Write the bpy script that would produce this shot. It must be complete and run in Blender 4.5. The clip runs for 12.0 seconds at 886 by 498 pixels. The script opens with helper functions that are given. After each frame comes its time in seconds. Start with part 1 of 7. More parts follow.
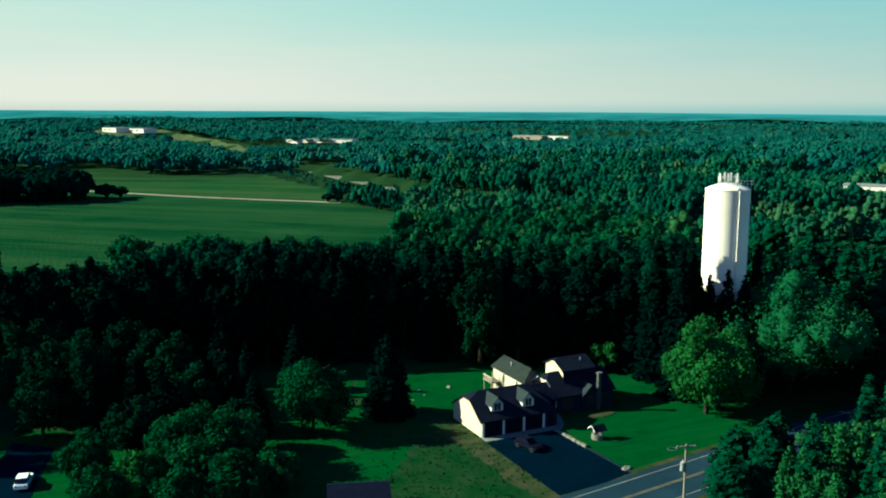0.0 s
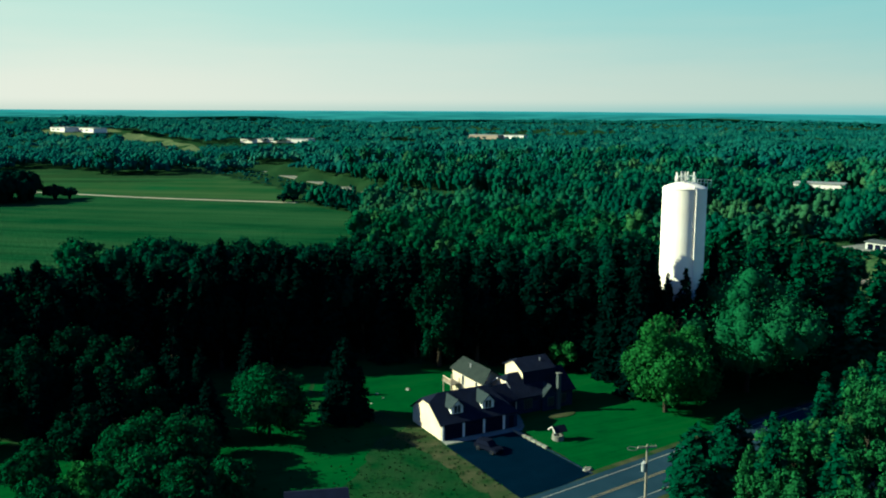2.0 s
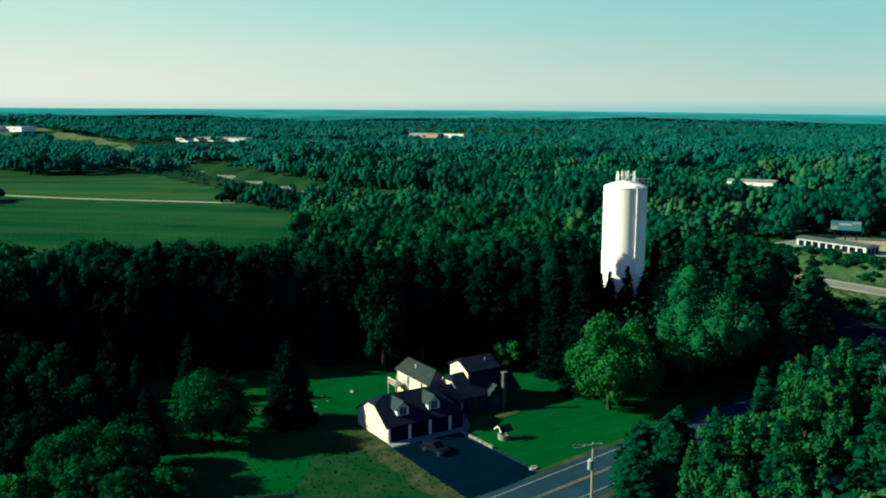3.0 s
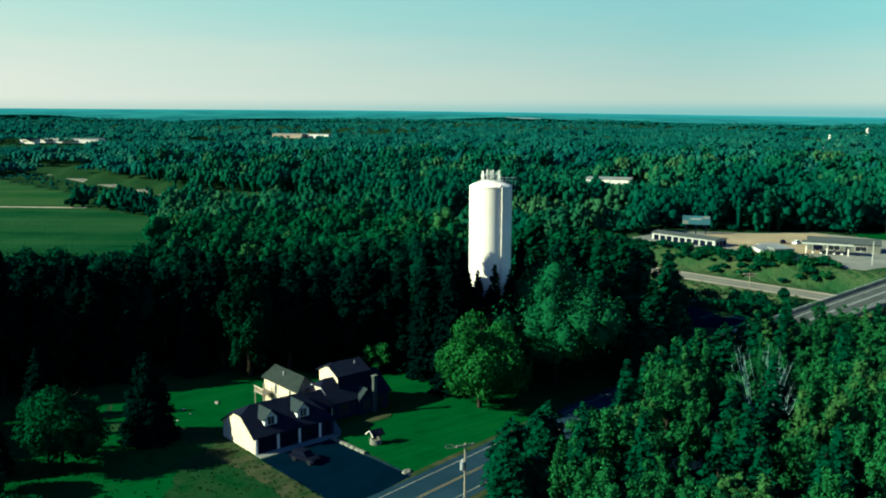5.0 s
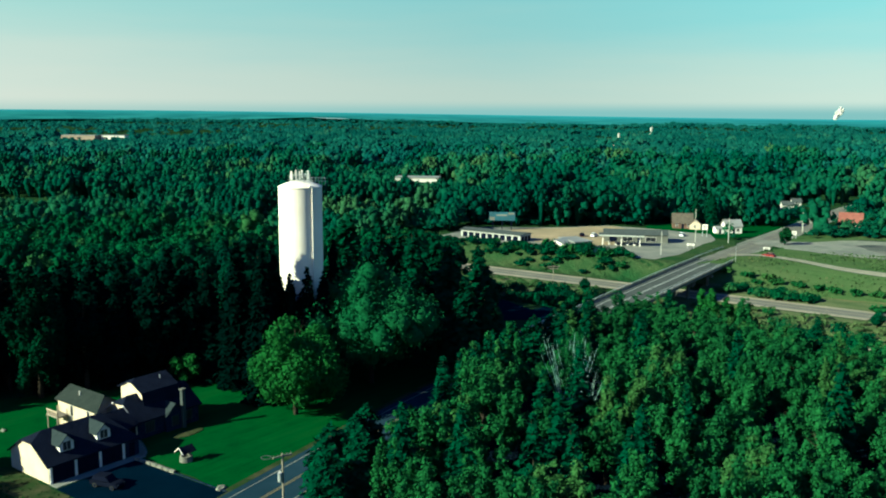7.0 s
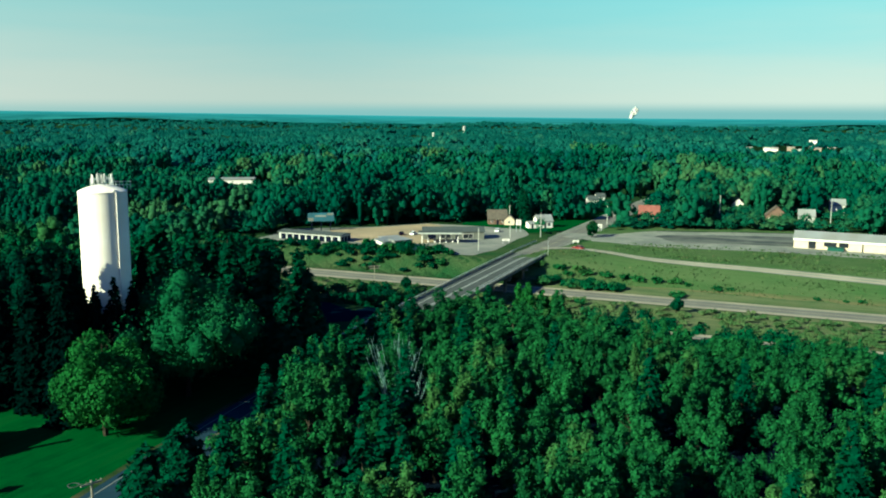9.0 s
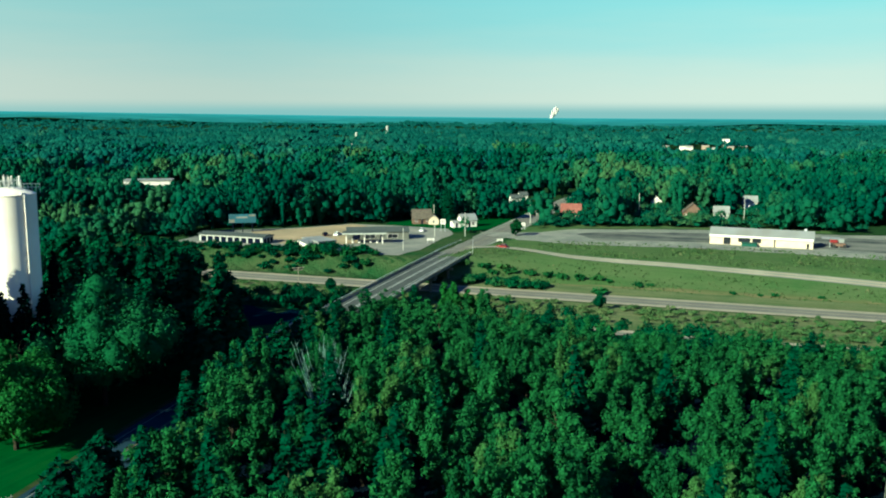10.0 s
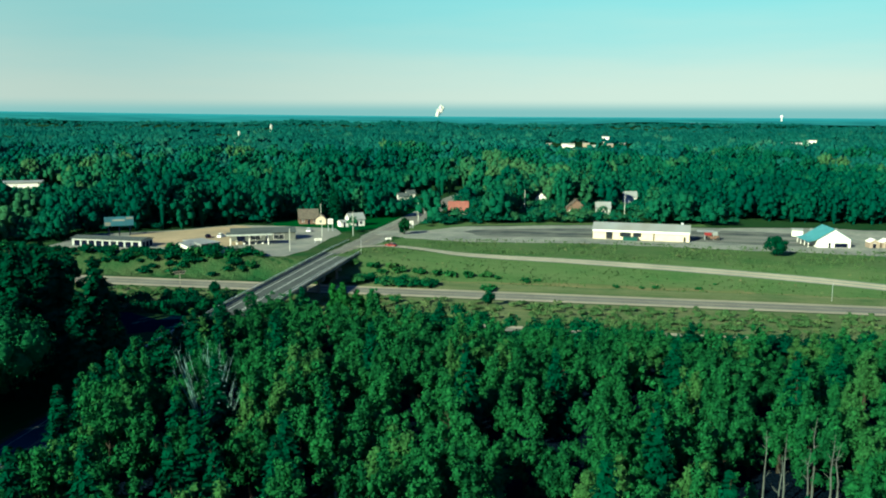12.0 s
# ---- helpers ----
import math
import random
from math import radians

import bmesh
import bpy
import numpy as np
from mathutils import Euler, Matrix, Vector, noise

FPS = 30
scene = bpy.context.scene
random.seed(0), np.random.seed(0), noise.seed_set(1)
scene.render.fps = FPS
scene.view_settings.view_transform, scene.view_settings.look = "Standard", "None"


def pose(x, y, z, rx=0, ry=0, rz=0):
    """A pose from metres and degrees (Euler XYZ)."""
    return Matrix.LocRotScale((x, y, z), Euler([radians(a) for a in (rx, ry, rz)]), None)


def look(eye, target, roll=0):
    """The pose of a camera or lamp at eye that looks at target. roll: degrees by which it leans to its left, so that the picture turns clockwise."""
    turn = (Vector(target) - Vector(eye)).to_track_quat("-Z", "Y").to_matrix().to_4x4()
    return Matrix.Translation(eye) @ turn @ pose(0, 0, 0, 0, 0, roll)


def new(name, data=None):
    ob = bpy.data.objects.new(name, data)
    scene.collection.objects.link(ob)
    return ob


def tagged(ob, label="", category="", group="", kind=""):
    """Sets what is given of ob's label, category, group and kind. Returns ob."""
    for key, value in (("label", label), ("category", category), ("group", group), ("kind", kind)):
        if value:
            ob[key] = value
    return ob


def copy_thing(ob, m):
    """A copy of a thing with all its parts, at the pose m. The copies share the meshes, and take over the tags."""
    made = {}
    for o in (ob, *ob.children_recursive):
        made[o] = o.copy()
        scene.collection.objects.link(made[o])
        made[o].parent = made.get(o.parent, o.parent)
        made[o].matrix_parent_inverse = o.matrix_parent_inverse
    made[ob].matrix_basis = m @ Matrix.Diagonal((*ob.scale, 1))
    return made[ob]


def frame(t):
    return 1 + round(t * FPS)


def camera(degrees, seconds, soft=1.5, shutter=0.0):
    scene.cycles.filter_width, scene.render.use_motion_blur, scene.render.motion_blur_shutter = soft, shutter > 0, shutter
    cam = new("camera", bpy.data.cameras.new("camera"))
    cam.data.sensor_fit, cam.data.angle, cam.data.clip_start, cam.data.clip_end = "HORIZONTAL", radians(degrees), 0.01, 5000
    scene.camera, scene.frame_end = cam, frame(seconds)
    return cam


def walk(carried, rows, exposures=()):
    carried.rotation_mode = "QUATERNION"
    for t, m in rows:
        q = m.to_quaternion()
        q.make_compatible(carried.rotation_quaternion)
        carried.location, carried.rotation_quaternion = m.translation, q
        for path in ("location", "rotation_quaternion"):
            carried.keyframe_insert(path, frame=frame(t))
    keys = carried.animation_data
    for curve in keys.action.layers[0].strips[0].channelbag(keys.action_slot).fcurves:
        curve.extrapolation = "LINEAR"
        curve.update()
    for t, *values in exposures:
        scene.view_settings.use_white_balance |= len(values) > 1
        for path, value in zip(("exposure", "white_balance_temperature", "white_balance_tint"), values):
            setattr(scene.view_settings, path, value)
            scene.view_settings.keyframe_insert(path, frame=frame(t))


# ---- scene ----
cam = camera(54.00, 12.0, soft=2.0)
PATH = [
    (0, pose(0.00, 0.00, 50.00, 81.185, 0, -0.000) @ pose(0, 0, 0, 0, 0, 0.189)),
    (0.5, pose(0.02, 0.60, 49.96, 81.149, 0, 0.150) @ pose(0, 0, 0, 0, 0, 0.195)),
    (1, pose(-0.01, 1.07, 49.91, 81.166, 0, 0.113) @ pose(0, 0, 0, 0, 0, 0.169)),
    (1.5, pose(-0.09, 1.41, 49.91, 81.175, 0, -1.083) @ pose(0, 0, 0, 0, 0, 0.178)),
    (2, pose(-0.13, 1.86, 49.95, 81.150, 0, -2.859) @ pose(0, 0, 0, 0, 0, 0.200)),
    (2.5, pose(-0.38, 2.29, 50.00, 81.133, 0, -4.757) @ pose(0, 0, 0, 0, 0, 0.260)),
    (3, pose(-0.63, 2.72, 50.12, 81.074, 0, -6.814) @ pose(0, 0, 0, 0, 0, 0.255)),
    (5, pose(-0.16, 4.64, 50.03, 81.125, 0, -15.601) @ pose(0, 0, 0, 0, 0, 0.285)),
    (5.5, pose(-0.05, 5.31, 49.86, 81.160, 0, -17.914) @ pose(0, 0, 0, 0, 0, 0.273)),
    (6, pose(0.05, 5.76, 49.82, 81.172, 0, -21.378) @ pose(0, 0, 0, 0, 0, 0.267)),
    (6.5, pose(0.29, 6.15, 49.78, 81.199, 0, -24.752) @ pose(0, 0, 0, 0, 0, 0.283)),
    (7, pose(0.46, 6.59, 49.80, 81.197, 0, -28.111) @ pose(0, 0, 0, 0, 0, 0.301)),
    (9, pose(1.29, 8.27, 49.73, 81.226, 0, -40.093) @ pose(0, 0, 0, 0, 0, 0.233)),
    (9.5, pose(1.51, 8.65, 49.70, 81.229, 0, -42.537) @ pose(0, 0, 0, 0, 0, 0.241)),
    (10, pose(1.83, 9.02, 49.70, 81.219, 0, -45.120) @ pose(0, 0, 0, 0, 0, 0.235)),
    (10.5, pose(2.24, 9.35, 49.69, 81.201, 0, -47.585) @ pose(0, 0, 0, 0, 0, 0.233)),
    (11, pose(2.61, 9.70, 49.66, 81.191, 0, -50.230) @ pose(0, 0, 0, 0, 0, 0.202)),
    (11.5, pose(2.97, 10.06, 49.57, 81.188, 0, -52.371) @ pose(0, 0, 0, 0, 0, 0.267)),
    (12, pose(3.22, 10.27, 49.56, 81.150, 0, -52.541) @ pose(0, 0, 0, 0, 0, 0.224)),
]
EXPOSURE = (1.7, 6000, -25)
walk(cam, PATH, [(0.0, *EXPOSURE), (12.0, *EXPOSURE)])

# ---- world and sun ----
SUN_AZ, SUN_EL = -86.0, 26.5  # degrees; azimuth clockwise from +y
HAZE_LOW_SUN, HAZE_HIGH_SUN = (5.9, 4.9, 4.8), (4.0, 4.6, 4.6)
HAZE_LOW_AWAY, HAZE_HIGH_AWAY = (3.7, 3.8, 3.8), (2.0, 3.5, 4.0)
HAZE_LOW_ANTI, HAZE_HIGH_ANTI = (5.0, 4.9, 4.8), (2.5, 4.7, 5.3)
HAZE_RIM_SUN, HAZE_RIM_AWAY = (4.6, 4.2, 4.1), (2.0, 3.2, 3.5)
world = bpy.data.worlds.new("sky")
scene.world = world
world.use_nodes = True
wn = world.node_tree.nodes
sky = wn.new("ShaderNodeTexSky")
sky.sky_type = "NISHITA"
sky.sun_disc = False
sky.sun_elevation = radians(SUN_EL)
sky.sun_rotation = radians(SUN_AZ % 360)
sky.air_density, sky.dust_density, sky.ozone_density = 1.0, 0.5, 3.5
wn["Background"].inputs["Strength"].default_value = 0.05
# haze low over the land: creamy towards the sun, cyan away from it and higher up, thinning out to the clear blue overhead
wl = world.node_tree.links


def sky_ramp(value, a, b, lo=0.0, hi=1.0, smooth_step=True):
    r = wn.new("ShaderNodeMapRange")
    r.interpolation_type = "SMOOTHSTEP" if smooth_step else "LINEAR"
    for key, v in (("From Min", a), ("From Max", b), ("To Min", lo), ("To Max", hi)):
        r.inputs[key].default_value = v
    wl.new(value, r.inputs["Value"])
    return r.outputs["Result"]


def sky_mix(fac, a, b):
    x = wn.new("ShaderNodeMix")
    x.data_type = "RGBA"
    wl.new(fac, x.inputs[0])
    for sock, val in ((x.inputs[6], a), (x.inputs[7], b)):
        if isinstance(val, tuple):
            sock.default_value = (*val, 1)
        else:
            wl.new(val, sock)
    return x.outputs[2]


where = wn.new("ShaderNodeTexCoord").outputs["Generated"]
axes = wn.new("ShaderNodeSeparateXYZ")
wl.new(where, axes.inputs[0])
up = axes.outputs["Z"]
side_on = wn.new("ShaderNodeVectorMath")
side_on.operation = "DOT_PRODUCT"
side_on.inputs[1].default_value = (math.sin(radians(SUN_AZ)), math.cos(radians(SUN_AZ)), 0)
wl.new(where, side_on.inputs[0])
sunward = sky_ramp(side_on.outputs["Value"], -0.6, 0.55)
flat = wn.new("ShaderNodeMapping")
flat.inputs["Scale"].default_value = (1.0, 1.0, 9.0)
wl.new(where, flat.inputs["Vector"])
wisps = wn.new("ShaderNodeTexNoise")
wisps.inputs["Scale"].default_value, wisps.inputs["Detail"].default_value = 2.6, 5
wl.new(flat.outputs["Vector"], wisps.inputs["Vector"])
lift = wn.new("ShaderNodeMath")
lift.operation = "MULTIPLY_ADD"
lift.inputs[1].default_value, lift.inputs[2].default_value = -0.07, 0.035
wl.new(wisps.outputs["Fac"], lift.inputs[0])
level = wn.new("ShaderNodeMath")
wl.new(up, level.inputs[0])
wl.new(lift.outputs[0], level.inputs[1])
climb = sky_ramp(level.outputs[0], 0.015, 0.135)
opposite = sky_ramp(side_on.outputs["Value"], -0.40, -0.95)
low_haze = sky_mix(opposite, sky_mix(sunward, HAZE_LOW_AWAY, HAZE_LOW_SUN), HAZE_LOW_ANTI)
high_haze = sky_mix(opposite, sky_mix(sunward, HAZE_HIGH_AWAY, HAZE_HIGH_SUN), HAZE_HIGH_ANTI)
haze_sky = sky_mix(climb, low_haze, high_haze)
rim = sky_mix(sunward, HAZE_RIM_AWAY, HAZE_RIM_SUN)
haze_sky = sky_mix(sky_ramp(up, 0.001, 0.017), rim, haze_sky)
overhead = wn.new("ShaderNodeMix")
overhead.data_type, overhead.blend_type = "RGBA", "MULTIPLY"
overhead.inputs[0].default_value = 1.0
overhead.inputs[7].default_value = (0.17, 0.43, 1.15, 1)
wl.new(sky.outputs["Color"], overhead.inputs[6])
wl.new(sky_mix(sky_ramp(up, 0.10, 0.50, 0.0, 0.97), haze_sky, overhead.outputs[2]), wn["Background"].inputs["Color"])
sun_data = bpy.data.lights.new("sun", "SUN")
sun_data.energy, sun_data.angle, sun_data.color = 5.0, radians(0.6), (1.0, 0.89, 0.70)
sun = new("sun", sun_data)
sa, se = radians(SUN_AZ), radians(SUN_EL)
SUN_DIR = Vector((math.sin(sa) * math.cos(se), math.cos(sa) * math.cos(se), math.sin(se)))
sun.matrix_world = look(SUN_DIR * 300, (0, 0, 0))


# ---- materials ----
def surface(name, low, high, size=1.0, rough=0.8, bump=0.2, fine=0.12, metal=0.0, third=None, third_size=8.0,
            grain=0.25, coords="Position", rows=None):
    """A worn surface: two colours mixed by noise of a size in metres, a fine grain, and an optional third colour in patches."""
    m = bpy.data.materials.new(name)
    m.use_nodes = True
    nt = m.node_tree
    n, l = nt.nodes, nt.links
    b = n["Principled BSDF"]
    b.inputs["Roughness"].default_value = rough
    b.inputs["Metallic"].default_value = metal
    b.inputs["Specular IOR Level"].default_value = 0.3 if rough < 0.84 else 0.05 if rough < 0.94 else 0.0
    if coords == "Position":
        src = n.new("ShaderNodeNewGeometry").outputs["Position"]
    else:
        src = n.new("ShaderNodeTexCoord").outputs["Object"]

    def noise_at(metres, detail):
        t = n.new("ShaderNodeTexNoise")
        t.inputs["Scale"].default_value = 1.0 / metres
        t.inputs["Detail"].default_value = detail
        l.new(src, t.inputs["Vector"])
        r = n.new("ShaderNodeMapRange")
        r.inputs["From Min"].default_value, r.inputs["From Max"].default_value = 0.3, 0.7
        l.new(t.outputs["Fac"], r.inputs["Value"])
        return r.outputs["Result"]

    def mix(fac, a, c, amount=1.0, blend="MIX"):
        x = n.new("ShaderNodeMix")
        x.data_type, x.blend_type = "RGBA", blend
        if amount != 1.0:
            k = n.new("ShaderNodeMath")
            k.operation = "MULTIPLY"
            k.inputs[1].default_value = amount
            l.new(fac, k.inputs[0])
            fac = k.outputs[0]
        l.new(fac, x.inputs[0])
        for sock, val in ((x.inputs[6], a), (x.inputs[7], c)):
            if isinstance(val, tuple):
                sock.default_value = (*val, 1)
            else:
                l.new(val, sock)
        return x.outputs[2]

    col = mix(noise_at(size, 4), low, high)
    if third:
        col = mix(noise_at(third_size, 5), col, third)
    g = noise_at(fine, 3)
    col = mix(g, col, tuple(0.45 * c for c in low), grain)
    if rows:
        # streaks along the rows: spacing in metres, strength, heading in degrees
        turned = n.new("ShaderNodeVectorRotate")
        turned.rotation_type = "Z_AXIS"
        turned.inputs["Angle"].default_value = radians(-rows[2])
        l.new(src, turned.inputs["Vector"])
        long = n.new("ShaderNodeMapping")
        long.inputs["Scale"].default_value = (0.06, 1.0, 1.0)
        l.new(turned.outputs["Vector"], long.inputs["Vector"])
        for k, (metres, tone) in enumerate(((rows[0], 0.5), (rows[0] * 4.5, 1.5))):
            w = n.new("ShaderNodeTexNoise")
            w.inputs["Scale"].default_value, w.inputs["Detail"].default_value = 1.0 / metres, 4
            l.new(long.outputs["Vector"], w.inputs["Vector"])
            r = n.new("ShaderNodeMapRange")
            r.inputs["From Min"].default_value, r.inputs["From Max"].default_value = 0.42, 0.68
            l.new(w.outputs["Fac"], r.inputs["Value"])
            col = mix(r.outputs["Result"], col, tuple(0.5 * c for c in low) if k == 0 else rows[3], rows[1])
    l.new(col, b.inputs["Base Color"])
    if bump:
        bp = n.new("ShaderNodeBump")
        bp.inputs["Strength"].default_value = bump
        bp.inputs["Distance"].default_value = fine
        l.new(g, bp.inputs["Height"])
        l.new(bp.outputs["Normal"], b.inputs["Normal"])
    return m


def foliage(name, low, high, dry, patch=14.0, dry_share=0.25, glow=0.2, spray=0.45, by_tree=False, stand_tint=False, turn_at=(0.88, 0.97), relief=None):
    """Leaves: colour differs from tree to tree, from spray to spray and over the stand; some light passes through."""
    m = bpy.data.materials.new(name)
    m.use_nodes = True
    nt = m.node_tree
    n, l = nt.nodes, nt.links
    n.remove(n["Principled BSDF"])
    out = n["Material Output"]
    geo = n.new("ShaderNodeNewGeometry")
    info = n.new("ShaderNodeObjectInfo")
    tex = n.new("ShaderNodeTexNoise")
    tex.inputs["Scale"].default_value = 1.0 / patch
    tex.inputs["Detail"].default_value = 3
    l.new(geo.outputs["Position"], tex.inputs["Vector"])

    def mix(fac, a, c):
        x = n.new("ShaderNodeMix")
        x.data_type = "RGBA"
        l.new(fac, x.inputs[0])
        for sock, val in ((x.inputs[6], a), (x.inputs[7], c)):
            if isinstance(val, tuple):
                sock.default_value = (*val, 1)
            else:
                l.new(val, sock)
        return x.outputs[2]

    def ramp(value, a, b2, top=1.0):
        r = n.new("ShaderNodeMapRange")
        r.inputs["From Min"].default_value, r.inputs["From Max"].default_value = a, b2
        r.inputs["To Max"].default_value = top
        l.new(value, r.inputs["Value"])
        return r.outputs["Result"]

    own = info.outputs["Random"]
    if stand_tint:
        tint = n.new("ShaderNodeAttribute")
        tint.attribute_name = "tint"
        own = tint.outputs["Fac"]
    tree = mix(own, low, high)
    stand = tree if stand_tint else mix(ramp(tex.outputs["Fac"], 0.35, 0.65), tree, high)
    col = mix(ramp(geo.outputs["Random Per Island"], 0.0, 1.0, spray), stand, low)
    if by_tree:
        turned = ramp(own, *turn_at, dry_share)
    else:
        big = n.new("ShaderNodeTexNoise")
        big.inputs["Scale"].default_value = 1.0 / (patch * 0.7)
        big.inputs["Detail"].default_value = 1
        l.new(geo.outputs["Position"], big.inputs["Vector"])
        turned = ramp(big.outputs["Fac"], 0.60, 0.75, dry_share)
    col = mix(turned, col, dry)
    d = n.new("ShaderNodeBsdfDiffuse")
    t = n.new("ShaderNodeBsdfTranslucent")
    if relief:
        # twigs and leaf groups too small to be built one by one, their self-shadow speckled into the colour
        fine = n.new("ShaderNodeTexNoise")
        fine.inputs["Scale"].default_value = 1.0 / relief[0]
        fine.inputs["Detail"].default_value = 4
        fine.inputs["Roughness"].default_value = 0.65
        l.new(geo.outputs["Position"], fine.inputs["Vector"])
        col = mix(ramp(fine.outputs["Fac"], 0.56, 0.34, 0.5), col, tuple(0.35 * c for c in low))
        bp = n.new("ShaderNodeBump")
        bp.inputs["Strength"].default_value, bp.inputs["Distance"].default_value = relief[1], relief[0]
        l.new(fine.outputs["Fac"], bp.inputs["Height"])
        l.new(bp.outputs["Normal"], d.inputs["Normal"])
    s = n.new("ShaderNodeMixShader")
    s.inputs[0].default_value = glow
    l.new(col, d.inputs["Color"])
    l.new(col, t.inputs["Color"])
    l.new(d.outputs[0], s.inputs[1])
    l.new(t.outputs[0], s.inputs[2])
    l.new(s.outputs[0], out.inputs["Surface"])
    return m


M = {}
M["ground"] = surface("rough_grass_ground", (0.0080, 0.0280, 0.0110), (0.0150, 0.0400, 0.0140), 6, 0.95, 0.2, 0.5, third=(0.0170, 0.0380, 0.0140), third_size=40, grain=0.4)
# navy shade under the trees is painted into the floor colour
M["shaded_forest_floor"] = surface("shaded_forest_floor", (0.0016, 0.0042, 0.0088), (0.0036, 0.0072, 0.0132), 5, 0.95, 0.6, 0.5, grain=0.5)
M["lawn"] = surface("mown_lawn", (0.0011, 0.0302, 0.0080), (0.0024, 0.0502, 0.0109), 2.4, 0.95, 0.06, 0.22, third=(0.0075, 0.0515, 0.0109), third_size=9, grain=0.4, rows=(0.55, 0.35, 24.0, (0.0109, 0.0515, 0.0121)))
M["dry_grass"] = surface("rough_grass", (0.0018, 0.0230, 0.0066), (0.0060, 0.0360, 0.0085), 0.9, 0.95, 0.12, 0.3, third=(0.0180, 0.0400, 0.0162), third_size=4.5, grain=0.5)
M["dry_edge"] = surface("dry_tan_grass", (0.030, 0.036, 0.018), (0.060, 0.055, 0.030), 1.4, 0.95, 0.2, 0.3, third=(0.010, 0.030, 0.009), third_size=3.5, grain=0.25)
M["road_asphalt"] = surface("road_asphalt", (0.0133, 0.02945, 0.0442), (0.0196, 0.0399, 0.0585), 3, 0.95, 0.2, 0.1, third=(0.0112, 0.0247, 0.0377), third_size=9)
M["apron_concrete"] = surface("pale_apron_concrete", (0.15, 0.155, 0.14), (0.20, 0.20, 0.18), 2, 0.9, 0.2, 0.15, third=(0.12, 0.12, 0.11), third_size=4)
# garden leaves again, with the stand's shade put into the colour
M["shade_leaf"] = foliage("shaded_garden_leaves", (0.0010, 0.0100, 0.0066), (0.0034, 0.0270, 0.0120), (0.0070, 0.0280, 0.0110), glow=0.04, relief=(0.4, 0.9))
M["bank_grass"] = surface("rank_bank_grass", (0.0108, 0.0432, 0.0150), (0.0240, 0.0580, 0.0213), 4, 0.95, 0.6, 0.6, third=(0.0504, 0.0675, 0.0300), third_size=12, grain=0.5)
M["deck_line"] = surface("fresh_road_paint", (0.26, 0.26, 0.23), (0.33, 0.33, 0.30), 0.8, 0.7, 0.1, 0.1)
# haze of the distance is mixed into these leaf colours, paler and bluer
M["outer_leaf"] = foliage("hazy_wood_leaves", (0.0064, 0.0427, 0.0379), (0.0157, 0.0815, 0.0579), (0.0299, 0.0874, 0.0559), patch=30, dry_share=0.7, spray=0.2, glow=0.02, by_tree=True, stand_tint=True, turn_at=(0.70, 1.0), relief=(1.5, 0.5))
M["pale_grass"] = surface("pale_hay_meadow", (0.070, 0.090, 0.040), (0.110, 0.115, 0.060), 18, 0.95, 0.2, 2.0, third=(0.050, 0.080, 0.032), third_size=60, grain=0.3)
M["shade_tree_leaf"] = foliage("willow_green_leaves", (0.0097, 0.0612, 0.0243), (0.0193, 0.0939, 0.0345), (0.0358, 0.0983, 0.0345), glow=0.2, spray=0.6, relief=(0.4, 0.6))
M["deck_asphalt"] = surface("bridge_asphalt", (0.050, 0.056, 0.053), (0.075, 0.080, 0.075), 3, 0.92, 0.2, 0.1, third=(0.042, 0.047, 0.046), third_size=7)
# one wood's sunlit tops and shaded front, put into two leaf colours
M["wood_top_leaf"] = foliage("sunlit_wood_top_leaves", (0.0015, 0.0149, 0.0102), (0.0063, 0.0416, 0.0198), (0.0112, 0.0442, 0.0180), patch=20, glow=0.03, by_tree=True, stand_tint=True, relief=(0.6, 0.9))
M["front_leaf"] = foliage("shaded_front_leaves", (0.0003, 0.0030, 0.0036), (0.0010, 0.0095, 0.0066), (0.0015, 0.0105, 0.0066), glow=0.02, relief=(0.5, 0.9))
# the poles' whitish sunlit look is put into the wood colour
M["pale_pole"] = surface("sunlit_pole_wood", (0.30, 0.29, 0.26), (0.40, 0.385, 0.35), 0.4, 0.9, 0.4, 0.06, coords="Object")
M["pine_bark"] = surface("scaly_pine_bark", (0.0510, 0.0594, 0.0546), (0.0900, 0.1026, 0.0936), 0.4, 0.95, 0.6, 0.1, coords="Object")
M["meadow"] = surface("meadow_grass", (0.0308, 0.0740, 0.0240), (0.0534, 0.0900, 0.0320), 9, 0.95, 0.08, 0.5, third=(0.0616, 0.0900, 0.0380), third_size=16, grain=0.35, rows=(1.3, 0.22, -68.0, (0.0770, 0.0900, 0.0420)))
M["dry_meadow"] = surface("dry_meadow_grass", (0.0792, 0.0840, 0.0380), (0.1298, 0.1060, 0.0580), 7, 0.95, 0.08, 0.5, third=(0.0462, 0.0820, 0.0300), third_size=15, grain=0.35, rows=(1.1, 0.35, -63.0, (0.1485, 0.1120, 0.0660)))
M["corn"] = surface("corn_field", (0.0039, 0.0302, 0.0111), (0.0074, 0.0408, 0.0142), 9, 0.95, 0.3, 1.2, third=(0.0160, 0.0517, 0.0190), third_size=45, grain=0.3, rows=(4.0, 0.55, -16.0, (0.0240, 0.0556, 0.0213)))
M["stubble"] = surface("pale_crop_field", (0.0131, 0.0459, 0.0146), (0.0264, 0.0559, 0.0196), 15, 0.95, 0.2, 1.0, third=(0.0092, 0.0494, 0.0161), third_size=45, grain=0.25, rows=(5.0, 0.5, -14.0, (0.0439, 0.0680, 0.0263)))
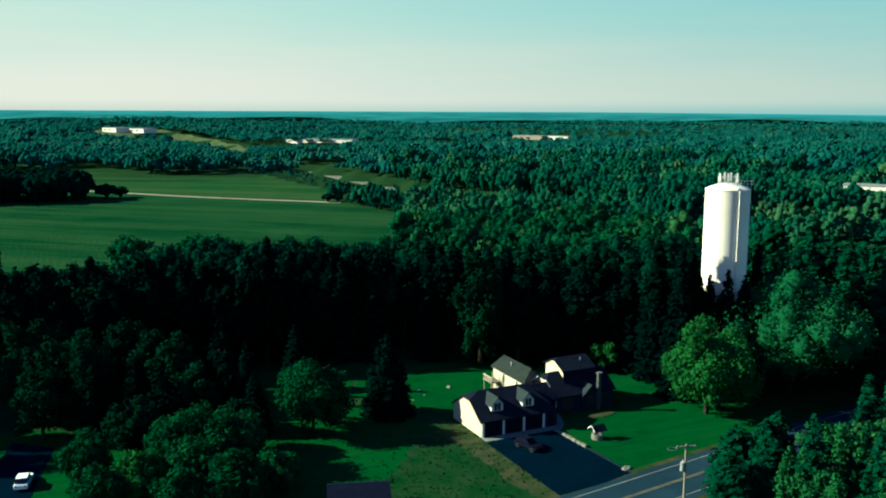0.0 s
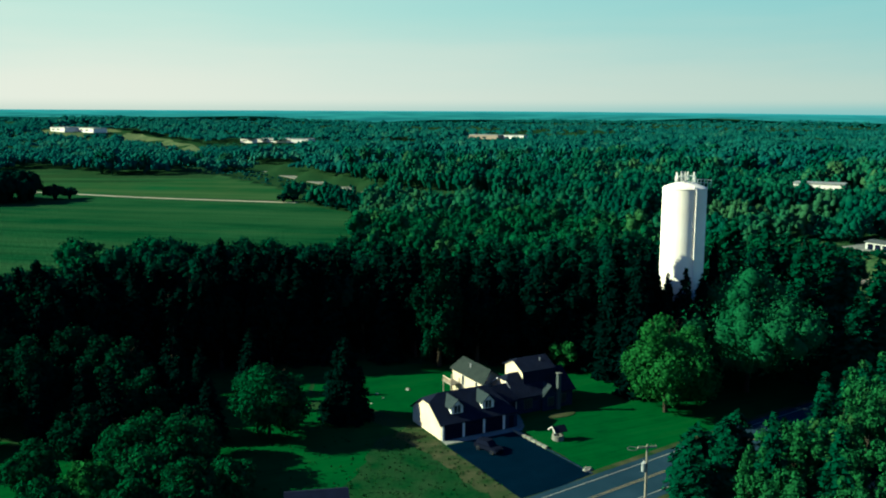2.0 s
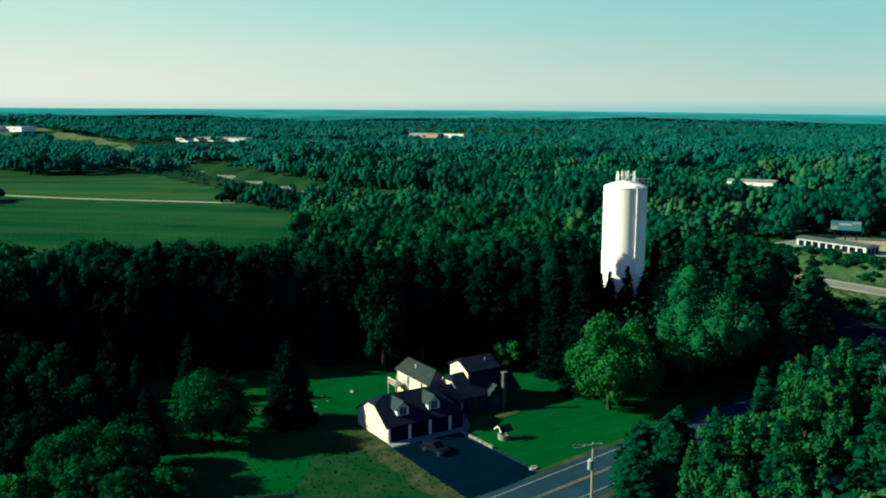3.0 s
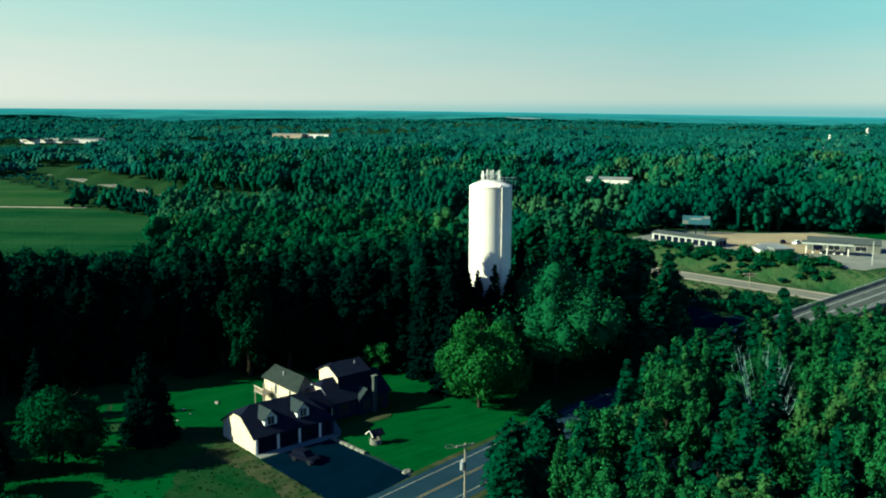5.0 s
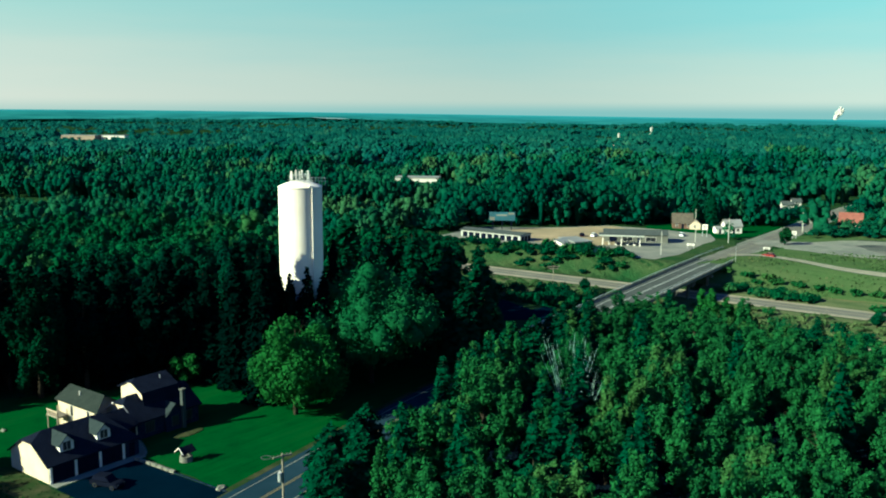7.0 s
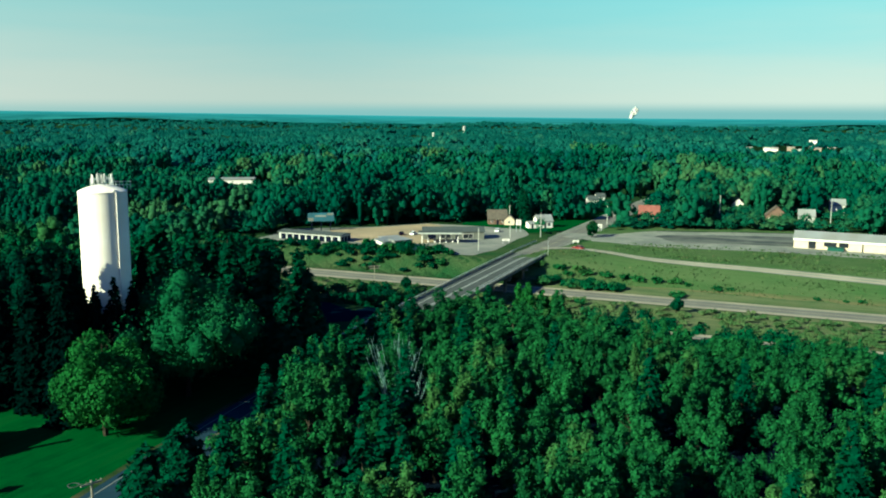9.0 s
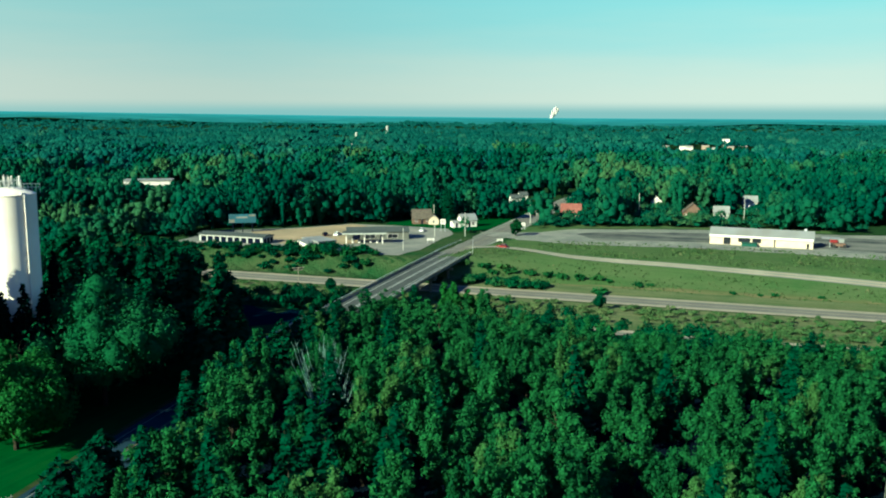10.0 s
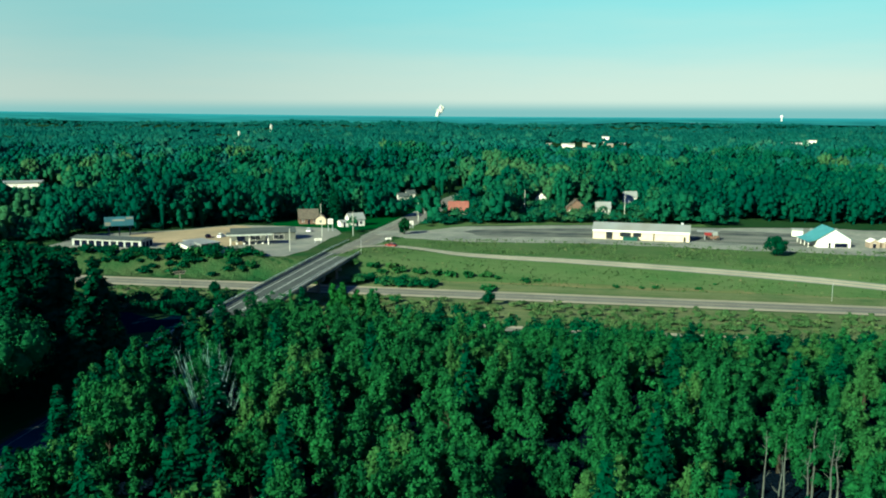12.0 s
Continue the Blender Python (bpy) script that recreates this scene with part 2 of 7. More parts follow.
M["weeds"] = surface("tall_weeds", (0.0378, 0.0759, 0.0308), (0.0684, 0.1012, 0.0418), 2.2, 0.95, 0.3, 0.4, third=(0.1086, 0.1196, 0.0594), third_size=9, grain=0.5, rows=(0.9, 0.4, -62.7, (0.1180, 0.1242, 0.0616)))
M["asphalt"] = surface("worn_asphalt", (0.115, 0.110, 0.094), (0.150, 0.142, 0.120), 3, 0.9, 0.2, 0.1, third=(0.095, 0.092, 0.082), third_size=9)
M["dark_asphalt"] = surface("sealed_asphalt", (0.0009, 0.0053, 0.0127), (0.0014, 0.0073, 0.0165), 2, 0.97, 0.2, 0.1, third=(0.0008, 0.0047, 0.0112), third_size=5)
M["lot_asphalt"] = surface("cracked_asphalt", (0.095, 0.100, 0.094), (0.150, 0.150, 0.134), 7, 0.9, 0.2, 0.3, third=(0.195, 0.188, 0.158), third_size=14)
M["lot_dark"] = surface("dark_cracked_asphalt", (0.024, 0.034, 0.037), (0.044, 0.054, 0.056), 5, 0.95, 0.2, 0.3, third=(0.105, 0.108, 0.096), third_size=10, grain=0.3, rows=(1.8, 0.6, -62.0, (0.185, 0.180, 0.155)))
M["dormer_roof"] = surface("pale_grey_shingles", (0.0465, 0.0547, 0.0547), (0.0620, 0.0713, 0.0707), 1.0, 0.92, 0.4, 0.18, grain=0.4, coords="Object")
M["concrete"] = surface("weathered_concrete", (0.105, 0.108, 0.095), (0.155, 0.155, 0.135), 2, 0.9, 0.2, 0.15, third=(0.085, 0.085, 0.075), third_size=6)
M["pale_lane"] = surface("pale_concrete_lane", (0.235, 0.205, 0.150), (0.310, 0.270, 0.200), 3, 0.9, 0.2, 0.2, third=(0.19, 0.17, 0.13), third_size=12)
M["gravel"] = surface("gravel", (0.165, 0.168, 0.142), (0.250, 0.245, 0.205), 2.5, 0.95, 0.5, 0.12, third=(0.115, 0.124, 0.112), third_size=13, grain=0.35)
M["dirt"] = surface("bare_dirt", (0.24, 0.180, 0.115), (0.31, 0.240, 0.155), 5, 0.95, 0.2, 0.4, third=(0.20, 0.165, 0.11), third_size=14)
M["line_white"] = surface("road_paint_white", (0.17, 0.17, 0.145), (0.23, 0.23, 0.20), 0.8, 0.7, 0.1, 0.1, third=(0.11, 0.11, 0.10), third_size=4)
M["line_yellow"] = surface("road_paint_yellow", (0.15, 0.12, 0.055), (0.20, 0.16, 0.075), 0.8, 0.7, 0.1, 0.1, third=(0.10, 0.085, 0.05), third_size=4)
M["siding"] = surface("cream_siding", (0.44, 0.345, 0.255), (0.50, 0.395, 0.30), 2, 0.86, 0.05, 0.15, grain=0.08, coords="Object")
# shade on the house front is darkened into this stone colour
M["stone"] = surface("shade_darkened_stone", (0.007, 0.01275, 0.0285), (0.015, 0.02475, 0.051), 0.5, 0.95, 0.5, 0.3, coords="Object")
M["brick"] = surface("brown_brick", (0.10, 0.062, 0.048), (0.15, 0.095, 0.072), 0.6, 0.9, 0.4, 0.12, coords="Object")
M["roof_dark"] = surface("charcoal_shingles", (0.0036, 0.0056, 0.0144), (0.0072, 0.0104, 0.024), 1.2, 0.92, 0.4, 0.18, grain=0.5, coords="Object")
M["roof_grey"] = surface("grey_shingles", (0.0165, 0.0221, 0.0209), (0.0240, 0.0304, 0.0276), 1.2, 0.92, 0.3, 0.18, grain=0.4, coords="Object")
M["dormer_shingle"] = surface("weathered_dormer_shingles", (0.0182, 0.0255, 0.0288), (0.0252, 0.0340, 0.0369), 0.8, 0.92, 0.3, 0.18, grain=0.4, coords="Object")
M["roof_brown"] = surface("brown_shingles", (0.0682, 0.0570, 0.0465), (0.0992, 0.0837, 0.0682), 1.2, 0.9, 0.5, 0.18, coords="Object")
M["roof_metal"] = surface("grey_sheet_roof", (0.19, 0.20, 0.20), (0.25, 0.26, 0.25), 3, 0.6, 0.1, 0.3, metal=0.2, third=(0.17, 0.165, 0.15), third_size=6, coords="Object")
M["roof_teal"] = surface("teal_sheet_roof", (0.045, 0.15, 0.165), (0.065, 0.19, 0.205), 3, 0.6, 0.1, 0.3, coords="Object")
M["roof_red"] = surface("red_roof", (0.15, 0.055, 0.045), (0.20, 0.08, 0.065), 2, 0.85, 0.2, 0.3, coords="Object")
M["white_paint"] = surface("white_paint", (0.54, 0.49, 0.45), (0.62, 0.57, 0.53), 1.5, 0.86, 0.03, 0.1, grain=0.05, coords="Object")
M["tower_paint"] = surface("cream_tank_paint", (0.66, 0.60, 0.55), (0.72, 0.66, 0.61), 5, 0.9, 0.03, 0.3, third=(0.62, 0.53, 0.46), third_size=7, grain=0.04, coords="Object")
M["glass"] = surface("dark_glass", (0.008, 0.010, 0.014), (0.012, 0.015, 0.019), 1, 0.3, 0, 0.2, coords="Object")
M["door"] = surface("dark_panel_door", (0.0016, 0.003, 0.0112), (0.0028, 0.0048, 0.016), 1, 0.88, 0.1, 0.2, coords="Object")
M["dark_wall"] = surface("dark_wall_paint", (0.12, 0.12, 0.12), (0.17, 0.165, 0.16), 1.5, 0.8, 0.2, 0.2, coords="Object")
M["steel"] = surface("galvanised_steel", (0.38, 0.39, 0.40), (0.50, 0.51, 0.52), 0.5, 0.45, 0.05, 0.1, metal=0.6, coords="Object")
M["pole_wood"] = surface("weathered_pole_wood", (0.17, 0.15, 0.12), (0.24, 0.21, 0.17), 0.4, 0.9, 0.4, 0.06, coords="Object")
M["bark"] = surface("bark", (0.020, 0.017, 0.013), (0.040, 0.034, 0.026), 0.4, 0.95, 0.6, 0.1, coords="Object")
M["pale_bark"] = surface("pale_bark", (0.1430, 0.2470, 0.2405), (0.2210, 0.3445, 0.3250), 0.4, 0.95, 0.6, 0.1, coords="Object")
M["stone_white"] = surface("pale_stone", (0.10, 0.098, 0.085), (0.19, 0.182, 0.155), 0.3, 0.9, 0.3, 0.1, coords="Object")
M["car_dark"] = surface("dark_car_paint", (0.001, 0.0021, 0.008), (0.002, 0.0035, 0.0112), 2, 0.86, 0, 0.1, coords="Object")
M["car_white"] = surface("white_car_paint", (0.74, 0.74, 0.73), (0.78, 0.78, 0.77), 2, 0.25, 0, 0.1, grain=0.02, coords="Object")
M["car_red"] = surface("red_car_paint", (0.13, 0.014, 0.016), (0.17, 0.022, 0.024), 2, 0.3, 0, 0.1, grain=0.05, coords="Object")
M["rubber"] = surface("tyre_rubber", (0.02, 0.02, 0.02), (0.03, 0.03, 0.03), 0.2, 0.9, 0.1, 0.05, coords="Object")
M["green_paint"] = surface("green_container_paint", (0.006, 0.050, 0.036), (0.010, 0.066, 0.046), 1, 0.8, 0.1, 0.1, coords="Object")
M["pale_wall"] = surface("faded_pale_wall", (0.30, 0.31, 0.285), (0.37, 0.375, 0.345), 1.5, 0.86, 0.05, 0.1, third=(0.26, 0.26, 0.235), third_size=4, grain=0.1, coords="Object")
M["billboard_blue"] = surface("billboard_print", (0.0135, 0.0800, 0.1200), (0.0263, 0.1200, 0.1640), 3, 0.7, 0, 0.4, third=(0.0188, 0.0560, 0.0720), third_size=5, coords="Object")
M["sign_tan"] = surface("sign_tan", (0.20, 0.150, 0.115), (0.26, 0.195, 0.15), 1, 0.7, 0, 0.2, coords="Object")
M["steam"] = surface("white_steam", (0.34, 0.31, 0.29), (0.42, 0.39, 0.36), 20, 1.0, 0, 5, grain=0.02)
M["leaf"] = foliage("broad_leaves", (0.0022, 0.0260, 0.0105), (0.0075, 0.0540, 0.0180), (0.0200, 0.0540, 0.0170), relief=(0.4, 0.6))
M["leaf_bright"] = foliage("sunlit_maple_leaves", (0.0084, 0.0552, 0.0138), (0.0216, 0.0960, 0.0218), (0.0480, 0.0984, 0.0230), spray=0.6, relief=(0.4, 0.6))
M["leaf_mixed"] = foliage("mixed_wood_leaves", (0.0053, 0.0322, 0.0129), (0.0215, 0.1011, 0.0291), (0.0564, 0.0990, 0.0291), patch=9, dry_share=0.5, by_tree=True, spray=0.6, glow=0.12, turn_at=(0.84, 0.99), relief=(0.3, 0.5))
M["needle"] = foliage("spruce_needles", (0.0018, 0.0172, 0.0099), (0.0044, 0.0345, 0.0160), (0.0062, 0.0345, 0.0132), glow=0.05)
M["tuft_grass"] = foliage("coarse_grass_blades", (0.0058, 0.0300, 0.0081), (0.0137, 0.0400, 0.0114), (0.0302, 0.0480, 0.0209), patch=4, dry_share=0.9, spray=0.5, glow=0.3)
M["meadow_blades"] = foliage("seeding_meadow_grass", (0.0300, 0.0640, 0.0230), (0.0560, 0.0880, 0.0340), (0.1000, 0.1000, 0.0500), patch=9, dry_share=0.9, spray=0.5, glow=0.25)
# navy of deep shade is tinted into these leaves
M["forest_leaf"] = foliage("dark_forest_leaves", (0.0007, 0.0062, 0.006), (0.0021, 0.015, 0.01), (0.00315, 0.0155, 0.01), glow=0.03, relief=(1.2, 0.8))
# the farthest leaves carry still more haze in their colour
M["horizon_leaf"] = foliage("haze_tinted_far_leaves", (0.0078, 0.0515, 0.0456), (0.0165, 0.0824, 0.0672), (0.0266, 0.0783, 0.0600), patch=60, dry_share=0.5, spray=0.2, glow=0.1, by_tree=True, stand_tint=True, relief=(6.0, 0.6))
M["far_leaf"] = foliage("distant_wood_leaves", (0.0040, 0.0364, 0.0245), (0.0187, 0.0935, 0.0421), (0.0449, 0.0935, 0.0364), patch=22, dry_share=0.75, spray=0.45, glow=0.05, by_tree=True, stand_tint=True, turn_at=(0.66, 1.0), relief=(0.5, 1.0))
M["side_leaf"] = foliage("slender_wood_leaves", (0.0026, 0.0263, 0.0143), (0.0132, 0.0829, 0.0286), (0.0363, 0.0896, 0.0286), patch=16, dry_share=0.6, spray=0.55, glow=0.08, by_tree=True, stand_tint=True, turn_at=(0.78, 1.0), relief=(0.4, 0.8))
M["weed_leaf"] = foliage("dry_weed_leaves", (0.0312, 0.0700, 0.0253), (0.0546, 0.0950, 0.0356), (0.0910, 0.1150, 0.0506), patch=12, dry_share=0.7, spray=0.5, glow=0.15, by_tree=True, stand_tint=True, turn_at=(0.45, 1.0))


# ---- building helpers ----
def link(name, mesh, material, parent=None, label=""):
    ob = new(name, mesh)
    if material and not mesh.materials:
        mesh.materials.append(M[material])
    if parent:
        ob.parent = parent
    if label:
        ob["label"] = label
    return ob


def part(name, bm, material, parent=None, label=""):
    """Links a bmesh as one mesh object."""
    mesh = bpy.data.meshes.new(name)
    bmesh.ops.recalc_face_normals(bm, faces=bm.faces)
    bm.to_mesh(mesh)
    bm.free()
    return link(name, mesh, material, parent, label)


def thing(name, m, label, category, group=""):
    ob = new(name)
    ob.empty_display_size = 0.5
    ob.matrix_basis = m
    return tagged(ob, label, category, group)


def np_mesh(name, verts, faces):
    """A mesh from arrays of vertices and of faces that all have as many corners."""
    mesh = bpy.data.meshes.new(name)
    n, k = faces.shape
    mesh.vertices.add(len(verts))
    mesh.vertices.foreach_set("co", np.ascontiguousarray(verts, np.float32).ravel())
    mesh.loops.add(n * k)
    mesh.loops.foreach_set("vertex_index", np.ascontiguousarray(faces, np.int32).ravel())
    mesh.polygons.add(n)
    mesh.polygons.foreach_set("loop_start", np.arange(0, n * k, k, dtype=np.int32))
    mesh.update(calc_edges=True)
    mesh.validate()
    return mesh


def box(bm, x0, x1, y0, y1, z0, z1, bevel=0.0):
    made = bmesh.ops.create_cube(bm, size=1)["verts"]
    for v in made:
        v.co = Vector((x0 + (v.co.x + 0.5) * (x1 - x0), y0 + (v.co.y + 0.5) * (y1 - y0), z0 + (v.co.z + 0.5) * (z1 - z0)))
    if bevel:
        edges = {e for v in made for e in v.link_edges}
        bmesh.ops.bevel(bm, geom=list(edges), offset=bevel, segments=2, profile=0.6, affect="EDGES")
    return bm


def boxed(*dims, bevel=0.0):
    return box(bmesh.new(), *dims, bevel=bevel)


def prism(bm, points, along):
    """A polygon pushed along a vector."""
    a = [bm.verts.new(p) for p in points]
    b = [bm.verts.new(Vector(p) + Vector(along)) for p in points]
    bm.faces.new(a)
    bm.faces.new(b[::-1])
    for i in range(len(a)):
        j = (i + 1) % len(a)
        bm.faces.new((a[i], b[i], b[j], a[j]))
    return bm


def rod(bm, a, b, r0, r1=None, sides=8):
    """A tapered round bar from a to b."""
    a, b = Vector(a), Vector(b)
    r1 = r0 if r1 is None else r1
    q = (b - a).to_track_quat("Z", "Y").to_matrix()
    rings = []
    for c, r in ((a, r0), (b, r1)):
        rings.append([bm.verts.new(c + q @ Vector((r * math.cos(k * 2 * math.pi / sides), r * math.sin(k * 2 * math.pi / sides), 0))) for k in range(sides)])
    for k in range(sides):
        j = (k + 1) % sides
        bm.faces.new((rings[0][k], rings[0][j], rings[1][j], rings[1][k]))
    bm.faces.new(rings[0][::-1])
    bm.faces.new(rings[1])
    return bm


def spun(bm, profile, sides=48):
    """A profile of (radius, height) turned round the z axis."""
    rings = []
    for r, z in profile:
        if r < 1e-6:
            rings.append([bm.verts.new((0, 0, z))])
        else:
            rings.append([bm.verts.new((r * math.cos(k * 2 * math.pi / sides), r * math.sin(k * 2 * math.pi / sides), z)) for k in range(sides)])
    for p, q in zip(rings, rings[1:]):
        for k in range(sides):
            j = (k + 1) % sides
            if len(q) == 1:
                bm.faces.new((p[k], p[j], q[0]))
            elif len(p) == 1:
                bm.faces.new((p[0], q[j], q[k]))
            else:
                bm.faces.new((p[k], p[j], q[j], q[k]))
    return bm


# ---- lie of the land ----
HW_O, HW_D, HW_N = (158.7, 278.0), (0.459, -0.889), (0.889, 0.459)  # highway: a point, its direction, the far side


def smooth(a, b, x):
    x = np.clip((np.asarray(x, float) - a) / (b - a), 0, 1)
    return x * x * (3 - 2 * x)


def height(x, y):
    """The ground: level land, the highway's cutting, and hills towards the horizon."""
    x, y = np.asarray(x, float), np.asarray(y, float)
    dx, dy = x - HW_O[0], y - HW_O[1]
    s = HW_N[0] * dx + HW_N[1] * dy
    a = HW_D[0] * dx + HW_D[1] * dy
    far = 21 + 24 * smooth(62, 110, a)
    t = np.clip((s - 10) / (far - 10), 0, 1)
    k = np.where(s < -20, 1 - smooth(-66, -53, s), t * t * (3 - 2 * t))
    cut = -6 * (1 - k) * (1 - smooth(900, 1500, np.abs(a)))
    r = np.hypot(x, y)
    side = smooth(8, 44, np.degrees(np.arctan2(x, y)))
    hills = (36 - 31 * side) * smooth(1200, 4900, r) + smooth(900, 2500, r) * (7 * np.sin(x / 310 + 1.3) * np.sin(y / 270 + 0.4) + 4 * np.sin(x / 130 + y / 170))
    hills = hills + 3.5 * smooth(620, 900, r) * np.sin(x / 95 + 0.7) * np.sin(y / 80 + 1.1)
    knoll = 22 * np.exp(-((x + 520) ** 2 + (y - 1560) ** 2) / 330 ** 2)
    town = 9 * np.exp(-((x - 1010) ** 2 + (y - 560) ** 2) / 190 ** 2) + 4.0 * np.exp(-((x - 1245) ** 2 + (y - 365) ** 2) / 110 ** 2)
    return cut + hills + knoll + town


def ground_z(x, y):
    return float(height(x, y))


def fine_axis(lo, hi, step, end):
    axis = list(np.arange(lo, hi + 1e-6, step))
    d, v = step, hi
    while v < end:
        d *= 1.14
        v += d
        axis.append(v)
    d, v = step, lo
    while v > -end:
        d *= 1.14
        v -= d
        axis.insert(0, v)
    return np.array(axis)


gx, gy = fine_axis(-140, 430, 5, 5000), fine_axis(0, 330, 2.5, 5000)
gx = np.unique(np.concatenate([gx, np.arange(120, 335, 2.5)]).round(3))
GX, GY = np.meshgrid(gx, gy, indexing="ij")
GV = np.stack([GX, GY, height(GX, GY)], -1).reshape(-1, 3)
gi = np.arange(len(gx) * len(gy)).reshape(len(gx), len(gy))
GF = np.stack([gi[:-1, :-1], gi[1:, :-1], gi[1:, 1:], gi[:-1, 1:]], -1).reshape(-1, 4)
ground = link("ground", np_mesh("ground", GV, GF), "ground")
tagged(ground, "rolling green countryside with rough grass", "ground", kind="structure")


# woods too far off to tell the trees apart, and the last rise at the horizon; the air's veil is painted into their glow
def far_land(name, r0, r1, top0, top1, low, high, air, label):
    arc = np.radians(np.arange(-62, 114, 0.4))
    rr = np.linspace(r0, r1, 14)
    A, R = np.meshgrid(arc, rr, indexing="ij")
    f = (R - r0) / (r1 - r0)
    X, Y = R * np.sin(A), R * np.cos(A)
    rise = top0 + (top1 - top0) * smooth(4, 58, np.degrees(A))
    Z = (height(X, Y) + 14) * (1 - f) + rise * f + 2.5 * np.sin(A * 23 + R / 190) * np.sin(R / 310 + 1) * (1 - f)
    idx = np.arange(A.size).reshape(A.shape)
    F = np.stack([idx[:-1, :-1], idx[1:, :-1], idx[1:, 1:], idx[:-1, 1:]], -1).reshape(-1, 4)
    m = bpy.data.materials.new(name)
    m.use_nodes = True
    n, l = m.node_tree.nodes, m.node_tree.links
    tex = n.new("ShaderNodeTexNoise")
    tex.inputs["Scale"].default_value, tex.inputs["Detail"].default_value = 1 / 160, 8
    l.new(n.new("ShaderNodeNewGeometry").outputs["Position"], tex.inputs["Vector"])
    x = n.new("ShaderNodeMix")
    x.data_type = "RGBA"
    x.inputs[6].default_value, x.inputs[7].default_value = (*low, 1), (*high, 1)
    r = n.new("ShaderNodeMapRange")
    r.inputs["From Min"].default_value, r.inputs["From Max"].default_value = 0.35, 0.65
    l.new(tex.outputs["Fac"], r.inputs["Value"])
    l.new(r.outputs["Result"], x.inputs[0])
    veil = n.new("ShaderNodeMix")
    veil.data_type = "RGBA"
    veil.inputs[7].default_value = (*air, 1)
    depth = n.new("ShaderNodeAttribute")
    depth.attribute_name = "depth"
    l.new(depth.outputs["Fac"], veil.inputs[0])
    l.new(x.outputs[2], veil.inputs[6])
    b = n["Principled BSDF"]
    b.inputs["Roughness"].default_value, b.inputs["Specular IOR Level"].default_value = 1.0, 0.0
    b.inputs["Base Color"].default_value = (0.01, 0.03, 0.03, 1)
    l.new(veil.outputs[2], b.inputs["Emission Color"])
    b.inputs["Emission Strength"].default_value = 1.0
    M[name] = m
    mesh = np_mesh("backdrop", np.stack([X, Y, Z], -1).reshape(-1, 3), F)
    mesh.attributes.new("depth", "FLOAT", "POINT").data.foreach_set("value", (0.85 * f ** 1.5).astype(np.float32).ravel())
    return tagged(link("backdrop", mesh, name), label, "backdrop", kind="structure")


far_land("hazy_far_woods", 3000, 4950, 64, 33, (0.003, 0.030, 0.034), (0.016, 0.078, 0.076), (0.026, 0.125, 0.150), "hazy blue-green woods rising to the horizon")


def patch(name, points, lift, material, label, category, step=6.0, ragged=0.0, fine=None):
    """A piece of ground cover that follows the land, cut to a polygon with a slightly uneven edge."""
    rng = random.Random(name)
    outline = []
    for i, p in enumerate(points):
        q = points[(i + 1) % len(points)]
        n = max(1, int(math.dist(p, q) / step))
        for k in range(n):
            f = k / n
            j = ragged if k else 0
            outline.append((p[0] + (q[0] - p[0]) * f + rng.uniform(-j, j), p[1] + (q[1] - p[1]) * f + rng.uniform(-j, j)))
    bm = bmesh.new()
    bm.faces.new([bm.verts.new((x, y, 0)) for x, y in outline])
    lo = np.min(outline, axis=0)
    hi = np.max(outline, axis=0)
    cut = fine or max(step, (hi - lo).max() / 40)
    for axis in (0, 1):
        for v in np.arange(lo[axis] + cut, hi[axis], cut):
            co, no = [0, 0, 0], [0, 0, 0]
            co[axis], no[axis] = v, 1
            bmesh.ops.bisect_plane(bm, geom=bm.verts[:] + bm.edges[:] + bm.faces[:], plane_co=co, plane_no=no)
    bmesh.ops.triangulate(bm, faces=bm.faces)
    for v in bm.verts:
        v.co.z = ground_z(v.co.x, v.co.y) + lift
    for f in bm.faces:
        if f.normal.z < 0:
            f.normal_flip()
    mesh = bpy.data.meshes.new(name)
    bm.to_mesh(mesh)
    bm.free()
    return tagged(link(name, mesh, material), label, category, kind="structure")


def spline(points, step=6.0):
    """Points along a smooth line through the given ones."""
    p = [np.array(q, float) for q in points]
    p = [2 * p[0] - p[1]] + p + [2 * p[-1] - p[-2]]
    out = []
    for i in range(1, len(p) - 2):
        n = max(2, int(np.linalg.norm(p[i + 1] - p[i]) / step))
        for k in range(n):
            t = k / n
            out.append(0.5 * (2 * p[i] + (p[i + 1] - p[i - 1]) * t + (2 * p[i - 1] - 5 * p[i] + 4 * p[i + 1] - p[i + 2]) * t * t
                              + (3 * p[i] - p[i - 1] - 3 * p[i + 1] + p[i + 2]) * t ** 3))
    out.append(p[-2])
    return out


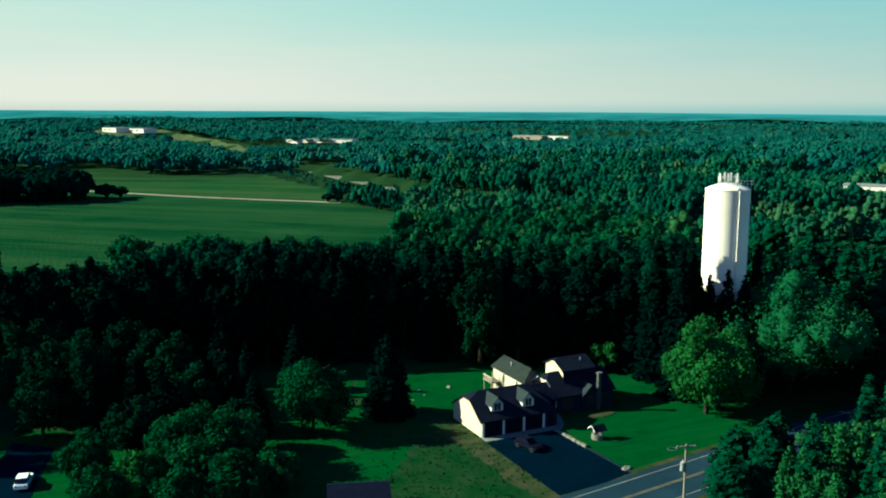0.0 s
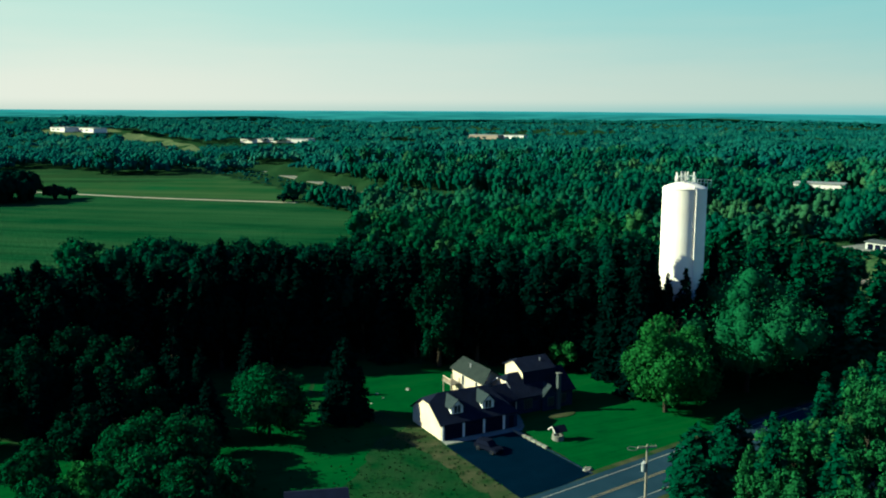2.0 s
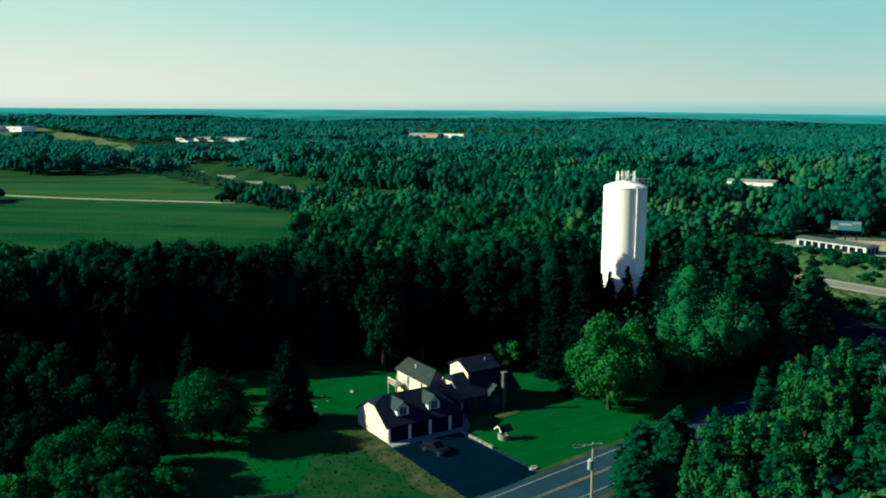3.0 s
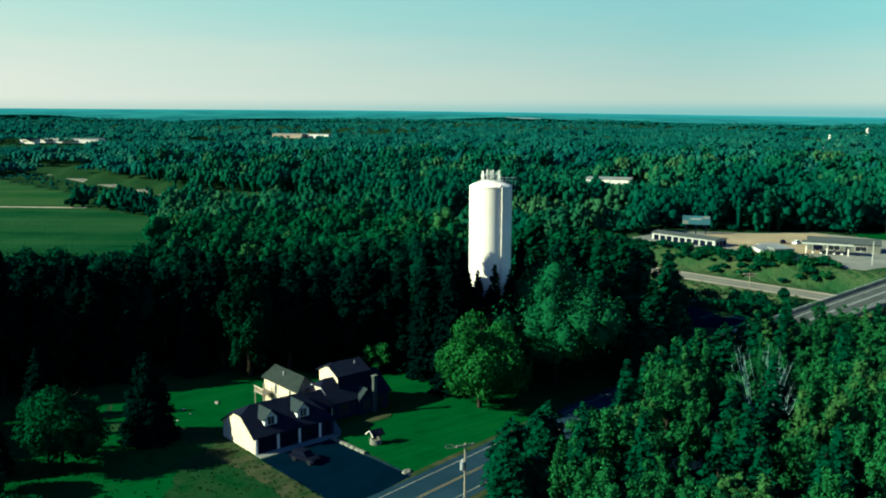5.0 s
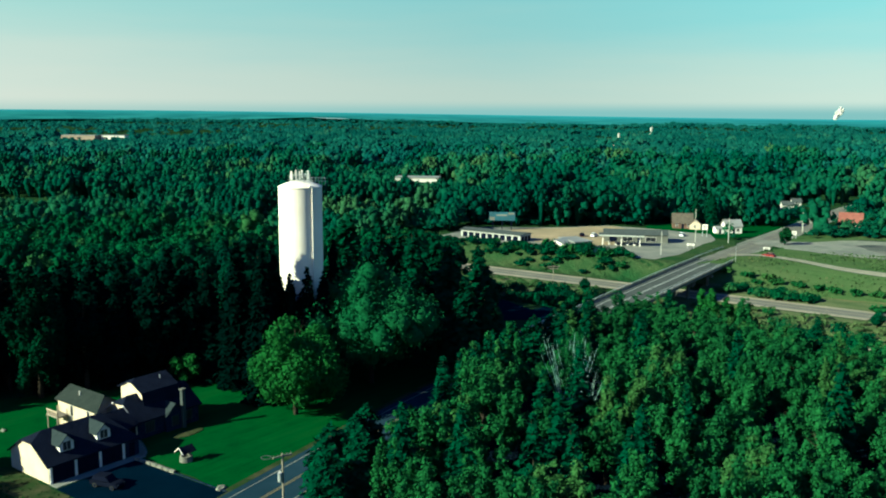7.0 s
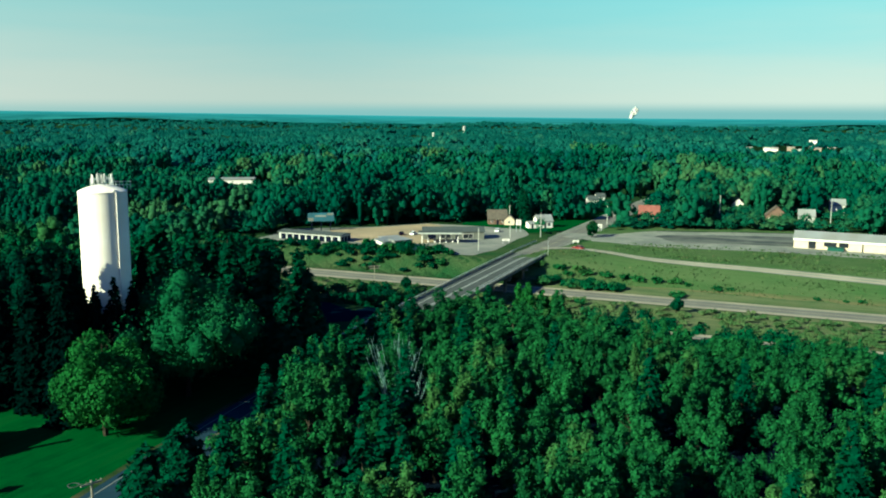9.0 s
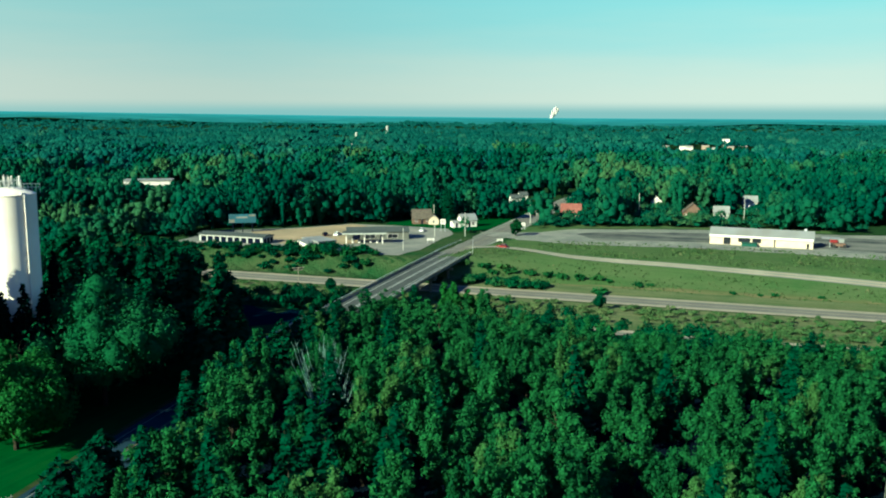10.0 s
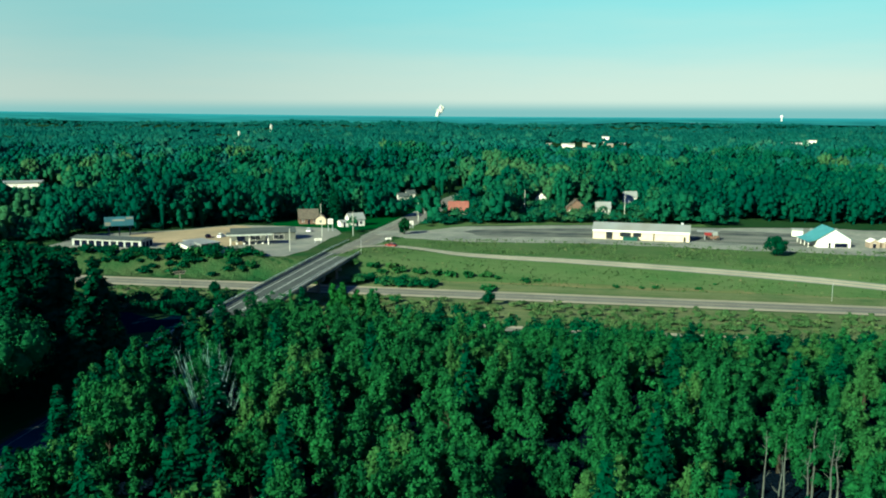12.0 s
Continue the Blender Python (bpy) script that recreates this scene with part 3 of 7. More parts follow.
def ribbon(name, line, left, right, lift, material, level=None, thick=0.0, dash=None):
    """A strip along a line, from an offset on its left to one on its right. level: a height function in place of the land's."""
    bm = bmesh.new()
    prev, run = None, 0.0
    for i, q in enumerate(line):
        d = line[min(i + 1, len(line) - 1)] - line[max(i - 1, 0)]
        d = d / np.linalg.norm(d)
        n = np.array((-d[1], d[0]))
        pair = []
        for o in (left, right):
            x, y = q + n * o
            z = (level(x, y) if level else ground_z(x, y)) + lift
            pair.append(bm.verts.new((x, y, z)))
        on = dash is None or (i % dash[0]) < dash[1]
        if prev and on:
            bm.faces.new((prev[1], pair[1], pair[0], prev[0]))
        prev = pair
    if thick:
        for f in list(bm.faces):
            f.normal_update()
        ext = bmesh.ops.extrude_face_region(bm, geom=bm.faces[:])
        for v in ext["geom"]:
            if isinstance(v, bmesh.types.BMVert):
                v.co.z -= thick
        bmesh.ops.recalc_face_normals(bm, faces=bm.faces)
    bmesh.ops.delete(bm, geom=[v for v in bm.verts if not v.link_faces], context="VERTS")
    mesh = bpy.data.meshes.new(name)
    bm.to_mesh(mesh)
    bm.free()
    return link(name, mesh, material)


def inside(x, y, poly):
    """Which of the points lie in a polygon."""
    x, y = np.asarray(x), np.asarray(y)
    hit = np.zeros(x.shape, bool)
    for (ax, ay), (bx, by) in zip(poly, poly[1:] + poly[:1]):
        if ay != by:
            hit ^= ((ay > y) != (by > y)) & (x < (bx - ax) * (y - ay) / (by - ay) + ax)
    return hit


def off_line(x, y, line):
    """Distance of points from a line."""
    best = np.full(np.shape(x), 1e9)
    for a, b in zip(line, line[1:]):
        ab = b - a
        t = np.clip(((x - a[0]) * ab[0] + (y - a[1]) * ab[1]) / (ab @ ab), 0, 1)
        best = np.minimum(best, np.hypot(x - a[0] - t * ab[0], y - a[1] - t * ab[1]))
    return best


# ---- roads, fields and lots ----
ROAD = spline([(-75, 42), (-25, 75.5), (24.8, 108.7), (34.1, 114.9), (60, 132.0), (100, 156.5), (142.5, 181.5), (183, 203.5), (225, 225.5), (280, 252), (327, 274.5), (385, 303), (470, 340)])


def road_level(x, y):
    return 0.0


BRIDGE_A, BRIDGE_B = 130.0, 226.0  # the deck's reach along x
road_near = [q for q in ROAD if q[0] <= BRIDGE_A + 4]
road_deck = [q for q in ROAD if BRIDGE_A <= q[0] <= BRIDGE_B]
road_far = [q for q in ROAD if q[0] >= BRIDGE_B - 4]
for k, (line, name) in enumerate(((road_near, "road_south"), (road_far, "road_north"))):
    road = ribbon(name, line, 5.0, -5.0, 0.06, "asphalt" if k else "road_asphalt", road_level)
    tagged(road, "two-lane grey asphalt road with painted lines", "road", kind="structure")
    for o, w, m in ((0.16, 0.13, "line_yellow"), (-0.16, 0.13, "line_yellow"), (3.75, 0.15, "line_white"), (-3.75, 0.15, "line_white")):
        ribbon("road_line", line, o + w / 2, o - w / 2, 0.075, m, road_level).parent = road
    verge = ribbon("road_shoulder" if k else "gravel_shoulder", line, 6.1 if k == 0 else 6.6, -6.1 if k == 0 else -6.6, 0.046, "gravel" if k else "dry_edge", road_level)
    tagged(verge, "pale gravel shoulder beside the road", "road shoulder", kind="structure")


def hw_point(a, s):
    return np.array((HW_O[0] + HW_D[0] * a + HW_N[0] * s, HW_O[1] + HW_D[1] * a + HW_N[1] * s))


for name, s, lo, hi in (("highway_far_lanes", 0.8, -620, 560), ("highway_near_lanes", -43.0, 96, 560)):
    line = [hw_point(a, s + (1.0 if s > 0 else 0) * math.sin(a / 130.0) * 0.3) for a in np.arange(lo, hi, 12.0)]
    hw = ribbon(name, line, 6.3, -6.3, 0.10, "pale_lane")
    tagged(hw, "pale two-lane highway carriageway in a shallow cutting", "highway", kind="structure")
    ribbon("traffic_lane", line, 3.6, 0.25, 0.12, "asphalt").parent = hw
    ribbon("traffic_lane", line, -0.25, -3.6, 0.12, "asphalt").parent = hw
    for o in (3.85, -3.85):
        ribbon("edge_line", line, o + 0.1, o - 0.1, 0.125, "line_white").parent = hw

RAMP = spline([(238, 231), (247.5, 225.4), (250.0, 210), (249.5, 194.6), (255.5, 176), (263.7, 156.8), (283.8, 104.9), (297.6, 63.5), (308, 20), (316, -40)])
ramp = tagged(ribbon("ramp_road", RAMP, 2.3, -2.3, 0.26, "gravel"), "narrow pale ramp road crossing the meadow", "ramp road", kind="structure")
for o in (1.0, -1.0):
    ribbon("wheel_track", RAMP, o + 0.5, o - 0.5, 0.28, "pale_lane").parent = ramp

LOT_ROAD = spline([(268, 247), (280.6, 243), (292, 229), (300, 214)])
tagged(ribbon("lot_drive", LOT_ROAD, 3.2, -3.2, 0.18, "lot_asphalt"), "worn asphalt drive into the lot", "driveway", kind="structure")

LAWN = [(17.5, 134.2), (27.4, 115.9), (35, 120.6), (49, 130.0), (61, 138.0), (80, 149), (74, 158), (62, 166), (46, 167), (36, 167), (20, 170), (2, 172), (-17, 176), (-16, 150), (-6, 146), (2, 138), (6, 136)]
SIDE_LAWN = [(-17, 174), (-50, 160), (-60, 135), (-44, 100), (-14, 88), (1, 100), (4, 110), (0, 124), (-2, 136), (-16, 146)]
FIELD_DRY = [(6.0, 129.8), (6.6, 127.6), (15.2, 110.0), (-10, 93.5), (-14, 100), (-6, 118), (-4, 130), (1.5, 137)]
CORN = [(-330, 215), (-128, 168), (-94, 180), (-90, 208), (-86, 240), (-56, 230), (-38, 226), (-14, 256), (-14, 412), (-24, 440), (-59, 490), (-74, 500), (-150, 520), (-219, 552), (-330, 600)]
PALE_FIELD = [(-330, 606), (-219, 560), (-150, 528), (-74, 508), (-62, 500), (-70, 583), (-92, 640), (-121, 732), (-230, 702), (-318, 737), (-420, 700)]
FARM_TRACK = spline([(-330, 603), (-219, 556.5), (-150, 524), (-71, 497), (-58, 493)])
MEADOW = [tuple(hw_point(a, 15.0)) for a in (72, 120, 180, 240, 300, 380)] + [(360, -60), (362, 0), (356, 62), (336, 102), (324, 129), (308, 170), (282, 208), (268, 234), (240, 229)]
NORTH_BANK = [tuple(hw_point(a, 8.0)) for a in (-62, -40, 10, 58)] + [(212, 226), (258, 247), (266, 256), (262, 275), (200, 300), (176, 328), (160, 345), (146, 340)]
GAS_LOT = [(166, 322), (170, 303), (184, 283), (193, 258), (207, 236), (222, 240), (243, 252), (262, 262), (272, 275), (262, 300), (252, 318), (228, 322), (196, 338)]
DIRT_LOT = [(190, 296), (200, 270), (222, 268), (250, 300), (252, 316), (228, 320), (204, 326)]
BACK_LOT = [(274, 258), (292, 240), (313, 235), (350, 196), (375, 151), (402, 117), (425, 60), (370, 40), (347, 60), (339, 72), (329, 100), (317, 127), (301, 168), (276, 206), (268, 232)]
PAVED_LOT = [(299, 226), (312, 222), (340, 190), (358, 158), (384, 112), (366, 84), (350, 98), (340, 112), (336, 128), (333, 138), (318, 172), (309, 186), (290, 208)]

patch("lawn", LAWN, 0.030, "lawn", "smooth mown green lawn round the house", "lawn", 4, 0.5)
patch("lawn_side", SIDE_LAWN, 0.024, "lawn", "green grass between the trees", "lawn", 4, 0.8)
patch("dry_grass_field", FIELD_DRY, 0.036, "dry_grass", "patchy dry tan grass beside the driveway", "grass", 2, 0.5)
patch("dry_grass_edge", [(6.2, 128.2), (15.4, 109.6), (13.4, 107.6), (9.6, 112.5), (6.4, 119.5), (4.4, 124.0), (1.8, 127.4), (-1.0, 132.0), (1.2, 137.2), (3.0, 136.4)], 0.042, "dry_edge", "tan trampled grass along the driveway", "grass", 1.2, 0.45)
patch("corn_field", CORN, 0.05, "corn", "wide green corn field behind the wood", "field", 12, 1.5)
patch("pale_field", PALE_FIELD, 0.05, "stubble", "pale yellow-green crop field", "field", 12, 1.5)
tagged(ribbon("farm_track", FARM_TRACK, 2.6, -2.6, 0.12, "pale_lane"), "pale farm road across the fields", "road", kind="structure")
patch("north_bank", NORTH_BANK, 0.12, "bank_grass", "weedy bank between the highway and the station lot", "grass bank", 6, 0.8, 3.0)
patch("meadow", MEADOW, 0.14, "meadow", "mown yellow-green meadow beside the highway", "meadow", 6, 0.8, 4.0)
patch("dry_meadow", [tuple(hw_point(a, 16.5)) for a in (112, 150, 200, 260, 330)] + [(301, 0), (292, 40), (279, 80), (266, 112), (252, 140)], 0.19, "dry_meadow", "dry olive-brown grass between ramp and highway", "meadow", 6, 1.2, 4.0)
patch("gas_station_lot", GAS_LOT, 0.16, "lot_asphalt", "worn grey asphalt lot of the old service station", "parking lot", 6, 0.6)
patch("dirt_lot", DIRT_LOT, 0.19, "dirt", "bare tan dirt yard", "dirt yard", 5, 1.2)
patch("gravel_lot", BACK_LOT, 0.17, "gravel", "pale gravel yard round the warehouse", "gravel yard", 6, 1.0)
patch("paved_lot", PAVED_LOT, 0.20, "lot_dark", "cracked dark asphalt parking lot", "parking lot", 6, 1.5)
for a0, a1 in ((70, 420), (-120, 50)):
    strip = [hw_point(a, -6.0) for a in np.arange(a0, a1, 8.0)]
    ob = ribbon("weed_strip", strip, 0, -30, 0.05, "weeds")
    tagged(ob, "strip of tall dry weeds along the highway", "weeds", kind="structure")
bank = [hw_point(a, 7.2) for a in np.arange(80, 420, 3.0)]
tagged(ribbon("weed_bank", bank, 9, 0, 0.16, "weeds"), "weedy bank above the highway", "weeds", kind="structure")
DRIVE = [(6.8, 127.6), (17.6, 133.2), (26.6, 116.4), (22.0, 112.8), (15.6, 108.9)]
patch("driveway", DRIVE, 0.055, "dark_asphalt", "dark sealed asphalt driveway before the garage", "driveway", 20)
patch("wood_lot", [(106, 186), (122, 178), (136, 194), (118, 208)], 0.05, "dark_asphalt", "dark asphalt yard behind the trees", "parking lot", 6)
HOUSE_YARDS = [(255, 300), (262, 268), (296, 258), (330, 272), (400, 312), (392, 330), (330, 300), (300, 306), (272, 312)]
patch("house_yards", HOUSE_YARDS, 0.025, "lawn", "green yards of the houses along the road", "lawn", 6, 1)
patch("barn_lot", [(371, 141), (382, 112), (366, 88), (346, 100), (340, 112), (338, 126), (352, 134)], 0.235, "lot_dark", "dark cracked asphalt before the barn", "parking lot", 5, 1.2)
patch("junction_grass", [(284, 246), (292, 236), (316, 236), (352, 198), (380, 150), (392, 160), (352, 216), (322, 250), (300, 256)], 0.035, "meadow", "grass strip behind the parking lot", "grass", 6, 1)
patch("lawn_west", [(-84, 132), (-60, 132), (-46, 108), (-40, 84), (-60, 78), (-84, 100)], 0.02, "lawn", "shaded grass beside the west drive", "lawn", 4, 0.8)
WEST_DRIVE = [(-66, 127), (-58.5, 125), (-52, 100), (-47, 84), (-53, 82), (-60, 104)]
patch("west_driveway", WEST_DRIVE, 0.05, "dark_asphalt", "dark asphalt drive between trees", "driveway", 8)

# ---- bridge over the highway ----
bridge = thing("bridge", Matrix(), "concrete road bridge over the highway", "bridge")
bridge["kind"] = "structure"
deck = ribbon("deck", road_deck, 6.2, -6.2, 0.05, "deck_asphalt", road_level, 0.35)
deck.parent = bridge
for o, w, m in ((0.26, 0.2, "deck_line"), (-0.26, 0.2, "deck_line"), (3.7, 0.22, "deck_line"), (-3.7, 0.22, "deck_line")):
    ribbon("deck_line", road_deck, o + w / 2, o - w / 2, 0.065, m, road_level).parent = deck
for o in (6.2, -5.3):
    ribbon("kerb", road_deck, o, o - 0.9, 0.22, "concrete", road_level, 0.16).parent = bridge
for o in (6.35, -6.05):
    ribbon("parapet", road_deck, o, o - 0.3, 0.62, "concrete", road_level, 1.0).parent = bridge
    ribbon("rail", road_deck, o - 0.07, o - 0.21, 1.02, "steel", road_level, 0.10).parent = bridge
    for q in road_deck[::1]:
        d = np.array((0.89, 0.456))
        nrm = np.array((-d[1], d[0]))
        p = q + nrm * (o - 0.15)
        part("rail_post", boxed(p[0] - 0.07, p[0] + 0.07, p[1] - 0.07, p[1] + 0.07, 0.6, 0.95), "steel", bridge)
for o in (-4.6, -1.6, 1.6, 4.6):
    ribbon("girder", road_deck, o + 0.22, o - 0.22, -0.30, "dark_wall", road_level, 1.05).parent = bridge
for x in (148, 169, 186, 204):
    q = min(road_deck, key=lambda p: abs(p[0] - x))
    m = Matrix.Translation((q[0], q[1], 0)) @ Matrix.Rotation(math.atan2(HW_D[1], HW_D[0]) - math.pi / 2, 4, "Z")
    z0 = ground_z(*q) - 0.3
    for k, off in enumerate((-4.4, 0.0, 4.4)):
        p = m @ Vector((0, off, 0))
        part("column", rod(bmesh.new(), (p.x, p.y, z0), (p.x, p.y, -2.0), 0.5, 0.5, 14), "concrete", bridge)
    cap = boxed(-0.6, 0.6, -6.0, 6.0, -2.15, -1.36, bevel=0.08)
    bmesh.ops.transform(cap, matrix=m, verts=cap.verts)
    part("pier_cap", cap, "concrete", bridge)
for x in (BRIDGE_A + 3, BRIDGE_B - 3):
    q = min(road_deck, key=lambda p: abs(p[0] - x))
    m = Matrix.Translation((q[0], q[1], 0)) @ Matrix.Rotation(math.atan2(0.456, 0.89), 4, "Z")
    ab = boxed(-1.2, 1.2, -6.4, 6.4, -5.0, -0.32)
    bmesh.ops.transform(ab, matrix=m, verts=ab.verts)
    part("abutment", ab, "concrete", bridge)
for side in (7.2, -7.2):
    for line in (road_near[-9:], [q for q in road_far if q[0] < 256 and side > 0]):
        if len(line) < 3:
            continue
        rail = tagged(ribbon("guardrail", line, side + 0.05, side - 0.05, 0.78, "steel", road_level, 0.32), "galvanised steel guardrail beside the road", "guardrail")
        for q in line[::1]:
            nrm = np.array((-0.456, 0.89))
            p = q + nrm * side
            part("post", boxed(p[0] - 0.08, p[0] + 0.08, p[1] - 0.08, p[1] + 0.08, -0.4, 0.75), "steel", rail)


# ---- trees ----
def cards(P, N, size, rng, stretch=1.35, loose=0.32):
    """Small leaf sprays: one small pointed leaf group at each point, turned roughly along its normal."""
    n = len(P)
    r = rng.normal(size=(n, 3))
    N = N + loose * rng.normal(size=(n, 3))
    N /= np.linalg.norm(N, axis=1, keepdims=True) + 1e-9
    T = np.cross(N, r)
    T /= np.linalg.norm(T, axis=1, keepdims=True) + 1e-9
    B = np.cross(N, T)
    s = np.asarray(size).reshape(-1, 1) * rng.uniform(0.65, 1.35, (n, 1))
    tip = P - T * s * 0.62 * stretch - N * s * 0.12
    V = np.stack([tip, P + T * s * 0.42 * stretch + B * s * 0.62, P + T * s * 0.30 * stretch - B * s * 0.62 + N * s * 0.12], 1)
    F = np.arange(n * 3).reshape(n, 3)
    return V.reshape(-1, 3), F


def dome(sides, rings):
    """A unit dome with a skirt that hangs below it: points and triangles."""
    P = [(0.0, 0.0, 1.0)]
    for k, (rr, z) in enumerate(rings):
        for j in range(sides):
            a = (j + 0.5 * (k % 2)) * 2 * math.pi / sides
            P.append((rr * math.cos(a), rr * math.sin(a), z))
    F = [(0, 1 + j, 1 + (j + 1) % sides) for j in range(sides)]
    for k in range(len(rings) - 1):
        p, q = 1 + k * sides, 1 + (k + 1) * sides
        for j in range(sides):
            i = (j + 1) % sides
            if k % 2 == 0:
                F += [(p + j, q + j, p + i), (p + i, q + j, q + i)]
            else:
                F += [(p + j, q + j, q + i), (p + j, q + i, p + i)]
    return np.array(P), np.array(F)


def broad_points(rng, h, r, base, lobes, leaves, squash=0.8, stems=1, cores=False):
    """Points and normals of a broadleaf crown made of overlapping lobes in an uneven outline, on one or several stems."""
    hz = (h - base) / 2
    c = rng.normal(size=(lobes, 3))
    c /= np.linalg.norm(c, axis=1, keepdims=True)
    a, z = np.arctan2(c[:, 1], c[:, 0]), c[:, 2].copy()
    p1, p2, p3 = rng.uniform(0, 6.28, 3)
    rough = 1 + 0.20 * np.sin(3 * a + p1) * np.cos(2.5 * z + p2) + 0.14 * np.sin(5 * a + p3 + 3 * z)
    c *= rng.uniform(0.2, 1.0, (lobes, 1)) ** 0.45
    lr = rng.uniform(0.16, 0.36, lobes) * (1.15 - 0.35 * np.abs(z))
    c = c * (1 - lr[:, None] * 0.7) * rough[:, None]
    wide = np.where(z < 0, 1.0, 1.0 - 0.3 * z)
    if stems > 1:
        sa = np.arange(stems) * 6.283 / stems + rng.uniform(0, 0.9, stems)
        so = np.stack([np.cos(sa), np.sin(sa)], 1) * rng.uniform(0.25, 0.72, (stems, 1)) * r
        top = rng.uniform(0.70, 1.0, stems)
        own = rng.integers(0, stems, lobes)
        narrow = (0.55 if stems < 4 else 0.36) * np.where(z < 0, 1.0, 1.0 - 0.72 * z)
        ctr = np.stack([so[own, 0] + c[:, 0] * r * narrow, so[own, 1] + c[:, 1] * r * narrow, base + (hz + c[:, 2] * hz) * top[own]], 1)
        lr = lr * 0.62
    else:
        ctr = np.stack([c[:, 0] * r * wide, c[:, 1] * r * wide, base + hz + c[:, 2] * hz], 1)
    share = lr ** 2 / (lr ** 2).sum()
    which = rng.choice(lobes, size=leaves, p=share)
    d = rng.normal(size=(leaves, 3))
    d[:, 2] += 0.25
    d /= np.linalg.norm(d, axis=1, keepdims=True)
    rad = lr[which][:, None] * np.array([r, r, max(r, hz * squash)]) * rng.uniform(0.6, 1.12, (leaves, 1))
    P = ctr[which] + d * rad
    if not cores:
        return P, d
    # a small dark heart in every tuft
    T, TF = dome(5, ((0.92, 0.1), (0.5, -0.8)))
    size = lr[:, None] * np.array([r, r, max(r, hz * squash)]) * 0.64
    CV = T[None] * size[:, None, :] * (1 + 0.2 * rng.normal(size=(lobes, len(T), 1))) + ctr[:, None, :]
    CF = np.arange(lobes)[:, None, None] * len(T) + TF[None]
    return P, d, CV.reshape(-1, 3), CF.reshape(-1, 3)


def conifer_points(rng, h, r, base, levels, per_branch, ragged=0.2, fat=0.8):
    P, N = [], []
    for i in range(levels):
        f = i / (levels - 1)
        z = base + (h - base) * f ** 0.9
        L = r * (1 - f) ** fat + 0.25
        nb = max(5, int(11 * (1 - f) + 5))
        for k in range(nb):
            a = rng.uniform(0, 2 * math.pi)
            Lk = L * rng.uniform(1 - ragged, 1 + ragged * 0.5)
            n = max(3, int(per_branch * Lk / r))
            t = rng.uniform(0.25, 1.0, n)
            droop = 0.28 * Lk * t ** 1.5 - 0.10 * Lk * t ** 4
            side = rng.normal(size=n) * 0.10 * Lk
            x = Lk * t * math.cos(a) - side * math.sin(a)
            y = Lk * t * math.sin(a) + side * math.cos(a)
            P.append(np.stack([x, y, z - droop + rng.normal(size=n) * 0.08], 1))
            nn = np.tile((math.cos(a) * 0.5, math.sin(a) * 0.5, 0.9), (n, 1))
            N.append(nn)
    return np.concatenate(P), np.concatenate(N)


def trunk_mesh(name, rng, h, r, limbs, spread, lowest=0.3, sub=2):
    """A tapered, slightly bent trunk with limbs that fork into the crown."""
    bm = bmesh.new()
    pts = [Vector((rng.normal() * 0.02 * h * f, rng.normal() * 0.02 * h * f, h * f)) for f in (0, 0.25, 0.5, 0.75, 1.0)]
    rs = [r * 1.25, r, r * 0.75, r * 0.45, r * 0.15]
    for i in range(4):
        rod(bm, pts[i] - Vector((0, 0, 0.3 if i == 0 else 0)), pts[i + 1], rs[i], rs[i + 1], 8)
    for k in range(limbs):
        f = rng.uniform(lowest, 0.9)
        seg = min(3, int(f * 4))
        p = pts[seg].lerp(pts[seg + 1], f * 4 - seg)
        a = k * 2.4 + rng.uniform(-0.4, 0.4)
        L = spread * (1.1 - 0.6 * f) * rng.uniform(0.7, 1.0)
        mid = p + Vector((math.cos(a) * L * 0.5, math.sin(a) * L * 0.5, L * 0.35))
        end = mid + Vector((math.cos(a) * L * 0.45, math.sin(a) * L * 0.45, L * 0.45))
        rr = r * 0.42 * (1 - 0.5 * f)
        rod(bm, p, mid, rr, rr * 0.65, 6)
        rod(bm, mid, end, rr * 0.65, rr * 0.15, 5)
        for _ in range(sub):
            b = a + rng.uniform(-0.9, 0.9)
            tip = mid + Vector((math.cos(b) * L * 0.4, math.sin(b) * L * 0.4, L * rng.uniform(0.2, 0.55)))
            rod(bm, mid, tip, rr * 0.4, rr * 0.1, 4)
    mesh = bpy.data.meshes.new(name)
    bm.to_mesh(mesh)
    bm.free()
    return mesh


def broad_tree(name, seed, h, r, base, lobes, leaves, size, leaf, m, label, bark="bark", category="tree", group="", stems=1):
    rng = np.random.default_rng(seed)
    ob = thing(name, m, label, category, group)
    P, N, CV, CF = broad_points(rng, h, r, base, lobes, leaves, stems=stems, cores=True)
    limbs = 2 if category == "shrub" else 4 if leaves == 3300 else 9 if stems == 1 else 5
    link("trunk", trunk_mesh("trunk", rng, h * (0.86 if stems == 1 else 0.5), 0.018 * h + 0.04, limbs, r * (0.95 if stems == 1 else 0.6), sub=1 if limbs < 5 else 2), bark, ob)
    N[:, 2] += 0.15
    V, F = cards(P, N, size, rng, 1.75, 0.42)
    link("crown", np_mesh("crown", np.concatenate([V, CV]), np.concatenate([F, CF + len(V)])), leaf, ob)
    return ob


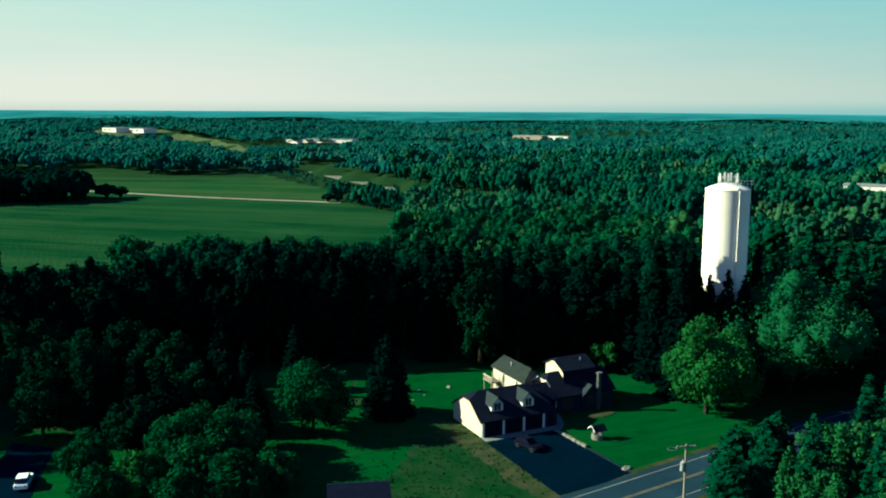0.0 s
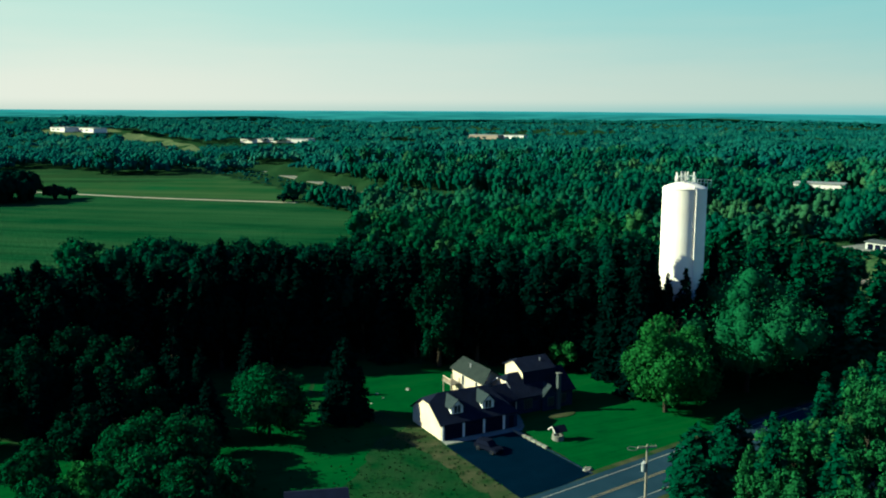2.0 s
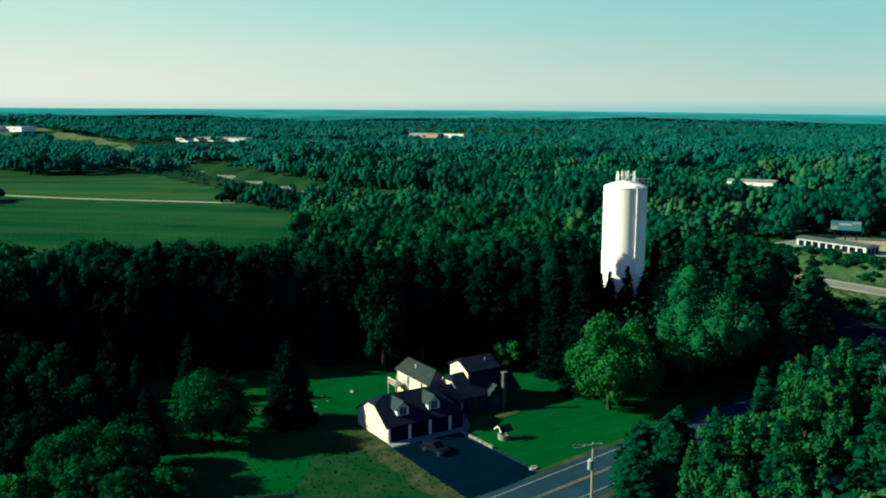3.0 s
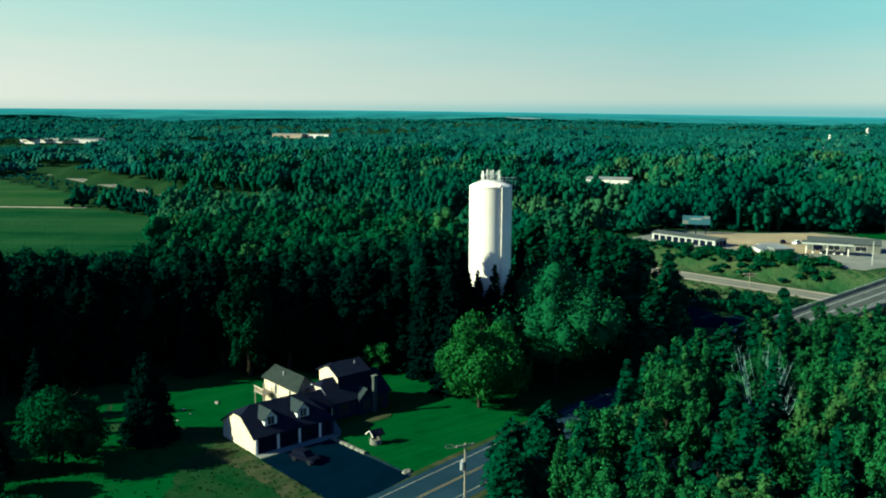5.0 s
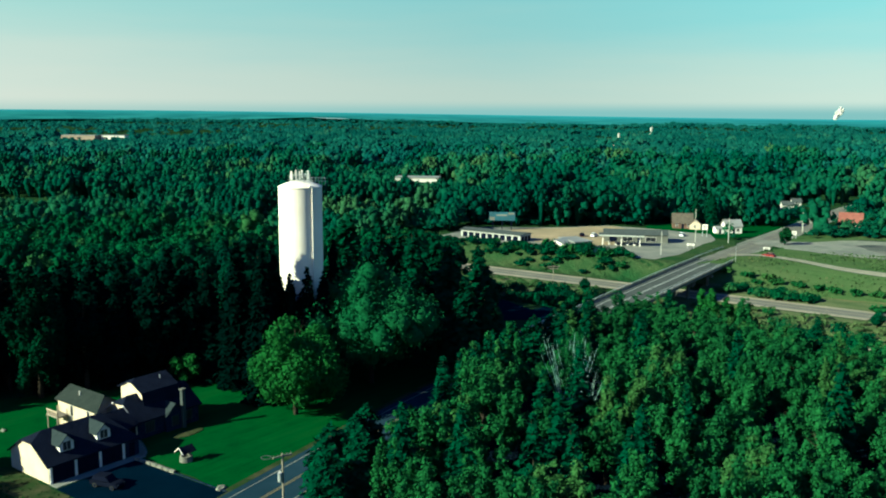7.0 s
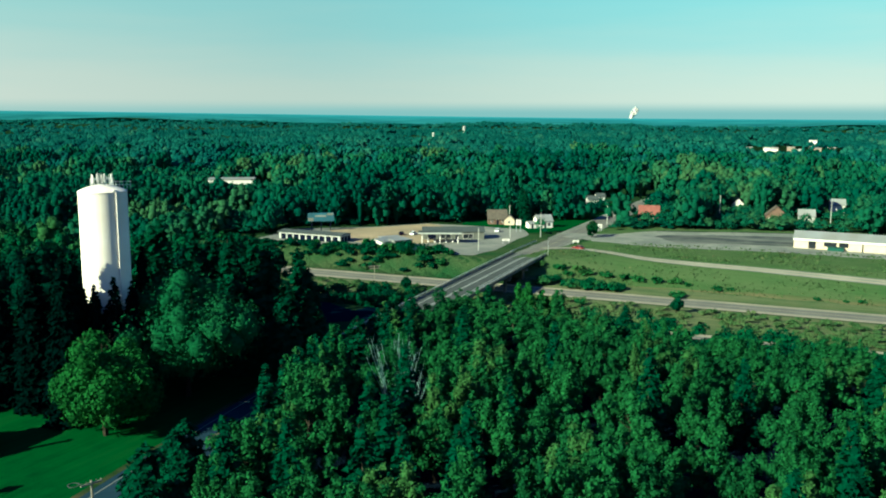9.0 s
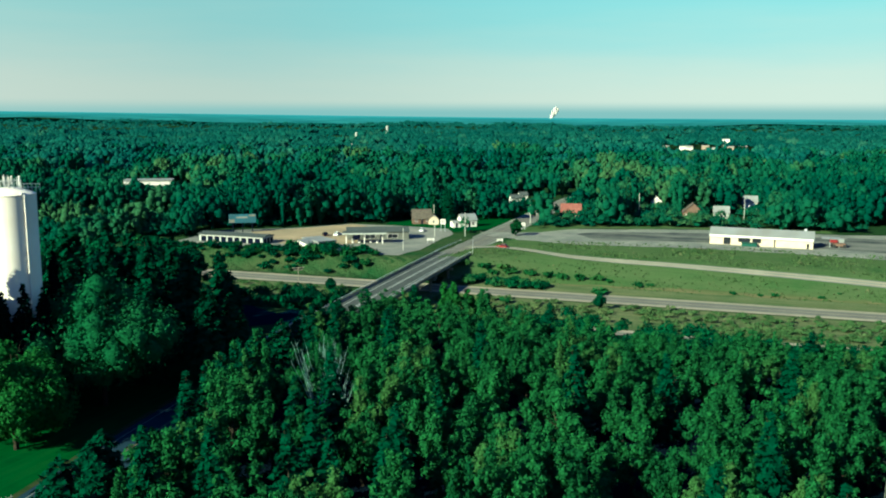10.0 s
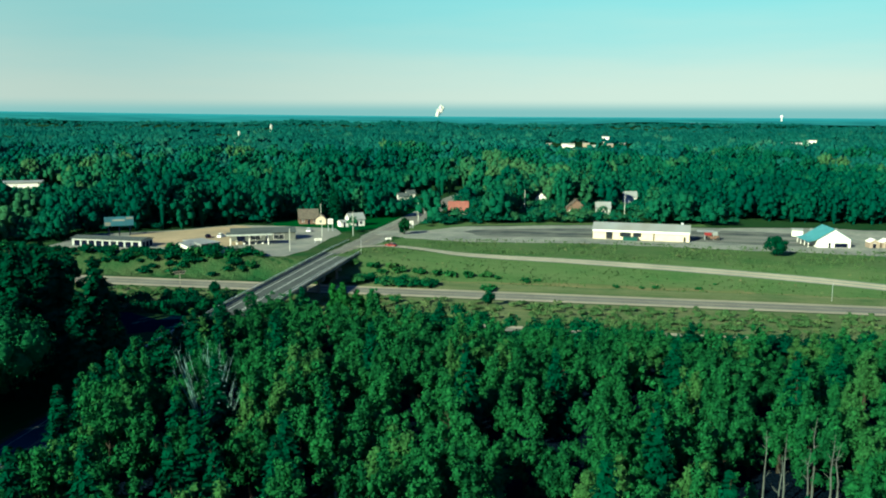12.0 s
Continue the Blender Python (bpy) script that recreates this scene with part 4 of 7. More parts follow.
def conifer(name, seed, h, r, base, levels, per_branch, size, m, label, leaf="needle", group="", fat=0.8):
    rng = np.random.default_rng(seed)
    ob = thing(name, m, label, "tree", group)
    P, N = conifer_points(rng, h, r, base, levels, per_branch, fat=fat)
    link("trunk", trunk_mesh("trunk", rng, h * 0.97, 0.014 * h + 0.05, 0, 0), "bark", ob)
    link("crown", np_mesh("crown", *cards(P, N, size, rng, 1.7)), leaf, ob)
    return ob


def at(x, y, turn=0.0, scale=1.0, tall=1.0):
    return Matrix.Translation((x, y, ground_z(x, y))) @ Matrix.Rotation(radians(turn), 4, "Z") @ Matrix.Diagonal((scale, scale, scale * tall, 1))


def plant(model, x, y, turn, scale, tall=1.0):
    """A copy of a tree with its own turn and size."""
    ob = copy_thing(model, at(x, y, turn))
    ob.scale = (scale, scale, scale * tall)
    return ob


# trees that stand by themselves
MAPLE = "full round maple with sunlit green leaves on the lawn"
broad_tree("maple_tree", 11, 17.2, 8.0, -0.8, 64, 22000, 0.33, "leaf_bright", at(44.7, 141.4, 20), MAPLE)
broad_tree("spreading_tree", 12, 21.2, 13.0, 4.6, 260, 34000, 0.30, "shade_tree_leaf", at(62.8, 151.6, 70), "very broad spreading shade tree with soft green crown and thick trunk")
broad_tree("lawn_tree", 13, 12.2, 6.1, 1.0, 90, 14500, 0.34, "leaf", at(-20.6, 132.4, 10), "rounded shade tree standing alone on the grass")
conifer("spruce_tree", 14, 13.6, 4.2, 0.2, 40, 44, 0.5, at(-9.3, 140.2), "dense dark pyramid spruce on the grass edge", leaf="front_leaf", fat=0.55)
broad_tree("small_tree", 15, 6.4, 2.9, 0.8, 24, 2600, 0.36, "leaf_bright", at(31.8, 165.6), "small rounded yellow-green tree behind the house")
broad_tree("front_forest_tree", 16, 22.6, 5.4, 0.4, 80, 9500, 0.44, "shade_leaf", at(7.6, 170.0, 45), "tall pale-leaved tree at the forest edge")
broad_tree("lot_tree", 17, 7.2, 4.0, 0.4, 34, 1900, 0.45, "needle", at(316.0, 101.6), "dense dark round pine beside the parking lot")
broad_tree("corner_tree", 18, 7.2, 2.9, 0.5, 26, 1500, 0.42, "leaf", at(276.5, 240.0), "small round tree at the road junction")

for k, (x, y, h, r) in enumerate(((146.0, 150.0, 13.6, 3.4), (149.5, 146.5, 11.0, 3.0))):
    broad_tree("poplar_tree", 20 + k, h, r, 0.8, 60, 4200, 0.36, "leaf_bright", at(x, y, 40 * k), "yellow-green poplar standing out beside the bridge", group="poplars by the bridge", stems=3)
for k, (x, y, h) in enumerate(((288.5, 290.5, 15.0), (292.0, 296.0, 16.5), (286.0, 299.0, 13.0))):
    conifer("yard_spruce", 28 + k, h, 3.2, 0.3, 26, 14, 0.6, at(x, y, 60 * k), "tall dark spruce between the houses", group="spruces between the houses", fat=0.6)
for k, (x, y, h) in enumerate(((208.0, 150.6, 5.2), (166.5, 222.5, 5.4))):
    broad_tree("roadside_tree", 24 + k, h, 2.1, 0.5, 26, 1300, 0.4, "needle", at(x, y, 70 * k), "small dark bushy tree at the highway's edge", group="small trees by the highway")

STAND_WEST = (
    (-71, 152, 14, 4.5, 0), (-68.4, 166, 17, 5.2, 0), (-66, 136.7, 12, 3.6, 0), (-49.2, 133.8, 11.5, 2.6, 1), (-39.8, 134, 11, 3.2, 0), (-29.4, 131.2, 10.2, 2.7, 1),
    (-36.2, 117.5, 9.2, 4.2, 0), (-29.8, 116.5, 9.0, 4.4, 0), (-39.6, 107.5, 6.5, 3.2, 2), (-26.5, 105.5, 7, 3.4, 0), (-53.5, 128, 12, 2.8, 1), (-62.7, 143.8, 14, 4.4, 0),
    (-76, 149.7, 13.5, 4.2, 0), (-45, 122, 9, 3.6, 0), (-48, 112, 7.5, 3.3, 0), (-34, 111, 7.5, 3.6, 0),
)
STAND_TANK = ((47.4, 151.8, 20.5, 2.7, 3), (51.2, 151.0, 20.0, 2.5, 3))
STAND_LAWN = (
    (-45, 142, 14, 3.8, 0), (-56, 150, 15, 4.0, 0), (-34, 146, 11, 2.6, 1), (-44, 104, 6, 2.8, 0), (-33, 103, 6.2, 2.9, 0), (-22, 110.5, 5.5, 2.6, 0),
    (-71, 141, 12, 3.8, 0), (-80, 158, 17, 4.6, 0), (-30, 124, 8, 3.0, 0), (-58, 138, 13.5, 3.8, 0), (-50, 145, 14, 3.8, 0), (-40, 151, 13.5, 3.6, 1),
    (-62, 129, 12.5, 3.6, 0), (-44, 131, 12, 3.4, 1), (-36, 140, 11.5, 3.0, 1), (-27, 154, 12, 3.2, 1),
)
for k, (x, y, h, r, sort) in enumerate(STAND_WEST + STAND_LAWN + STAND_TANK):
    if sort == 1:
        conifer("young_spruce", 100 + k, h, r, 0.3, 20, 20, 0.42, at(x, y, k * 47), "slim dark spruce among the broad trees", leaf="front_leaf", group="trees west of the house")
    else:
        # sunlit trees get a brighter leaf colour, shaded ones a darkened one
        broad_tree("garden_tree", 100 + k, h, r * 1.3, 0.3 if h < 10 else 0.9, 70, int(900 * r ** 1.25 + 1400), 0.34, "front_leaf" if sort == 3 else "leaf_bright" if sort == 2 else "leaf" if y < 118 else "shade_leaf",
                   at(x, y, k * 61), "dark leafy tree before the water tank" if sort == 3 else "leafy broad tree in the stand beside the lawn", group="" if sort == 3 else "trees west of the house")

# spruces round the tank and the tall wood on the right of it
TANK_TREES = ((42.0, 167.0, 20.5, 4.0), (44.6, 158.0, 26.5, 3.6), (46.4, 153.4, 21.0, 2.6), (49.2, 151.6, 17.5, 2.6), (54.2, 151.4, 16.0, 2.4), (40.5, 161.0, 26.5, 4.0), (60.5, 164.5, 27.5, 3.5), (36.5, 167.5, 21, 4.0), (64, 168, 28.6, 4.4), (67.5, 173, 29.0, 4.5),
              (71.5, 167.5, 28.4, 4.6), (76, 160.5, 27.0, 4.4), (81, 155.5, 24.8, 4.6), (80, 146.5, 19.5, 4.2), (84, 160, 24, 4.6), (88, 152, 20, 4.2), (44.4, 152.4, 27.6, 2.9), (42.0, 150.5, 26.5, 3.6), (47.2, 150.8, 22.0, 2.2), (50.0, 149.8, 23.0, 2.7), (53.2, 150.4, 22.0, 2.5), (57.6, 157.0, 26.5, 2.6), (78, 172, 26, 4.6),
              (70, 179, 25, 4.4), (60, 171, 24, 4.2), (86, 170, 25, 4.6), (93, 164, 22, 4.4), (55.5, 168, 22, 4.0), (85, 147, 17, 3.8), (46.5, 170, 20.5, 4.2), (52, 171, 23, 4.2))
tank_models = {}
for k, (x, y, h, r) in enumerate(TANK_TREES):
    side = "west" if x < 58 else "east"
    stock = tank_models.setdefault(side, [])
    if len(stock) < 2:
        # the west spruces take the leaf colour darkened for shade
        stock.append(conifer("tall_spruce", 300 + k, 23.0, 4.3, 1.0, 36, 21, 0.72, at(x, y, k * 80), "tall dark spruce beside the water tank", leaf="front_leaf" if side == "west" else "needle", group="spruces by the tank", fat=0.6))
        stock[-1].scale = (r / 4.3, r / 4.3, h / 23.0)
    else:
        plant(stock[k % 2], x, y, k * 71, r / 4.3, (h / 23.0) / (r / 4.3))

# the dark wood behind the house: its front rows
rng = np.random.default_rng(5)
FOREST_FRONT = [np.array(p, float) for p in ((-92, 146), (-72, 158), (-50, 164), (-30, 169), (-14, 175), (4, 176), (22, 172), (36, 168))]
# the front rows' shade is put into their leaf colour
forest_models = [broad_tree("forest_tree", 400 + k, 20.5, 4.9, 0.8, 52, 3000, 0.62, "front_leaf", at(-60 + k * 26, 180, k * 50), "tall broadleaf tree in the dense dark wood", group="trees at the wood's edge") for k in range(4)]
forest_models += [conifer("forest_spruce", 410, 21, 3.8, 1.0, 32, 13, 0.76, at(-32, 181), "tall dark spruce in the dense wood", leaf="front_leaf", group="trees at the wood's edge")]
placed = [np.array((m.location.x, m.location.y)) for m in forest_models]
front_count = 0
for i, (a, b) in enumerate(zip(FOREST_FRONT, FOREST_FRONT[1:])):
    n = np.array((-(b - a)[1], (b - a)[0])) / np.linalg.norm(b - a)
    for row in range(4):
        for f in np.arange(0, 1, 5.6 / np.linalg.norm(b - a)):
            p = a + (b - a) * f + n * (row * 6.2 + rng.uniform(-1.6, 1.6)) + rng.uniform(-1.4, 1.4, 2)
            if min(np.linalg.norm(p - q) for q in placed) < 3.6:
                continue
            placed.append(p)
            front_count += 1
            plant(forest_models[min(4, rng.integers(0, 6))], p[0], p[1], rng.uniform(0, 360), rng.uniform(0.82, 1.12), rng.uniform(0.86, 1.08))

# the young wood between the road and the highway
wood_models = []
for k in range(7):
    h = (14.5, 13.5, 15.5, 12.5, 14.0, 16.0, 13.0)[k]
    wood_models.append(broad_tree("young_wood_tree", 500 + k, h, (4.7, 3.6, 5.1, 4.5, 3.4, 4.9, 4.3)[k], 1.0, 66, 3300, 0.255, "leaf_mixed", at(80 + 9 * k, 70 + 6 * k, 40 * k),
                                  "slender leafy tree in the crowded young wood", group="trees of the young wood", stems=(6, 5, 7, 6, 4, 7, 5)[k]))
wood_models.append(conifer("young_pine", 520, 13.5, 3.0, 0.6, 26, 11, 0.50, at(70, 106), "young pine in the crowded wood", group="trees of the young wood"))
WOOD = [(37, 96), (44, 108), (66, 126), (92, 141), (122, 160), (138, 166), (150, 150), (152, 128), (151, 104), (166, 78), (190, 40), (186, 8), (120, -4), (70, 6), (44, 40), (36, 70)]
LOW_EDGE = [(150, 160), (158, 158), (165, 120), (178, 84), (205, 36), (198, 0), (188, 8), (190, 40), (166, 78), (151, 104), (152, 128)]
patch("wood_floor", WOOD, 0.03, "shaded_forest_floor", "floor of the young wood with shade painted into its colour", "forest floor", 6, 0.5)
taken = np.array([(m.location.x, m.location.y) for m in wood_models])
wood_rest, made = [], 0
for _ in range(9000):
    p = np.array((rng.uniform(36, 192), rng.uniform(-4, 168)))
    if not inside(p[0], p[1], WOOD) or off_line(p[0], p[1], ROAD) < (6.8 if p[0] > 70 else 8.5):
        continue
    if math.hypot(p[0] - 83, p[1] - 115.5) < 7.0 or (104 < p[1] < 130 and abs((p[0] - 57.0) * 0.914 - (p[1] - 125.0) * 0.405) < 4.4):
        continue
    if math.hypot((p[0] - 104) * 0.6, p[1] - 37.5) < 7.5:
        continue
    gap = math.sin(p[0] / 7.3 + 0.6) * math.sin(p[1] / 6.1 + 1.9) + 0.5 * math.sin(p[0] / 13 - p[1] / 11)
    if gap > 0.92 and p[0] < 120:
        continue
    if np.min(np.hypot(*(taken - p).T)) < 4.8:
        continue
    taken = np.vstack([taken, p])
    near = np.hypot(*p)
    edge = 1 - 0.35 * smooth(118, 165, p[0] + 0.35 * p[1] - 20)
    if near < 48:
        continue
    az = math.degrees(math.atan2(p[0], p[1]))
    k = int(rng.integers(0, 7)) if rng.uniform() < (0.70 if az < 40 else 0.86) else 7
    sc = rng.uniform(0.9, 1.12)
    if made < 300 and az < 88:
        made += 1
        plant(wood_models[k], p[0], p[1], rng.uniform(0, 360), sc, edge * rng.uniform(0.92, 1.1))

for k, (x, y, h, r) in enumerate(((39.0, 110.0, 9.5, 4.2), (41.5, 105.5, 10.0, 4.0), (44.0, 113.0, 9.0, 4.4), (49.5, 107.5, 11.0, 4.2), (36.5, 103.5, 8.5, 3.4), (46.2, 115.0, 9.5, 4.2), (72.0, 128.5, 12.0, 4.2), (77.5, 132.5, 12.5, 4.4), (84, 136.5, 12.5, 4.4), (92, 141.0, 12.0, 4.2), (100, 145.5, 11.5, 4.2), (108, 150.5, 11.0, 4.0), (116, 155.5, 10.5, 4.0))):
    conifer("roadside_pine", 540 + k, h, r, 0.4, 22, 24, 0.46, at(x, y, 60 * k), "dark bushy pine beside the road", group="pines by the road", fat=0.5)


def fan_mesh(name, rng, h, stems):
    """Several bare stems that lean apart from one root, with thin upward twigs."""
    bm = bmesh.new()
    for k in range(stems):
        a = k * 6.283 / stems + rng.uniform(-0.4, 0.4)
        lean = rng.uniform(0.10, 0.52)
        d = Vector((math.cos(a) * lean, math.sin(a) * lean, 1.0))
        p, r, L = Vector((0, 0, -0.3)), 0.075, h * rng.uniform(0.75, 1.0)
        for j in range(5):
            q = p + d * (L / 5) + Vector((rng.normal() * 0.15, rng.normal() * 0.15, 0))
            rod(bm, p, q, r, r * 0.75, 6)
            for _ in range(3 if j > 0 else 0):
                f, b2, g2 = rng.uniform(0.2, 1.0), rng.uniform(0, 6.283), rng.uniform(1.2, 2.6)
                o = p.lerp(q, f)
                tip = o + Vector((math.cos(b2) * 0.42 * g2, math.sin(b2) * 0.42 * g2, 0.85 * g2))
                rod(bm, o, tip, r * 0.4, r * 0.12, 4)
            p, r = q, r * 0.75
    mesh = bpy.data.meshes.new(name)
    bm.to_mesh(mesh)
    bm.free()
    return mesh


for k, (x, y) in enumerate(((84.2, 119.5), (87.4, 121.0), (86.0, 117.0))):
    t = thing("bare_tree", at(x, y, 70 * k), "bare grey tree with thin dead branches", "dead tree", "dead trees in the wood")
    link("trunk", fan_mesh("trunk", np.random.default_rng(560 + k), (13.5, 12.5, 9.0)[k], (11, 9, 7)[k]), "pale_bark", t)
for k, (x, y) in enumerate(((107.5, 38.5), (110.5, 36), (113, 39.5), (115.5, 34.5), (112, 33), (109.5, 41.0), (117, 37))):
    t = thing("pine_stem", at(x, y, 50 * k), "tall bare brown pine stem at a gap in the wood", "tree trunk", "bare stems")
    r2 = np.random.default_rng(580 + k)
    link("trunk", trunk_mesh("trunk", r2, 9.0 + 0.4 * k, 0.13, 7, 1.5, 0.4, 1), "pine_bark", t)


# ---- woods as wholes ----
DOMES = {"plain": dome(6, ((0.72, 0.70), (1.0, 0.05), (0.72, -0.75))), "small": dome(5, ((0.92, 0.35), (0.82, -0.70))), "cap": dome(5, ((0.95, -0.15),))}


def canopy(name, xy, h, r, leaves, size, leaf, label, seed, lobes=12, shape="small", loose=0.3, open_crown=0.0, low=-0.35, heap=(0.26, 0.44), core=True, crown=1.2):
    """A stand of trees too many to count: each crown a heap of many small uneven boughs round a dark core, clad and fringed with leaf sprays."""
    g = np.random.default_rng(seed)
    n = len(xy)
    T, TF = DOMES[shape]
    r = np.minimum(r, 0.35 + 0.62 * h)
    ground = height(xy[:, 0], xy[:, 1])
    # boughs spread over an uneven egg: the higher ones closer to the stem
    turn = g.uniform(0, 6.283, (n, 1)) + np.arange(lobes)[None] * 2.4 + g.normal(size=(n, lobes)) * 0.3
    lat = low + (1.0 - low) * (np.arange(lobes)[None] + g.uniform(0.1, 0.9, (n, lobes))) / lobes
    ring = np.sqrt(np.clip(1 - lat * lat, 0, 1))
    uneven = 1 + 0.16 * np.sin(2 * turn + g.uniform(0, 6.283, (n, 1))) + 0.10 * g.normal(size=(n, lobes))
    br = g.uniform(*heap, (n, lobes))
    reach = (1 - 0.75 * br) * uneven
    R = br * r[:, None]
    half = np.minimum(0.47 * h, crown * r + 0.4)[:, None]
    mid = (h - half[:, 0])[:, None]
    tall = np.minimum(1.1 * R, 0.6 * half)
    C = np.stack([xy[:, :1] + np.cos(turn) * ring * reach * r[:, None], xy[:, 1:2] + np.sin(turn) * ring * reach * r[:, None],
                  ground[:, None] + mid + lat * (half - tall) * (1 + 0.06 * g.normal(size=(n, lobes)))], -1)
    V = np.broadcast_to(T, (n, lobes) + T.shape) * (1 + 0.20 * g.normal(size=(n, lobes, len(T), 1)))
    V = (V * np.stack([R, R, tall], -1)[:, :, None, :] + C[:, :, None, :]).reshape(-1, 3)
    F = (np.arange(n * lobes)[:, None, None] * len(T) + TF[None]).reshape(-1, 3)
    per_tree = [np.repeat(np.arange(n), lobes * len(T))]
    if core:
        # the core, which fills the crown and reaches down to the ground
        K, KF = dome(5, ((0.62, 0.30), (0.50, -0.35), (0.14, -1.0)))
        heart = K[None] * np.stack([0.80 * r, 0.80 * r, 0.70 * half[:, 0]], -1)[:, None, :]
        heart[:, K[:, 2] < -0.5, 2] = -mid
        heart += np.stack([xy[:, 0], xy[:, 1], ground + mid[:, 0]], -1)[:, None, :]
        F = np.concatenate([F, (np.arange(n)[:, None, None] * len(K) + KF[None]).reshape(-1, 3) + len(V)])
        V = np.concatenate([V, heart.reshape(-1, 3)])
        per_tree.append(np.repeat(np.arange(n), len(K)))
    if leaves:
        pick = g.integers(0, lobes, (n, leaves))
        d = g.normal(size=(n, leaves, 3))
        d[..., 2] = np.abs(d[..., 2]) * 1.1 - 0.45 * g.uniform(0, 1, (n, leaves))
        d /= np.linalg.norm(d, axis=2, keepdims=True)
        at_bough = np.take_along_axis(C, pick[..., None].repeat(3, -1), 1)
        scale = np.stack([np.take_along_axis(R, pick, 1)] * 2 + [np.take_along_axis(tall, pick, 1)], -1)
        P = at_bough + d * scale * g.uniform(0.92, 1.22 + open_crown, (n, leaves, 1))
        CV, CF = cards(P.reshape(-1, 3), d.reshape(-1, 3), np.repeat(size, leaves), g, 1.25, loose)
        F = np.concatenate([F, CF + len(V)])
        V = np.concatenate([V, CV])
        per_tree.append(np.repeat(np.arange(n), leaves * 3))
    mesh = np_mesh(name, V, F)
    wave = np.sin(xy[:, 0] / 75 + 1.3) * np.sin(xy[:, 1] / 60 + 2.1) + 0.7 * np.sin(xy[:, 0] / 28 - xy[:, 1] / 35)
    wave += 0.8 * np.sin(xy[:, 0] / 140 - xy[:, 1] / 52 + 0.4) * np.sin(xy[:, 0] / 210 + 2.2)
    tint = np.clip(0.40 + 0.24 * wave + 0.20 * g.normal(size=n), 0, 1)
    mesh.attributes.new("tint", "FLOAT", "POINT").data.foreach_set("value", tint[np.concatenate(per_tree)].astype(np.float32))
    return tagged(link(name, mesh, leaf), label, "woods", kind="stuff")


def stand_height(xy, low, high, seed):
    """Tree heights that differ from stand to stand as well as from tree to tree."""
    g = np.random.default_rng(seed)
    wave = np.sin(xy[:, 0] / 37 + seed) * np.sin(xy[:, 1] / 31 + 1.7 * seed) + 0.6 * np.sin(xy[:, 0] / 15 + xy[:, 1] / 19) + 0.7 * np.sin(xy[:, 0] / 120 + seed) * np.sin(xy[:, 1] / 95)
    f = np.clip(0.42 + 0.30 * wave + g.normal(size=len(xy)) * 0.17, 0, 1.2)
    h = low + (high - low) * f
    # young growth: beside the far highway, and on the low land before the clearing
    dx, dy = xy[:, 0] - HW_O[0], xy[:, 1] - HW_O[1]
    s, a = HW_N[0] * dx + HW_N[1] * dy, HW_D[0] * dx + HW_D[1] * dy
    h = np.where(in_opening(xy[:, 0], xy[:, 1], True), np.where(np.hypot(xy[:, 0], xy[:, 1]) < 700, 1.4 + 2.0 * f, 0.8 + 1.8 * f), h)
    h = np.where((s > -85) & (s < -10) & (a < -215) & (a > -620), 1.0 + 1.6 * f, h)
    r, az = np.hypot(xy[:, 0], xy[:, 1]), np.degrees(np.arctan2(xy[:, 0], xy[:, 1]))
    return np.where((r > 800) & (r < 1420) & (az > -25) & (az < 8), 0.74 * h, h)


def thinned(xy, seed, share):
    """Leaves out some trees singly and others in whole glades."""
    glade = np.sin(xy[:, 0] / 49 + 1) * np.sin(xy[:, 1] / 37 + 0.5) + 0.45 * np.sin(xy[:, 0] / 23 + xy[:, 1] / 27)
    return xy[(np.random.default_rng(seed).uniform(size=len(xy)) < share) & (glade < 0.85)]


def scatter(seed, r0, r1, gap, az0=-40.0, az1=88.0):
    """Jittered places on a grid inside a ring sector seen from the origin."""
    g = np.random.default_rng(seed)
    xs = np.arange(-r1, r1, gap)
    X, Y = np.meshgrid(xs, xs)
    X, Y = X + g.uniform(-0.42, 0.42, X.shape) * gap, Y + g.uniform(-0.42, 0.42, Y.shape) * gap
    R, A = np.hypot(X, Y), np.degrees(np.arctan2(X, Y))
    keep = (R > r0) & (R <= r1) & (A > az0) & (A < az1)
    return np.stack([X[keep], Y[keep]], 1)


KNOLL = [(-585, 1420), (-548, 1380), (-500, 1310), (-440, 1330), (-372, 1280), (-262, 1130), (-250, 1150), (-290, 1240), (-410, 1420), (-500, 1500), (-560, 1560)]
YARDS = [(258, 300), (272, 272), (300, 262), (322, 262), (312, 282), (292, 304), (272, 310)]
BARN_YARD = [(296, 120), (330, 60), (338, -10), (400, -10), (430, 50), (405, 118), (380, 150), (352, 200), (316, 236), (275, 262)]
CLEAR = [
    YARDS, BARN_YARD,
    LAWN, SIDE_LAWN, FIELD_DRY, CORN, PALE_FIELD, MEADOW, GAS_LOT, BACK_LOT, NORTH_BANK,
    [(-100, 60), (-90, 150), (-46, 168), (-18, 174), (36, 164), (60, 170), (70, 150), (40, 100), (20, 60)],
    [(30, 95), (140, 160), (150, 186), (136, 220), (112, 210), (100, 186), (86, 176), (50, 174), (36, 166)],
    WOOD, LOW_EDGE,
    [(215, 596), (232, 566), (300, 536), (316, 544), (312, 560), (262, 580)],
    KNOLL,
    [(-300, 1560), (-280, 1540), (-150, 1660), (-150, 1720), (-180, 1720)],
    [(400, 190), (445, 60), (420, 50), (390, 110)],
]


